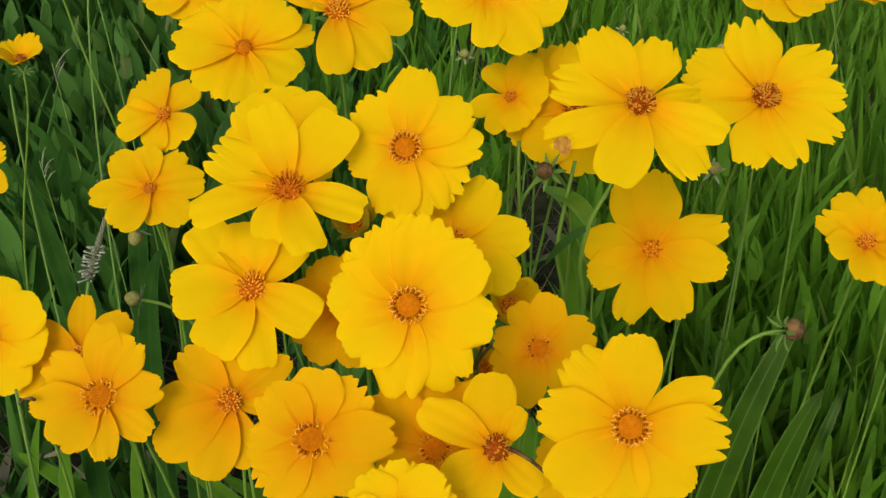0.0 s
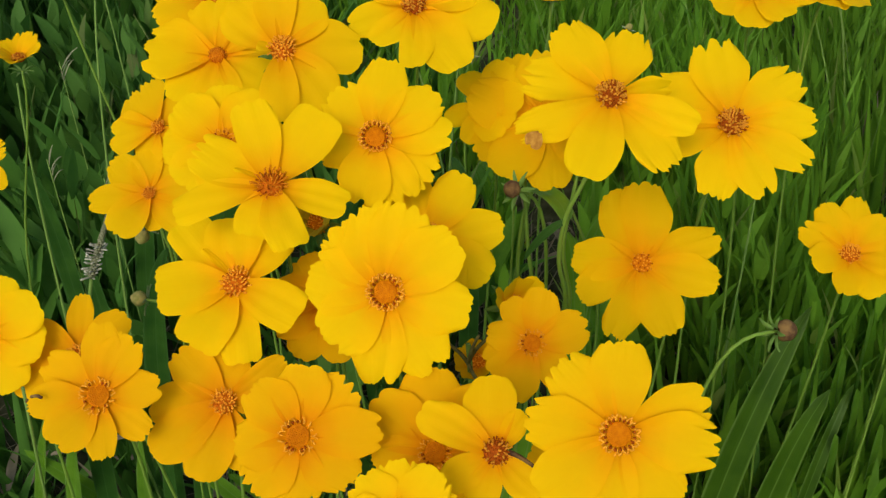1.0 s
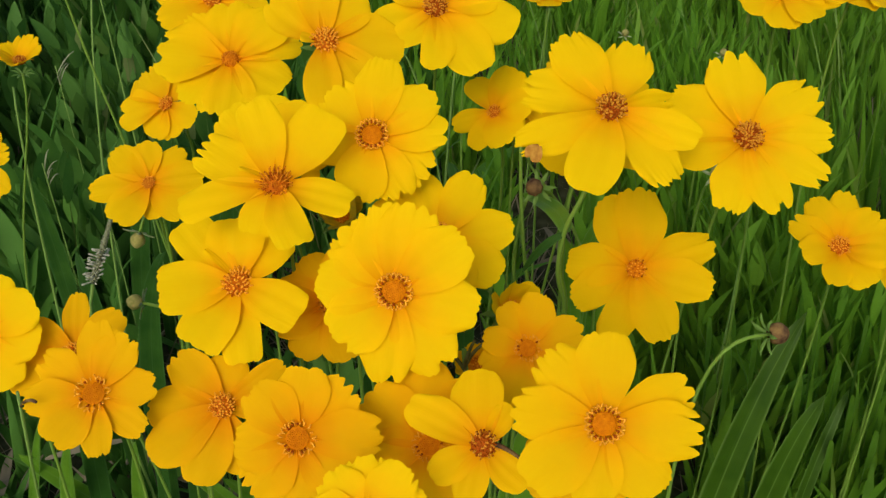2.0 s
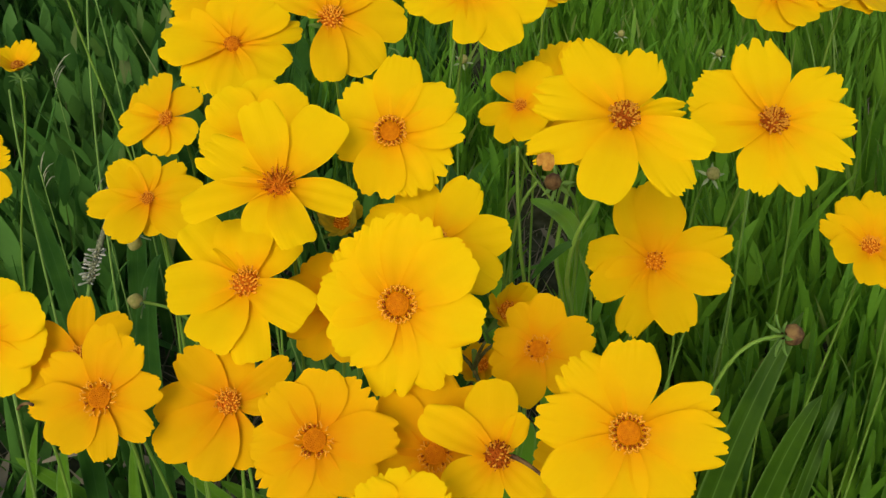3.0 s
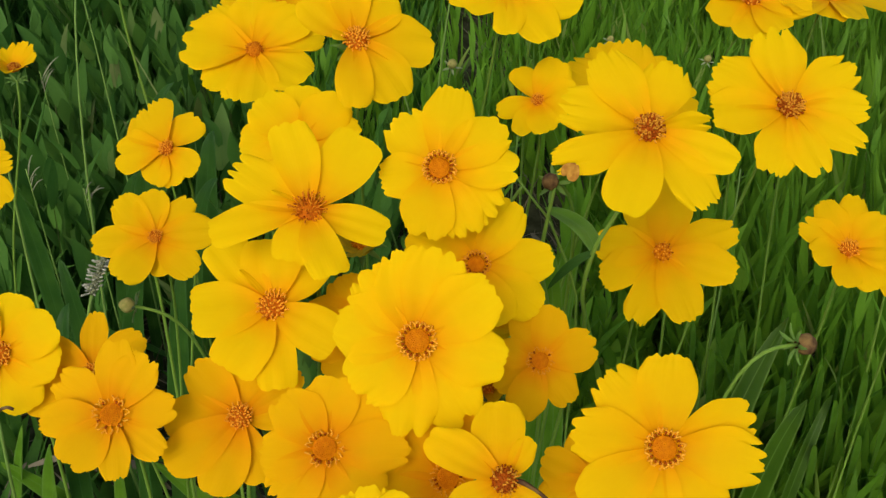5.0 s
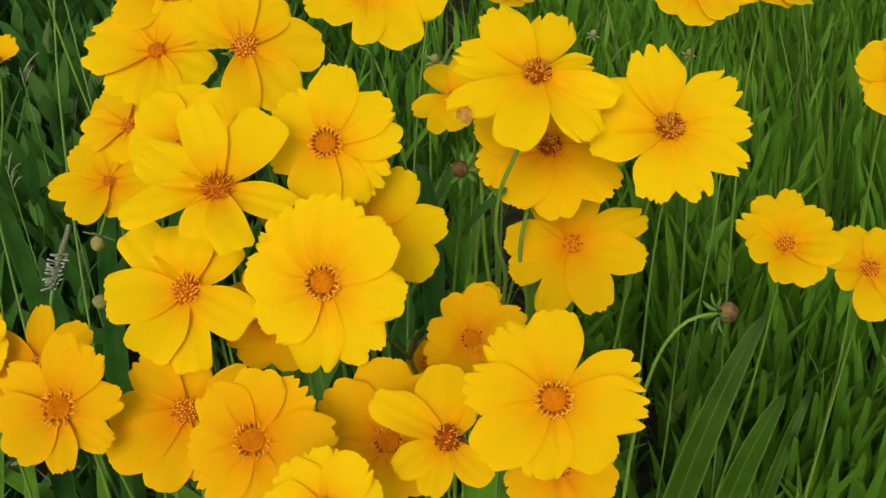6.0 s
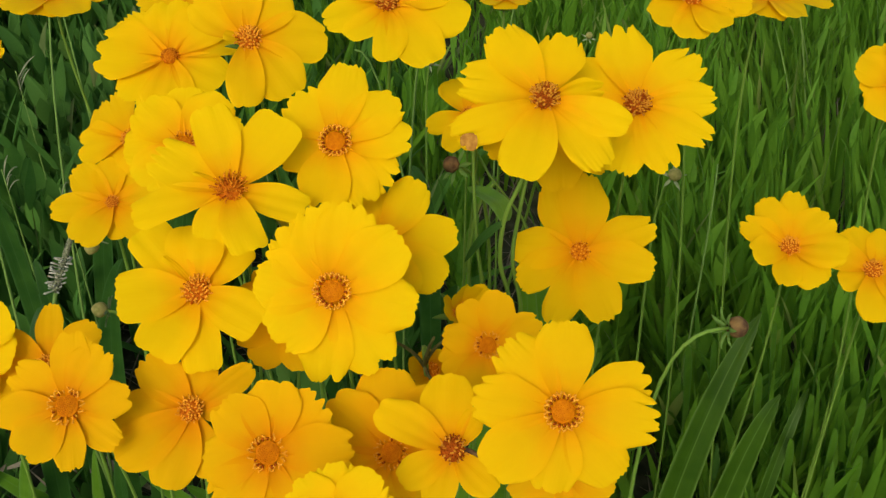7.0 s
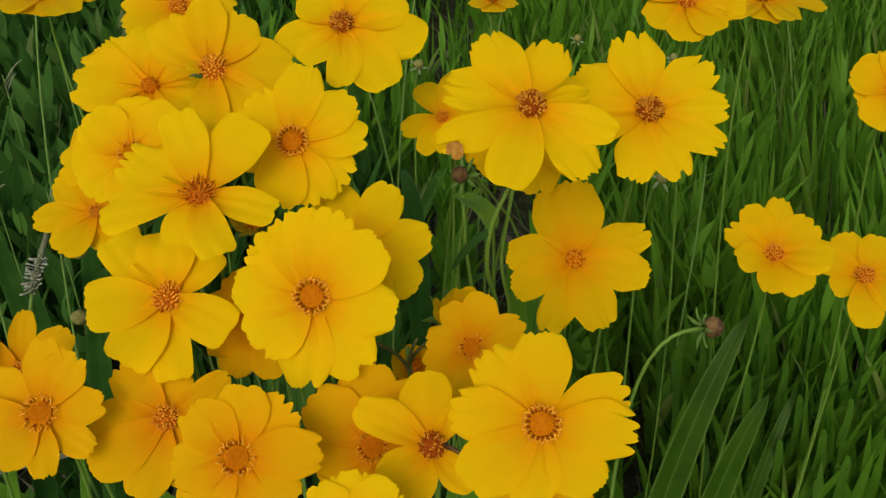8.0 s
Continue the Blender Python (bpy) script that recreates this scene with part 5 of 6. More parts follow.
    sway(flower_e, (0.0265, 0.3622, 0), [
        (0, 0.00, -0.00, -0.00), (0.2, 0.95, -0.38, -0.11), (0.5, -0.19, -0.62, -0.02), (0.7, 0.20, -1.07, -0.08), (1, -0.27, -1.45, -0.05), (1.2, 0.01, -1.50, -0.09), (2.3, 0.30, -1.18, -0.10), (2.5, -1.50, -1.02, 0.10), (2.7, -0.69, -0.78, 0.03), (3, 0.80, -0.72, -0.12), (3.2, -1.15, -1.11, 0.06), (3.5, 0.89, -0.48, -0.12), (3.7, 1.16, -1.00, -0.18), (4, -2.70, -0.68, 0.23), (4.2, 0.45, 0.29, -0.02), (5.3, 1.57, 1.02, -0.08), (5.5, 4.27, 1.04, -0.31), (5.7, 1.83, -0.60, -0.22), (5.8, -0.19, -1.69, -0.07), (6, -2.73, -2.32, 0.18), (6.2, -0.23, -1.83, -0.08), (6.5, 0.22, 0.85, 0.03), (6.7, 0.33, -0.51, -0.06), (6.8, -0.01, -1.47, -0.08), (7, -0.76, -1.79, -0.02), (7.2, -0.23, -1.12, -0.04), (7.3, 0.25, -0.73, -0.07), (7.5, 0.76, -0.78, -0.12), (7.7, 0.36, -1.61, -0.13), (8, -0.31, -1.91, -0.07)])
    sway(flower_f, (0.1252, 0.4207, 0), [
        (0, 0.00, -0.00, -0.00), (0.2, 1.82, -0.49, -0.10), (0.5, 2.63, -0.61, -0.14), (0.7, 1.52, -1.48, -0.22), (1, 2.11, -2.26, -0.35), (1.2, 3.08, -2.34, -0.40), (2.3, 2.03, -0.16, -0.06), (2.5, 1.11, 1.15, 0.12), (2.7, 0.08, 1.25, 0.14), (3, 1.51, 0.06, -0.02), (3.2, 1.62, -0.33, -0.07), (3.5, 0.80, -1.02, -0.14), (3.7, 1.86, -1.12, -0.18), (4, 0.37, 1.03, 0.12), (4.2, -0.68, 2.86, 0.33), (5.3, 0.37, 1.87, 0.22), (5.5, 3.36, 3.52, 0.45), (5.7, 3.57, 2.15, 0.25), (5.8, 3.01, 0.21, -0.03), (6, 2.01, -2.88, -0.42), (6.2, -0.26, -1.79, -0.20), (6.5, 1.81, 1.99, 0.23), (6.7, 1.65, 1.64, 0.18), (6.8, 0.94, 0.10, -0.01), (7, -0.05, -3.60, -0.42), (7.2, -0.51, -3.65, -0.40), (7.3, -0.39, -2.55, -0.28), (7.5, 1.86, -0.29, -0.07), (7.7, 2.84, 0.40, 0.00), (8, 0.38, -2.55, -0.31)])
    sway(flower_g, (0.0858, 0.4057, 0), [
        (0, -0.00, 0.00, 0.00), (0.2, 0.94, 0.21, 0.00), (0.5, 1.77, -0.42, -0.09), (0.7, 1.29, -1.08, -0.16), (1, 1.29, -1.12, -0.17), (1.2, 1.41, -1.21, -0.18), (2.3, 1.16, -1.19, -0.17), (2.5, 0.44, -0.71, -0.09), (2.7, -0.49, -0.19, -0.01), (3, 0.62, 0.18, 0.01), (3.2, 1.00, 0.63, 0.05), (3.5, 0.86, -0.39, -0.07), (3.7, 0.14, -0.81, -0.10), (4, 0.15, 0.25, 0.02), (4.2, 1.78, 3.26, 0.38), (5.3, -1.28, 1.45, 0.18), (5.5, 0.15, 3.10, 0.35), (5.6, 0.36, 3.49, 0.40), (5.7, 0.92, 1.83, 0.20), (5.8, 0.85, 0.14, -0.00), (6, -0.82, -2.36, -0.23), (6.2, -0.70, -1.53, -0.15), (6.5, -1.50, 1.68, 0.20), (6.7, -1.83, 0.90, 0.13), (6.8, -1.14, -0.24, 0.00), (7, -0.30, -1.52, -0.16), (7.2, -1.11, -1.47, -0.13), (7.3, -0.73, -0.55, -0.04), (7.5, 1.13, 0.03, -0.02), (7.7, 1.78, -0.84, -0.15), (8, 0.16, -1.22, -0.14)])
    sway(flower_h, (0.0687, 0.2377, 0), [
        (0, 0.00, -0.00, 0.00), (0.2, 0.55, 0.26, 0.04), (0.5, 0.33, -0.06, 0.00), (0.7, 0.11, -0.16, -0.01), (1, 0.36, -0.64, -0.04), (1.2, -0.34, -0.97, -0.08), (2.3, -0.34, -0.79, -0.07), (2.5, -1.18, -0.44, -0.06), (2.7, -0.34, -0.05, -0.01), (3, 0.04, -0.03, -0.00), (3.2, -0.65, -0.24, -0.03), (3.5, -0.18, -0.09, -0.01), (3.7, 0.62, 0.19, 0.03), (4, -1.62, -0.54, -0.08), (4.2, -0.35, 0.84, 0.05), (5.3, 1.19, 1.82, 0.19), (5.5, 2.17, 1.69, 0.22), (5.6, 1.95, 0.94, 0.14), (5.7, 1.06, 0.16, 0.04), (5.8, 0.45, -0.29, -0.01), (6, -1.44, -0.88, -0.10), (6.2, -0.56, -0.69, -0.07), (6.5, 0.74, 1.47, 0.14), (6.7, -0.18, 0.00, -0.00), (6.8, -0.41, -0.48, -0.05), (7, -0.95, -0.22, -0.04), (7.2, 0.19, 0.08, 0.01), (7.3, -0.03, 0.07, 0.00), (7.5, 0.10, 0.10, 0.01), (7.7, -0.29, -0.16, -0.02), (8, -0.51, -0.65, -0.06)])
    sway(flower_i, (0.0296, 0.295, 0), [
        (0, -0.00, 0.00, 0.00), (0.2, 0.25, 0.26, 0.01), (0.5, -0.11, -0.02, 0.00), (0.7, -0.08, -0.43, -0.02), (1, -0.27, -0.58, -0.03), (1.2, -0.22, -0.62, -0.03), (2.3, -0.33, -0.51, -0.02), (2.5, -0.81, -0.11, 0.01), (2.7, -0.76, -0.16, 0.00), (3, -0.28, 0.04, 0.01), (3.2, -0.78, -0.20, 0.00), (3.5, -0.06, -0.10, -0.00), (3.7, -0.16, -0.05, -0.00), (3.9, -0.82, -0.23, 0.00), (4, -0.93, -0.24, 0.00), (4.2, -0.10, 0.66, 0.04), (5.3, 0.38, 1.11, 0.06), (5.5, 1.30, 1.32, 0.07), (5.7, 0.86, 0.01, -0.01), (5.8, -0.21, -0.57, -0.03), (6, -0.94, -1.17, -0.04), (6.2, -0.26, -0.63, -0.03), (6.3, -0.13, 0.08, 0.01), (6.5, 0.43, 0.68, 0.04), (6.7, -0.28, 0.48, 0.03), (6.8, -0.59, 0.02, 0.01), (6.9, -0.49, -0.31, -0.01), (7, -0.64, -0.05, 0.01), (7.2, -0.51, 0.09, 0.01), (7.3, -0.54, 0.31, 0.02), (7.5, -0.11, 0.19, 0.01), (7.7, -0.46, -0.16, -0.00), (8, -0.70, -0.30, -0.01)])
    sway(flower_j, (-0.0377, 0.2262, 0), [
        (0, -0.00, -0.00, -0.00), (0.2, -0.55, 0.21, -0.00), (0.5, -0.23, 0.20, 0.00), (0.7, -0.14, -0.04, -0.00), (1, -0.10, -0.76, -0.02), (1.2, -0.10, -0.69, -0.02), (2.3, -0.27, -0.53, -0.01), (2.5, -0.17, 0.25, 0.00), (2.7, -0.25, -0.21, -0.01), (3, -0.22, 0.17, 0.00), (3.2, -0.56, -0.11, -0.01), (3.5, -0.41, 0.25, 0.00), (3.7, -0.68, 0.05, -0.01), (4, -0.15, 0.36, 0.01), (4.2, 0.18, 1.68, 0.05), (5.3, -0.12, 1.27, 0.03), (5.5, 0.28, 1.16, 0.03), (5.7, 0.24, -0.07, 0.00), (5.8, 0.25, -0.42, -0.01), (6, -0.27, -0.58, -0.02), (6.2, 0.90, 0.39, 0.02), (6.5, 0.29, 0.66, 0.02), (6.7, 0.31, 0.16, 0.01), (6.8, 0.11, 0.40, 0.01), (7, 0.24, 0.49, 0.02), (7.2, -0.15, 0.28, 0.00), (7.3, -0.06, 0.43, 0.01), (7.5, -0.01, 0.02, 0.00), (7.7, -0.09, 0.09, 0.00), (8, 0.24, -0.29, -0.01)])
    sway(flower_k, (-0.0026, 0.2444, 0), [
        (0, 0.00, 0.00, 0.00), (0.2, 0.56, 0.20, -0.01), (0.5, 0.41, 0.17, -0.00), (0.7, -0.07, -0.48, -0.04), (1, 0.22, -0.22, -0.03), (1.2, 0.62, -0.27, -0.05), (2.3, -0.58, -0.54, -0.02), (2.5, -0.44, -0.17, 0.00), (2.7, 0.29, 0.08, -0.00), (3, 0.08, 0.10, 0.01), (3.2, -0.17, 0.31, 0.03), (3.5, 0.43, -0.21, -0.04), (3.7, -0.16, 0.13, 0.02), (4, -0.33, 0.32, 0.04), (4.2, 0.64, 0.69, 0.04), (5.3, 1.17, 1.28, 0.07), (5.5, 1.55, 1.50, 0.08), (5.6, 1.33, 0.99, 0.04), (5.7, -0.13, 0.35, 0.03), (5.8, -0.86, -0.10, 0.03), (6, -0.67, -0.13, 0.02), (6.2, -0.14, 0.57, 0.05), (6.5, 0.07, 0.73, 0.06), (6.7, -0.05, 0.70, 0.06), (6.8, -0.06, 0.71, 0.06), (7, -0.31, 0.45, 0.05), (7.2, -0.55, 0.62, 0.07), (7.3, -0.24, 0.57, 0.06), (7.5, 0.22, 0.62, 0.04), (7.7, -0.40, 0.50, 0.06), (8, -0.61, 0.07, 0.03)])
    sway(flower_l, (-0.09, 0.259, 0), [
        (0, -0.00, -0.00, 0.00), (0.2, -0.17, 0.28, 0.01), (0.5, 0.06, 0.10, 0.00), (0.7, -0.16, -0.10, 0.00), (1, 0.18, -0.48, -0.02), (1.2, 0.22, -0.38, -0.02), (2.3, -0.01, -0.31, -0.01), (2.5, -0.13, 0.04, 0.00), (2.7, -0.08, 0.10, 0.01), (3, -0.26, -0.02, 0.01), (3.2, -0.11, 0.10, 0.01), (3.5, -0.29, 0.22, 0.01), (3.7, -0.40, 0.20, 0.02), (4, -0.11, 0.40, 0.01), (4.2, 0.35, 1.25, 0.03), (5.3, 0.24, 1.42, 0.04), (5.5, 0.22, 1.07, 0.03), (5.7, 0.19, 0.12, -0.00), (5.8, 0.08, -0.10, -0.00), (6, 0.26, 0.00, -0.01), (6.2, 0.22, 0.30, 0.00), (6.5, 0.15, 0.63, 0.01), (6.7, 0.26, 0.44, 0.01), (6.8, 0.30, 0.62, 0.01), (7, -0.06, 0.62, 0.02), (7.2, -0.03, 0.53, 0.02), (7.3, 0.01, 0.44, 0.01), (7.5, 0.08, 0.41, 0.01), (7.7, -0.03, 0.32, 0.01), (8, 0.21, 0.07, -0.00)])
    sway(flower_m, (-0.1099, 0.2602, 0), [
        (0, 0.00, 0.00, 0.00), (0.2, -0.04, 0.14, 0.01), (0.5, 0.08, 0.18, 0.01), (0.7, -0.10, -0.10, -0.01), (1, 0.07, -0.34, -0.02), (1.2, -0.02, -0.47, -0.02), (2.3, -0.34, -0.34, -0.02), (2.5, -0.13, 0.06, 0.00), (2.7, -0.42, -0.05, -0.01), (3, -0.24, -0.03, -0.01), (3.2, -0.20, 0.22, 0.01), (3.5, -0.60, -0.11, -0.02), (3.7, -0.87, -0.15, -0.02), (4, 0.03, 0.91, 0.05), (4.2, 0.58, 1.88, 0.11), (5.3, 0.37, 0.92, 0.06), (5.5, -0.32, 0.15, 0.00), (5.7, -0.13, 0.39, 0.02), (5.8, 0.07, -0.07, -0.00), (6, 0.25, 0.26, 0.02), (6.2, -0.32, 0.03, -0.00), (6.5, -0.31, 0.66, 0.03), (6.7, 0.18, 0.51, 0.03), (6.8, 0.10, 0.79, 0.04), (7, -0.03, 0.94, 0.05), (7.2, -0.09, 0.73, 0.03), (7.3, -0.07, 0.51, 0.02), (7.5, -0.13, 0.54, 0.02), (7.7, -0.00, 0.44, 0.02), (8, 0.05, 0.37, 0.02)])
    sway(flower_m2, (-0.1424, 0.2919, 0), [
        (0, 0.00, 0.00, 0.00), (0.2, -0.05, 0.14, 0.01), (0.5, 0.09, 0.18, 0.01), (0.7, -0.10, -0.12, -0.01), (1, 0.08, -0.36, -0.03), (1.2, -0.01, -0.50, -0.03), (2.3, -0.35, -0.38, -0.02), (2.5, -0.14, 0.05, 0.01), (2.7, -0.45, -0.07, 0.00), (3, -0.26, -0.04, 0.00), (3.2, -0.23, 0.23, 0.02), (3.5, -0.65, -0.13, 0.01), (3.7, -0.95, -0.18, 0.01), (4, 0.02, 0.95, 0.06), (4.2, 0.58, 1.99, 0.13), (5.3, 0.39, 0.95, 0.06), (5.5, -0.34, 0.11, 0.01), (5.7, -0.14, 0.36, 0.03), (5.8, 0.10, -0.11, -0.01), (6, 0.29, 0.23, 0.01), (6.2, -0.33, -0.03, 0.00), (6.5, -0.34, 0.62, 0.05), (6.7, 0.20, 0.47, 0.03), (6.8, 0.09, 0.76, 0.05), (7, -0.05, 0.92, 0.06), (7.2, -0.11, 0.70, 0.05), (7.3, -0.08, 0.46, 0.03), (7.5, -0.14, 0.49, 0.04), (7.7, 0.00, 0.40, 0.03), (8, 0.06, 0.33, 0.02)])
    sway(flower_n, (-0.1722, 0.4259, 0), [
        (0, 0.00, 0.00, -0.00), (0.2, -0.25, 0.04, 0.02), (0.5, 1.29, -0.03, -0.08), (0.7, 0.93, 0.14, -0.05), (1, 0.73, -0.23, -0.06), (1.2, 0.62, -0.20, -0.05), (2.3, -1.06, -0.42, 0.04), (2.5, -0.66, 0.22, 0.05), (2.7, 0.33, 0.80, 0.03), (3, 0.57, 0.11, -0.03), (3.2, -1.65, -0.39, 0.08), (3.5, -1.04, -0.22, 0.05), (3.7, 0.13, 0.16, 0.00), (4, 1.53, 1.64, 0.03), (4.2, -0.23, 1.69, 0.12), (5.3, 4.52, 2.31, -0.04), (5.5, 1.16, 0.94, -0.00), (5.7, -1.88, -0.67, 0.08), (5.8, -2.90, -1.14, 0.13), (6, -1.27, -0.47, 0.05), (6.2, 1.31, 0.25, -0.06), (6.5, 0.45, 0.46, 0.00), (6.7, 0.63, 0.81, 0.02), (6.8, 0.82, 0.94, 0.02), (7, 0.53, 0.63, 0.01), (7.2, 0.87, 0.92, 0.01), (7.3, 1.06, 0.70, -0.01), (7.5, 0.88, 0.35, -0.03), (7.7, 1.37, 0.44, -0.05), (8, 1.08, 0.53, -0.03)])
    sway(flower_o, (-0.1546, 0.436, 0), [
        (0, 0.00, -0.00, -0.00), (0.2, -0.10, -0.00, 0.00), (0.5, 1.43, 0.07, -0.04), (0.7, 0.49, -0.48, -0.02), (1, 1.79, -0.32, -0.06), (1.2, 2.17, -0.53, -0.08), (2.3, -2.66, -0.35, 0.08), (2.5, -1.65, 0.20, 0.05), (2.7, 1.07, 0.51, -0.02), (3, -0.08, 0.17, 0.00), (3.2, -1.18, -0.29, 0.03), (3.5, -2.12, -0.23, 0.06), (3.7, 0.39, -0.09, -0.01), (4, 1.40, 1.52, -0.01), (4.2, -1.16, 1.90, 0.03), (5.3, 3.77, 1.70, -0.01), (5.5, 1.25, 1.09, -0.02), (5.7, -2.94, -1.05, 0.10), (5.8, -2.18, -1.06, 0.07), (6, 0.83, 0.33, -0.02), (6.5, 1.61, 0.79, -0.03), (7, 1.87, 1.00, -0.03), (7.5, 2.53, 0.84, -0.05), (8, 3.78, 1.13, -0.06)])
    sway(flower_p, (-0.0909, 0.4472, 0), [
        (0, 0.00, 0.00, 0.00), (0.2, -0.50, 0.67, 0.04), (0.5, 0.97, -1.01, -0.08), (0.7, 0.53, -1.48, -0.11), (1, 0.90, -1.50, -0.12), (1.2, 1.64, -2.07, -0.18), (2.3, 0.66, 0.48, 0.04), (2.5, 0.65, 1.08, 0.09), (2.7, -0.00, 0.76, 0.06), (3, -0.94, -0.68, -0.05), (3.2, 0.07, -1.49, -0.11), (3.5, 0.38, 0.17, 0.01), (3.7, -1.00, 1.19, 0.07), (4, -0.78, 1.89, 0.12), (4.2, -1.35, 2.28, 0.14), (5.3, 0.12, 0.97, 0.07), (5.5, 1.88, 2.54, 0.23), (5.7, 2.04, 1.00, 0.09), (5.8, 1.46, -0.21, -0.02), (6, -0.19, -2.48, -0.18), (6.2, -0.53, -3.06, -0.21), (6.5, 2.12, -0.10, -0.01), (6.7, 2.09, 0.38, 0.04), (6.8, 1.08, -0.46, -0.04), (7, 0.09, -1.37, -0.10), (7.2, 0.54, -1.49, -0.11), (7.3, 0.46, -1.85, -0.14), (7.5, 0.43, -2.75, -0.21), (7.7, 1.38, -2.78, -0.23), (8, 2.59, -1.23, -0.11)])
    sway(flower_q, (-0.0317, 0.4309, 0), [
        (0, 0.00, 0.00, 0.00), (0.2, -0.42, 0.54, 0.02), (0.5, 2.35, -0.30, 0.04), (0.7, 3.38, -1.50, -0.03), (1, 3.50, -2.42, -0.11), (1.2, 2.71, -2.27, -0.11), (2.3, 2.38, 0.22, 0.08), (2.5, 1.16, 0.46, 0.06), (2.7, 0.05, 0.22, 0.01), (3, 0.17, -0.22, -0.01), (3.2, 1.02, -1.12, -0.04), (3.5, 3.77, -0.83, 0.03), (3.7, 2.41, -0.34, 0.04), (3.9, -1.14, 0.39, -0.01), (4, -1.87, 1.32, 0.00), (4.2, -1.21, 3.48, 0.12), (5.3, 2.26, 1.37, 0.17), (5.5, 1.63, 2.58, 0.23), (5.7, 0.92, 0.98, 0.09), (5.8, 1.38, -0.28, 0.02), (6, 2.82, -2.13, -0.09), (6.2, 3.39, -2.46, -0.12), (6.5, 2.65, -1.30, -0.03), (6.7, 2.54, -0.37, 0.04), (6.8, 2.31, -0.53, 0.02), (7, 1.88, -1.68, -0.07), (7.2, 1.57, -3.03, -0.17), (7.3, 1.71, -3.22, -0.18), (7.5, 2.58, -3.00, -0.16), (7.7, 3.42, -2.53, -0.12), (8, 4.06, -2.41, -0.11)])
    sway(flower_r, (-0.0113, 0.4311, 0), [
        (0, -0.00, 0.00, 0.00), (0.5, 0.49, -0.73, -0.06), (0.7, 1.30, -1.57, -0.15), (1, 1.99, -3.55, -0.30), (1.2, 1.37, -3.43, -0.24), (2.3, 1.79, -0.97, -0.15), (2.5, 0.04, 0.33, 0.01), (2.7, -1.34, 0.43, 0.08), (3, -0.74, -0.81, 0.02), (3.2, -0.80, -0.88, 0.02), (3.5, 1.23, -0.65, -0.10), (3.7, 1.39, -0.25, -0.09), (4, -10.39, -0.10, 0.58), (4.2, -8.66, 1.78, 0.41), (5.3, 0.74, 2.00, 0.05), (5.5, 2.83, 2.38, -0.01), (5.7, 1.73, 0.16, -0.09), (5.8, 0.75, -1.46, -0.10), (6, -0.54, -3.74, -0.09), (6.2, -0.74, -2.47, -0.03), (6.5, 0.71, -2.42, -0.14), (6.7, 1.13, -1.36, -0.13), (6.8, 1.61, -1.50, -0.16), (7, 0.76, -2.36, -0.14), (7.2, -1.11, -2.81, -0.02), (7.3, -1.47, -3.20, 0.00), (7.5, -0.52, -3.75, -0.09), (7.7, 1.45, -4.12, -0.28), (8, 2.60, -3.78, -0.37)])
    sway(flower_s, (0.1652, 0.3755, 0), [
        (0, 0.00, -0.00, -0.00), (0.2, -1.37, -0.15, 0.11), (0.5, 0.49, -1.40, -0.08), (0.7, 1.81, -1.80, -0.21), (1, 1.39, -1.90, -0.18), (1.2, 0.54, -2.26, -0.11), (2.3, -0.13, -1.14, -0.01), (2.5, -0.48, -0.40, 0.03), (2.7, -0.88, 0.25, 0.07), (3, -0.15, 0.40, 0.02), (3.2, 0.26, -0.74, -0.04), (3.5, 0.00, -1.49, -0.03), (3.7, 0.27, -1.11, -0.05), (4, -0.29, -0.07, 0.02), (4.2, -0.63, -0.24, 0.05), (5.3, -0.07, 0.82, 0.02), (5.5, 1.10, 2.22, -0.02), (5.6, 0.83, 1.78, -0.01), (5.7, 0.38, 0.05, -0.03), (5.8, 0.14, -1.45, -0.05), (6, 0.08, -2.59, -0.07), (6.2, 0.23, -1.74, -0.06), (6.5, -0.27, 0.14, 0.02), (6.7, -0.33, -0.72, 0.01), (6.8, -0.39, -1.27, 0.01), (7, 0.11, -1.90, -0.05), (7.2, 0.62, -1.05, -0.08), (7.3, 0.78, -0.59, -0.08), (7.5, 0.99, -0.83, -0.11), (7.7, 0.82, -2.11, -0.13), (8, 0.68, -2.26, -0.12)])
    sway(flower_s2, (0.2722, 0.4098, 0), [
        (0, 0.00, -0.00, 0.00), (0.5, 0.52, -0.92, -0.03), (1, 0.53, -1.28, -0.05), (2.5, -0.24, -0.33, -0.04), (3, 0.08, 0.07, 0.01), (3.5, 0.79, -0.78, -0.00), (4, -0.09, 0.01, -0.01), (5.3, 0.37, 0.48, 0.06), (5.5, 1.06, 1.12, 0.15), (6, 0.07, -1.18, -0.07), (6.2, 1.09, -0.30, 0.05), (6.5, 1.16, -0.42, 0.05), (6.7, 0.34, -0.63, -0.02), (6.8, -0.65, -0.81, -0.09), (7, 0.09, -0.53, -0.03), (7.2, 0.34, -0.64, -0.02), (7.3, 0.36, -0.08, 0.02), (7.5, 0.35, -0.39, -0.00), (7.7, 0.26, -0.74, -0.03), (8, 0.62, -0.42, 0.01)])
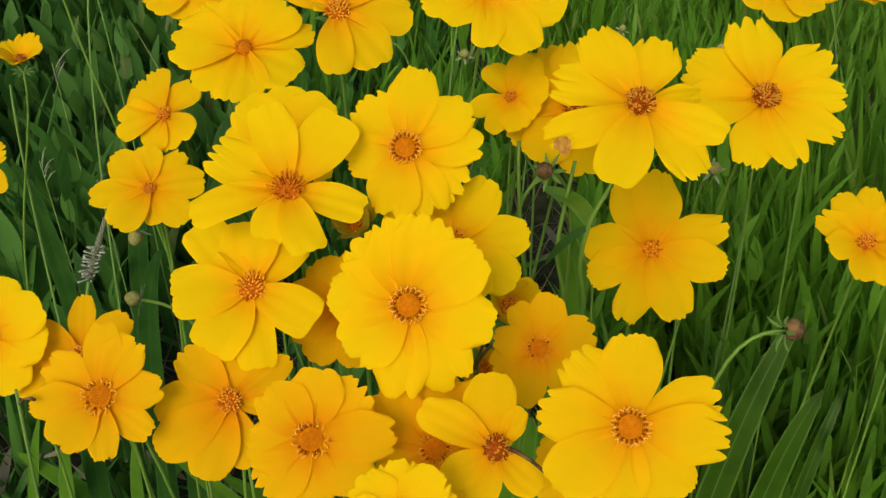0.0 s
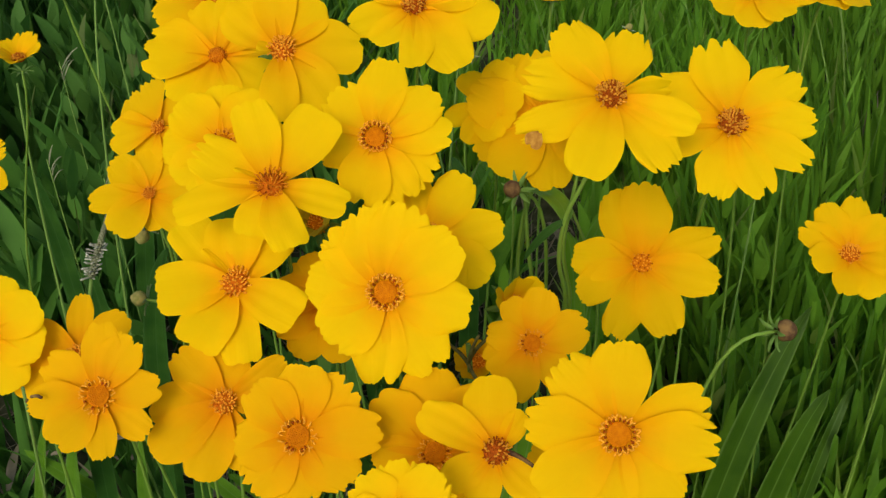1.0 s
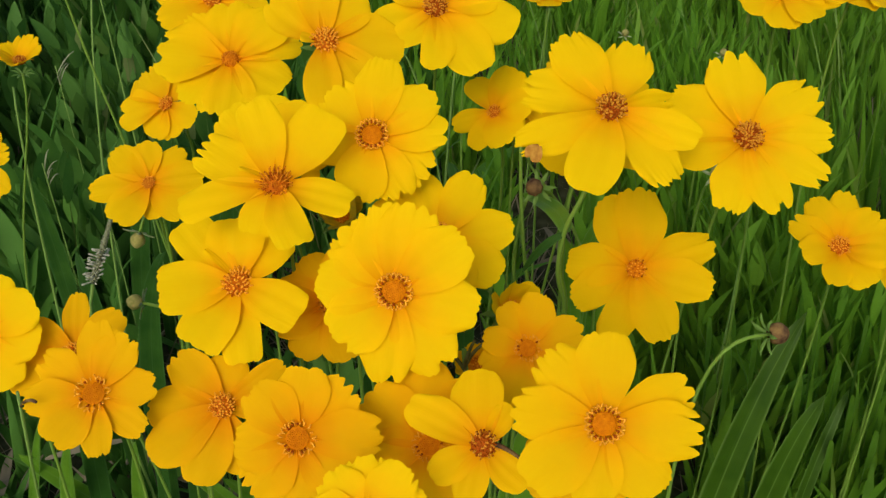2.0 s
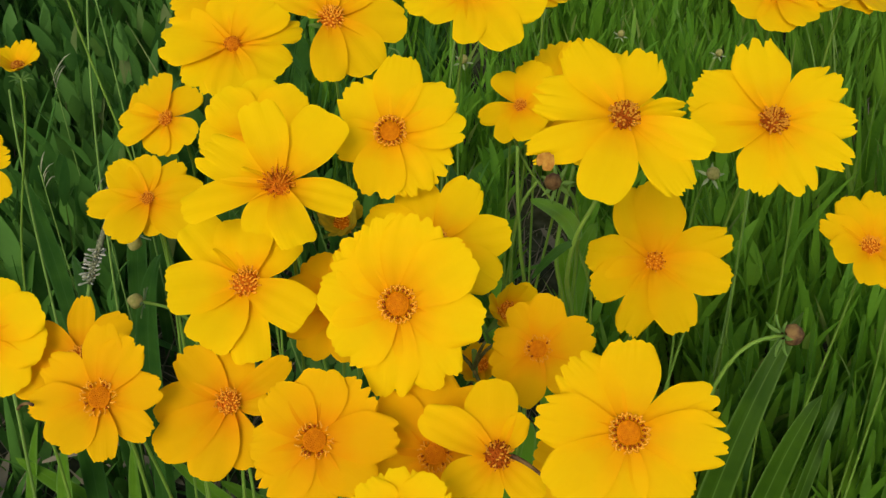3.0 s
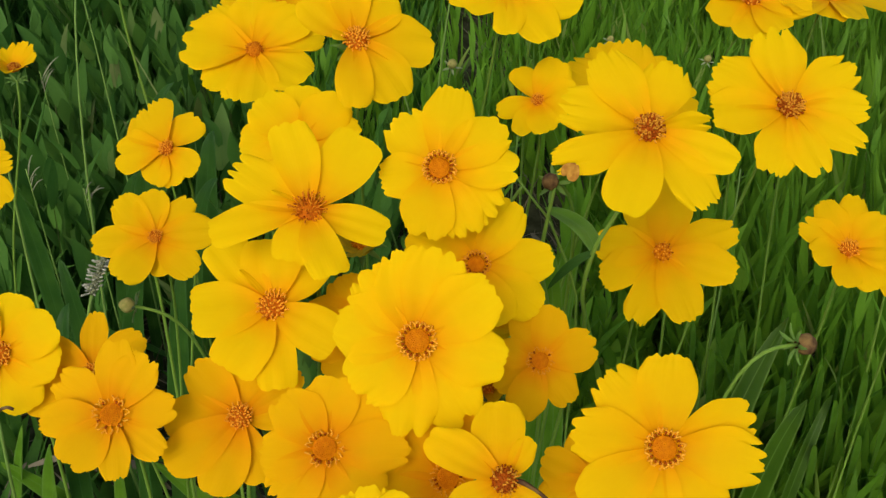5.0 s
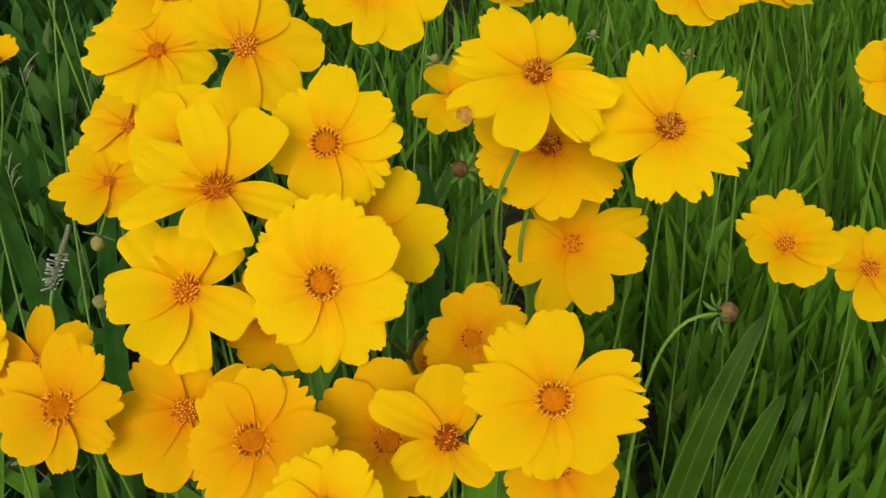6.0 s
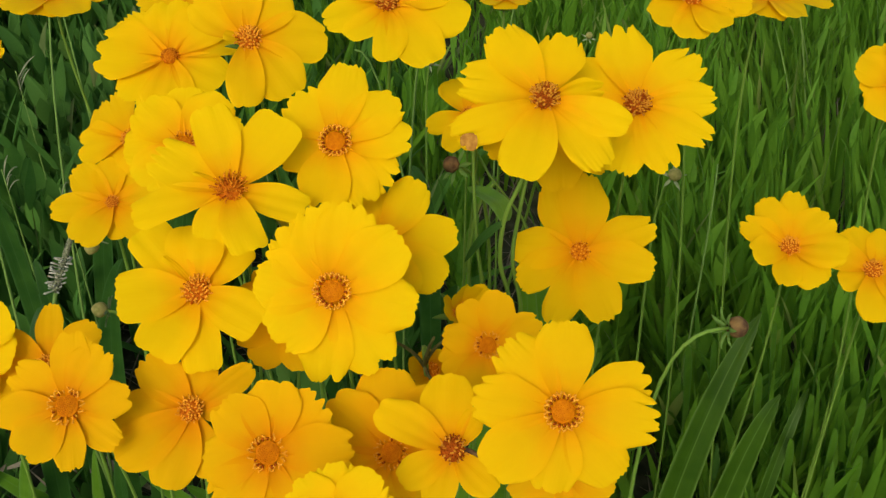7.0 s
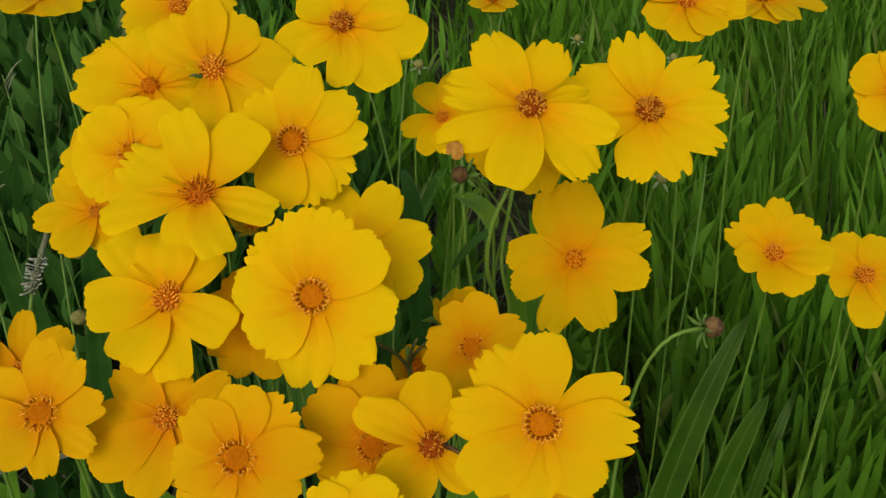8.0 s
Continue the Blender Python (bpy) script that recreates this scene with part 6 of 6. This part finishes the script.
    sway(flower_t, (0.0115, 0.3319, 0), [
        (0, -0.00, -0.00, -0.00), (0.5, 0.49, 0.07, 0.01), (1, -0.36, -1.43, -0.10), (2.5, -0.74, -0.54, -0.04), (2.7, -0.36, -0.61, -0.04), (3, -0.38, -0.77, -0.06), (3.5, -0.05, -0.09, -0.01), (4, -0.36, -0.35, -0.03), (4.2, 0.78, 1.57, -0.00), (5.3, 1.03, 1.83, 0.16), (5.5, 1.70, 1.28, 0.13), (5.7, -0.28, -0.93, -0.06), (5.8, -1.13, -1.89, -0.13), (6, -1.16, -1.85, -0.12), (6.5, -0.81, -0.20, -0.02), (7, -0.55, -1.01, -0.07), (7.5, 0.17, -0.83, -0.05), (8, -0.41, -1.68, -0.11)])
    sway(flower_u, (0.0424, 0.4259, 0), [
        (0, 0.00, -0.00, 0.00), (0.2, -0.19, -1.03, -0.04), (0.5, 0.34, -1.68, -0.07), (0.7, 0.43, -2.15, -0.09), (1, 0.95, -1.70, -0.06), (2.3, 1.10, -0.64, -0.01), (2.5, -1.34, -0.30, -0.04), (2.7, -0.45, -0.48, -0.03), (3, 0.39, 0.57, 0.03), (3.2, -0.12, -0.50, -0.02), (3.5, -0.28, -1.35, -0.06), (3.7, -0.39, -0.77, -0.04), (4, -0.73, 0.40, -0.00), (4.2, -1.30, 1.90, 0.03), (5.3, 0.01, 2.65, 0.11), (5.5, 1.72, 2.87, 0.19), (5.7, 1.58, 1.07, 0.09), (5.8, 0.42, -0.29, -0.00), (6, -0.57, -1.11, -0.05), (6.2, -3.11, -2.04, -0.09), (6.5, -0.41, -0.96, -0.04), (6.7, 1.73, -0.51, 0.01), (6.8, 1.98, 0.04, 0.04), (7, 1.07, 0.08, 0.03), (7.2, -0.45, 0.11, -0.00), (7.3, -0.27, -0.53, -0.03), (7.5, 0.23, -1.52, -0.06), (7.7, 0.15, -1.68, -0.07), (8, 1.04, -0.66, -0.01)])
    sway(flower_v, (0.017, 0.404, 0), [
        (0, -0.00, -0.00, -0.00), (0.2, -0.17, 0.14, 0.01), (0.5, 1.24, -1.03, -0.11), (1, 1.70, -2.27, -0.16), (1.2, 0.76, -1.80, -0.07), (2.5, 0.32, 1.34, -0.02), (2.7, -1.17, 1.28, 0.08), (3, -1.48, 0.74, 0.11), (3.2, -0.81, 0.13, 0.06), (3.5, -0.40, -0.87, 0.03), (3.7, -2.40, -1.17, 0.21), (4, -0.49, 2.21, 0.03), (4.2, -2.96, 4.81, 0.13), (5.3, -4.00, 4.78, 0.15), (5.5, 1.19, 5.58, -0.02), (5.7, 5.01, 4.60, -0.17), (5.8, 4.96, 3.26, -0.29), (5.9, 4.68, 1.34, -0.28), (6, 3.47, 0.38, -0.27), (6.2, 3.17, 1.91, -0.21), (6.5, 2.71, 3.85, -0.14), (6.7, 0.92, 3.35, -0.05), (7, 0.62, 1.18, -0.04), (7.5, 1.50, 1.72, -0.10), (8, 0.77, 0.56, -0.06)])
    sway(flower_w, (-0.0546, 0.3562, 0), [
        (0, 0.00, -0.00, 0.00), (0.5, -0.29, -0.85, -0.03), (1, -0.28, -3.27, -0.10), (1.2, 0.03, -3.47, -0.11), (2.5, 0.57, 0.55, 0.03), (2.7, -1.79, 0.41, -0.03), (3, -1.37, -1.40, -0.05), (3.2, -1.90, -1.48, -0.06), (3.5, -0.79, -0.69, -0.03), (3.7, -3.25, -0.70, -0.07), (4, -3.50, 1.02, -0.07), (4.2, -3.42, 2.61, -0.06), (5.3, 0.83, 1.11, 0.06), (5.5, 1.84, 2.51, 0.16), (5.7, -0.29, 0.16, -0.00), (5.8, -1.39, -1.51, -0.06), (6, -0.93, -2.77, -0.08), (6.2, -1.15, -3.49, -0.10), (6.5, 0.15, -2.12, -0.07), (7, -0.89, -2.58, -0.08), (7.2, -2.50, -3.33, -0.08), (7.3, -2.34, -3.46, -0.08), (7.5, -1.51, -4.05, -0.10), (7.7, -0.32, -3.61, -0.11), (8, -0.61, -4.39, -0.13)])
    sway(flower_x, (-0.0418, 0.2977, 0), [
        (0, -0.00, -0.00, 0.00), (0.2, -0.29, 0.16, 0.00), (0.5, -0.01, 0.01, 0.00), (0.7, -0.39, -0.44, -0.00), (1, -0.22, -1.09, -0.01), (1.2, -0.20, -0.97, -0.01), (2.3, -0.66, -0.75, -0.00), (2.5, -0.59, -0.45, 0.00), (2.7, -0.37, -0.14, 0.00), (3, -0.72, -0.30, 0.00), (3.2, -0.54, -0.42, 0.00), (3.5, -0.31, 0.26, 0.00), (3.7, -0.80, -0.23, 0.00), (4, -0.46, 0.12, 0.00), (4.2, 0.59, 1.32, 0.02), (5.3, 0.70, 1.95, 0.03), (5.5, 0.90, 1.51, 0.02), (5.7, 0.31, -0.44, -0.01), (5.8, -0.01, -0.86, -0.01), (6, -0.13, -1.23, -0.01), (6.2, 0.02, -0.41, -0.01), (6.5, 0.21, 0.12, 0.00), (6.7, 0.25, -0.15, -0.00), (6.8, 0.32, -0.13, -0.00), (7, -0.34, -0.33, -0.00), (7.2, -0.23, -0.33, -0.00), (7.3, -0.19, -0.33, -0.00), (7.5, -0.08, -0.44, -0.00), (7.7, -0.22, -0.74, -0.01), (8, -0.04, -1.19, -0.01)])
    sway(flower_y, (0.0051, 0.2346, 0), [
        (0, 0.00, -0.00, 0.00), (0.5, 0.45, 0.20, 0.01), (1, 0.29, -0.24, -0.00), (2.5, -0.58, -0.31, -0.02), (2.7, 0.08, 0.13, 0.00), (3, 0.03, 0.05, 0.00), (3.2, -0.08, 0.22, 0.00), (3.5, 0.41, -0.26, -0.00), (3.7, -0.21, 0.21, 0.00), (4, -0.45, 0.29, -0.00), (4.2, 0.55, 0.63, 0.03), (5.3, 1.44, 1.40, 0.08), (5.5, 1.89, 1.31, 0.09), (5.7, -0.18, -0.00, -0.00), (6, -0.70, -0.17, -0.02), (6.5, 0.00, 0.75, 0.02), (7, -0.20, 0.37, 0.01), (7.5, 0.22, 0.62, 0.02), (8, -0.72, 0.01, -0.01)])
    sway(flower_z, (0.002, 0.1865, 0), [
        (0, -0.00, -0.00, -0.00), (0.5, 0.41, 0.08, 0.01), (1, 0.06, -0.19, -0.00), (2.5, -0.40, -1.38, -0.04), (3, 0.13, 0.05, 0.01), (3.5, 0.13, -0.21, -0.00), (4, -0.36, -0.01, -0.01), (5.3, 1.23, -0.26, 0.03), (5.5, 1.46, -0.11, 0.04), (6, -0.88, -1.09, -0.04), (6.5, 1.24, -1.07, 0.00), (7, -0.25, -0.16, -0.01), (7.5, 0.01, 0.56, 0.01), (8, -0.02, 0.72, 0.02)])
    sway(flower_aa, (-0.1723, 0.2765, 0), [
        (0, 0.00, 0.00, 0.00), (0.2, -0.04, 0.13, 0.01), (0.5, 0.10, 0.18, 0.00), (0.7, -0.09, -0.13, -0.00), (1, 0.09, -0.36, -0.01), (1.2, -0.00, -0.50, -0.02), (2.3, -0.33, -0.40, -0.01), (2.5, -0.11, 0.04, 0.00), (2.7, -0.44, -0.11, 0.00), (3, -0.26, -0.06, 0.00), (3.2, -0.24, 0.21, 0.01), (3.5, -0.68, -0.17, 0.01), (3.7, -0.96, -0.25, 0.01), (4, 0.04, 0.95, 0.03), (4.2, 0.61, 1.99, 0.07), (5.3, 0.40, 1.01, 0.03), (5.5, -0.34, 0.14, 0.01), (5.7, -0.15, 0.41, 0.02), (5.8, 0.09, -0.02, -0.00), (6, 0.27, 0.34, 0.01), (6.2, -0.35, 0.03, 0.01), (6.5, -0.36, 0.65, 0.03), (6.7, 0.19, 0.57, 0.02), (6.8, 0.08, 0.84, 0.03), (7, -0.08, 0.98, 0.03), (7.2, -0.15, 0.76, 0.03), (7.3, -0.12, 0.54, 0.02), (7.5, -0.19, 0.57, 0.02), (7.7, -0.04, 0.50, 0.02), (8, 0.00, 0.46, 0.02)])
    sway(flower_ab, (-0.274, 0.5382, 0), [
        (0, 0.00, -0.00, -0.00), (0.5, 0.21, -0.41, -0.04), (1, 0.11, -0.59, -0.05), (2.5, -0.12, -0.17, -0.00), (3, 0.26, -0.04, -0.02), (3.5, 0.17, 0.16, -0.00), (4, 0.68, 0.47, -0.01), (4.2, 0.53, 1.42, 0.06), (5.3, -0.19, 0.39, 0.04), (5.5, -0.34, 0.61, 0.06), (6, -0.47, 0.78, 0.08), (6.5, -0.37, 0.08, 0.03), (7, -0.51, 0.22, 0.05), (7.5, -0.92, 0.13, 0.07), (8, -1.11, 0.19, 0.08)])
    sway(flower_ac, (-0.1392, 0.4797, 0), [
        (0, 0.00, 0.00, -0.00), (0.5, 1.43, 1.31, 0.04), (1, 1.77, 0.59, -0.02), (2.5, 1.31, 1.31, 0.04), (3, 0.23, 1.55, 0.08), (3.5, 1.03, 0.54, -0.00), (4, -1.45, 2.99, 0.18), (5.3, 0.33, 4.70, 0.27), (5.5, 1.46, 2.16, 0.09), (6, 1.14, 0.75, 0.01), (6.5, 1.36, 1.36, 0.04), (7, -0.47, 1.97, 0.12), (7.5, 1.55, 0.73, -0.01), (8, 1.45, 2.31, 0.10)])
    sway(flower_ad1, (0.1995, 0.5092, 0), [
        (0, 0.00, -0.00, 0.00), (0.5, 0.29, -2.97, -0.13), (1, 0.54, -2.16, -0.08), (2.5, 0.01, 0.16, 0.01), (3, 0.47, -0.35, 0.00), (3.5, 0.44, -2.43, -0.10), (4, -0.76, -1.50, -0.09), (5.3, 0.78, -0.65, -0.00), (5.5, 0.56, 0.71, 0.06), (6, -0.52, -2.59, -0.12), (6.5, -1.13, -1.62, -0.10), (7, 0.76, -2.79, -0.11), (7.5, -0.52, -3.30, -0.15), (8, 0.87, -2.39, -0.09)])
    sway(flower_ad2, (0.2519, 0.5053, 0), [
        (0, 0.00, -0.00, 0.00), (0.5, 0.15, -3.02, -0.04), (1, 0.48, -2.24, -0.02), (2.5, -0.03, 0.18, 0.00), (3, 0.49, -0.38, 0.02), (3.5, 0.38, -2.46, -0.03), (4, -0.95, -1.39, -0.07), (5.3, 0.77, -0.67, 0.03), (5.5, 0.60, 0.72, 0.05), (6, -0.71, -2.51, -0.07), (6.5, -1.35, -1.49, -0.09), (7, 0.69, -2.83, -0.02), (7.5, -0.72, -3.23, -0.07), (8, 0.85, -2.42, -0.01)])
    sway(flower_ae, (-0.1796, 0.5145, 0), [
        (0, -0.00, -0.00, -0.00), (1, 0.13, -0.39, 0.01), (2.5, -0.79, -0.08, -0.05), (4, -1.11, 0.64, -0.08), (5.3, 2.77, 5.43, 0.32), (5.5, 5.44, 2.25, 0.47), (6, 1.10, 1.97, 0.09), (6.5, 4.87, 3.25, 0.46), (7, 5.02, 4.33, 0.52), (7.5, 2.25, 1.48, 0.18), (8, 4.56, 4.48, 0.48)])
    sway(flower_af, (0.2897, 0.4655, 0), [
        (0, 0.00, -0.00, 0.00), (1, 0.11, -0.18, -0.00), (2.5, -0.94, 0.34, -0.05), (4, -1.56, 1.17, -0.06), (5.3, -1.06, 1.63, -0.01), (5.5, -0.26, 1.80, 0.07), (6, 0.03, -0.50, -0.02), (6.5, -0.20, 0.17, -0.01), (7, 0.56, -0.28, 0.02), (7.5, 0.61, -0.46, 0.02), (8, 1.37, -0.10, 0.09)])
    sway(flower_ag, (0.0594, 0.2643, 0), [
        (0, -0.00, 0.00, -0.00), (0.5, 0.20, -0.07, -0.00), (1, 0.35, -0.68, -0.06), (2.5, -1.00, -0.26, -0.04), (3, -0.13, -0.07, -0.01), (3.5, -0.24, -0.12, -0.01), (4, -1.11, 0.49, 0.02), (5.3, 0.19, 1.57, 0.14), (5.5, -0.41, 2.33, 0.19), (6, -0.36, 0.55, 0.04), (6.5, -0.02, 1.00, 0.09), (7, -0.64, 0.99, 0.07), (7.5, 0.17, 1.01, 0.09), (8, -0.15, 0.37, 0.03)])
    sway(flower_al, (-0.341, 0.4337, 0), [
        (0, -0.00, -0.00, 0.00), (1, 0.02, -0.44, -0.02), (2.5, -0.13, 0.22, 0.04), (3.5, -0.13, 0.39, 0.05), (4, -0.13, 1.58, 0.10), (5.5, -0.49, 1.12, 0.15), (8, -1.26, 1.16, 0.32)])
    sway(bud_a, (0.1209, 0.3037, 0), [
        (0, -0.00, 0.00, 0.00), (0.2, 0.15, 0.19, -0.01), (0.5, -0.10, -0.35, 0.01), (1, 0.17, -0.85, -0.01), (2.3, -0.29, -0.98, 0.02), (2.5, -1.57, -0.28, 0.10), (2.7, -1.28, 0.17, 0.08), (3, 0.02, 0.01, -0.00), (3.2, -1.08, -0.31, 0.07), (3.5, -0.73, -0.16, 0.05), (3.7, 0.82, -0.06, -0.05), (4, -2.41, -0.17, 0.15), (4.2, -1.27, 1.05, 0.07), (5.3, 1.45, 1.65, -0.07), (5.5, 2.92, 1.17, -0.15), (5.7, 0.46, -0.03, -0.03), (5.8, -0.59, -0.62, 0.04), (6, -1.73, -0.94, 0.12), (6.2, -1.43, -1.00, 0.10), (6.5, -0.36, 1.40, 0.02), (6.7, 0.49, -0.18, -0.03), (6.8, -1.44, -0.73, 0.10), (7, -0.61, -0.27, 0.04), (7.2, -0.99, -0.24, 0.06), (7.3, -0.24, -0.13, 0.01), (7.5, -0.41, -0.05, 0.03), (7.7, 0.03, -0.54, -0.00), (8, -0.70, -0.97, 0.05)])
    sway(bud_b, (-0.1034, 0.3381, 0), [
        (0, 0.00, 0.00, 0.00), (0.5, 0.12, -0.15, 0.02), (1, 0.21, 0.03, 0.02), (2.5, -0.06, 0.03, -0.01), (3, -0.24, 0.21, -0.04), (3.5, 0.16, 0.07, 0.01), (4, -0.61, 0.59, -0.10), (4.2, 0.14, 0.82, -0.02), (5.3, -0.19, 0.64, -0.05), (5.5, 0.47, -0.26, 0.07), (6, -0.21, 0.39, -0.04), (6.5, 0.09, 0.16, 0.00), (7, 0.37, 0.98, -0.00), (7.5, 0.18, 0.05, 0.02), (8, 0.64, 0.49, 0.05)])
    sway(bud_c, (0.0467, 0.3736, 0), [
        (0, 0.00, -0.00, 0.00), (0.2, -0.45, 0.39, 0.01), (0.5, 1.94, -0.99, -0.03), (1, 1.80, -2.15, -0.08), (2.5, 0.41, 0.32, 0.01), (2.7, 0.10, 0.57, 0.01), (3, 0.61, 0.46, 0.01), (3.5, 1.03, -0.81, -0.02), (4, 0.00, 1.43, 0.03), (5.3, 0.19, 1.15, 0.03), (5.5, 2.96, 2.16, 0.11), (6, -0.71, -2.49, -0.04), (6.2, -0.88, -2.42, -0.03), (6.5, -1.77, 1.66, 0.01), (6.7, 0.22, 0.85, 0.02), (6.8, 0.22, 0.00, 0.00), (7, -1.45, -2.51, -0.02), (7.2, -1.29, -3.69, -0.04), (7.3, -0.86, -2.51, -0.04), (7.5, -1.11, -0.20, -0.00), (8, -0.60, -1.45, -0.02)])
    sway(bud_d, (-0.0379, 0.3396, 0), [
        (0, -0.00, -0.00, -0.00), (0.5, -0.17, -0.10, -0.00), (1, -0.08, -2.28, -0.05), (2.5, -1.38, -0.31, -0.00), (3, -0.59, -0.62, -0.01), (3.5, -0.58, 0.18, 0.00), (4, -1.07, -0.54, -0.00), (5.5, 1.33, 1.81, 0.06), (6, -0.87, -1.78, -0.02), (6.5, -0.48, -0.08, -0.00), (7, -1.09, -0.52, -0.00), (7.5, 1.58, -0.80, -0.03), (8, -1.23, -2.27, -0.02)])
    sway(bud_e, (0.0161, 0.2967, 0), [
        (0, -0.00, 0.00, 0.00), (0.5, -0.22, 0.09, 0.00), (1, -0.44, -0.52, -0.01), (2.5, -0.62, -0.10, -0.00), (3, -0.70, 0.02, -0.00), (3.5, -0.22, 0.09, 0.00), (4, -0.71, 0.05, 0.00), (5.5, 1.03, 1.70, 0.06), (6, -0.90, -0.70, -0.01), (6.5, 0.28, 0.61, 0.02), (7, -0.42, -0.12, -0.00), (7.5, -0.39, 0.34, 0.01), (8, -0.89, -0.46, -0.01)])
    sway(spike, (-0.2002, 0.4483, 0), [
        (0, 0.00, -0.00, 0.00), (0.5, 0.21, 0.37, 0.00), (1, -0.13, -0.42, -0.00), (2.5, 0.08, 0.47, 0.00), (3, -0.36, 0.10, -0.01), (3.5, -0.74, 0.07, -0.01), (4, 0.93, 2.23, 0.03), (5.3, 0.56, 1.90, 0.02), (5.5, -0.33, -0.35, -0.00), (6, 0.32, 0.10, 0.01), (6.5, -0.32, -0.94, -0.00), (7, 0.34, 0.95, 0.01), (7.5, -0.29, -0.27, -0.00), (8, -0.27, -0.30, -0.00)])
    sway(branch, (0.0228, 0.3, 0), [
        (0, -0.00, -0.00, -0.00), (0.2, 0.28, 0.29, 0.02), (0.5, -0.10, -0.02, -0.00), (0.7, -0.09, -0.47, -0.02), (1, -0.30, -0.63, -0.03), (1.2, -0.25, -0.67, -0.03), (2.3, -0.35, -0.55, -0.03), (2.5, -0.86, -0.16, -0.03), (2.7, -0.82, -0.21, -0.03), (3, -0.30, 0.02, -0.01), (3.2, -0.86, -0.26, -0.03), (3.5, -0.08, -0.11, -0.01), (3.7, -0.18, -0.06, -0.01), (3.9, -0.89, -0.29, -0.03), (4, -1.00, -0.30, -0.03), (4.2, -0.07, 0.69, 0.03), (5.3, 0.45, 1.17, 0.07), (5.5, 1.44, 1.43, 0.12), (5.7, 0.92, 0.01, 0.02), (5.8, -0.27, -0.66, -0.03), (6, -1.09, -1.35, -0.07), (6.2, -0.33, -0.73, -0.04), (6.3, -0.16, 0.02, -0.00), (6.5, 0.47, 0.70, 0.04), (6.7, -0.31, 0.44, 0.01), (6.8, -0.67, -0.07, -0.02), (6.9, -0.58, -0.42, -0.03), (7, -0.73, -0.14, -0.02), (7.2, -0.59, 0.01, -0.01), (7.3, -0.62, 0.24, -0.00), (7.5, -0.16, 0.13, 0.00), (7.7, -0.55, -0.25, -0.02), (8, -0.84, -0.43, -0.04)])


motions()
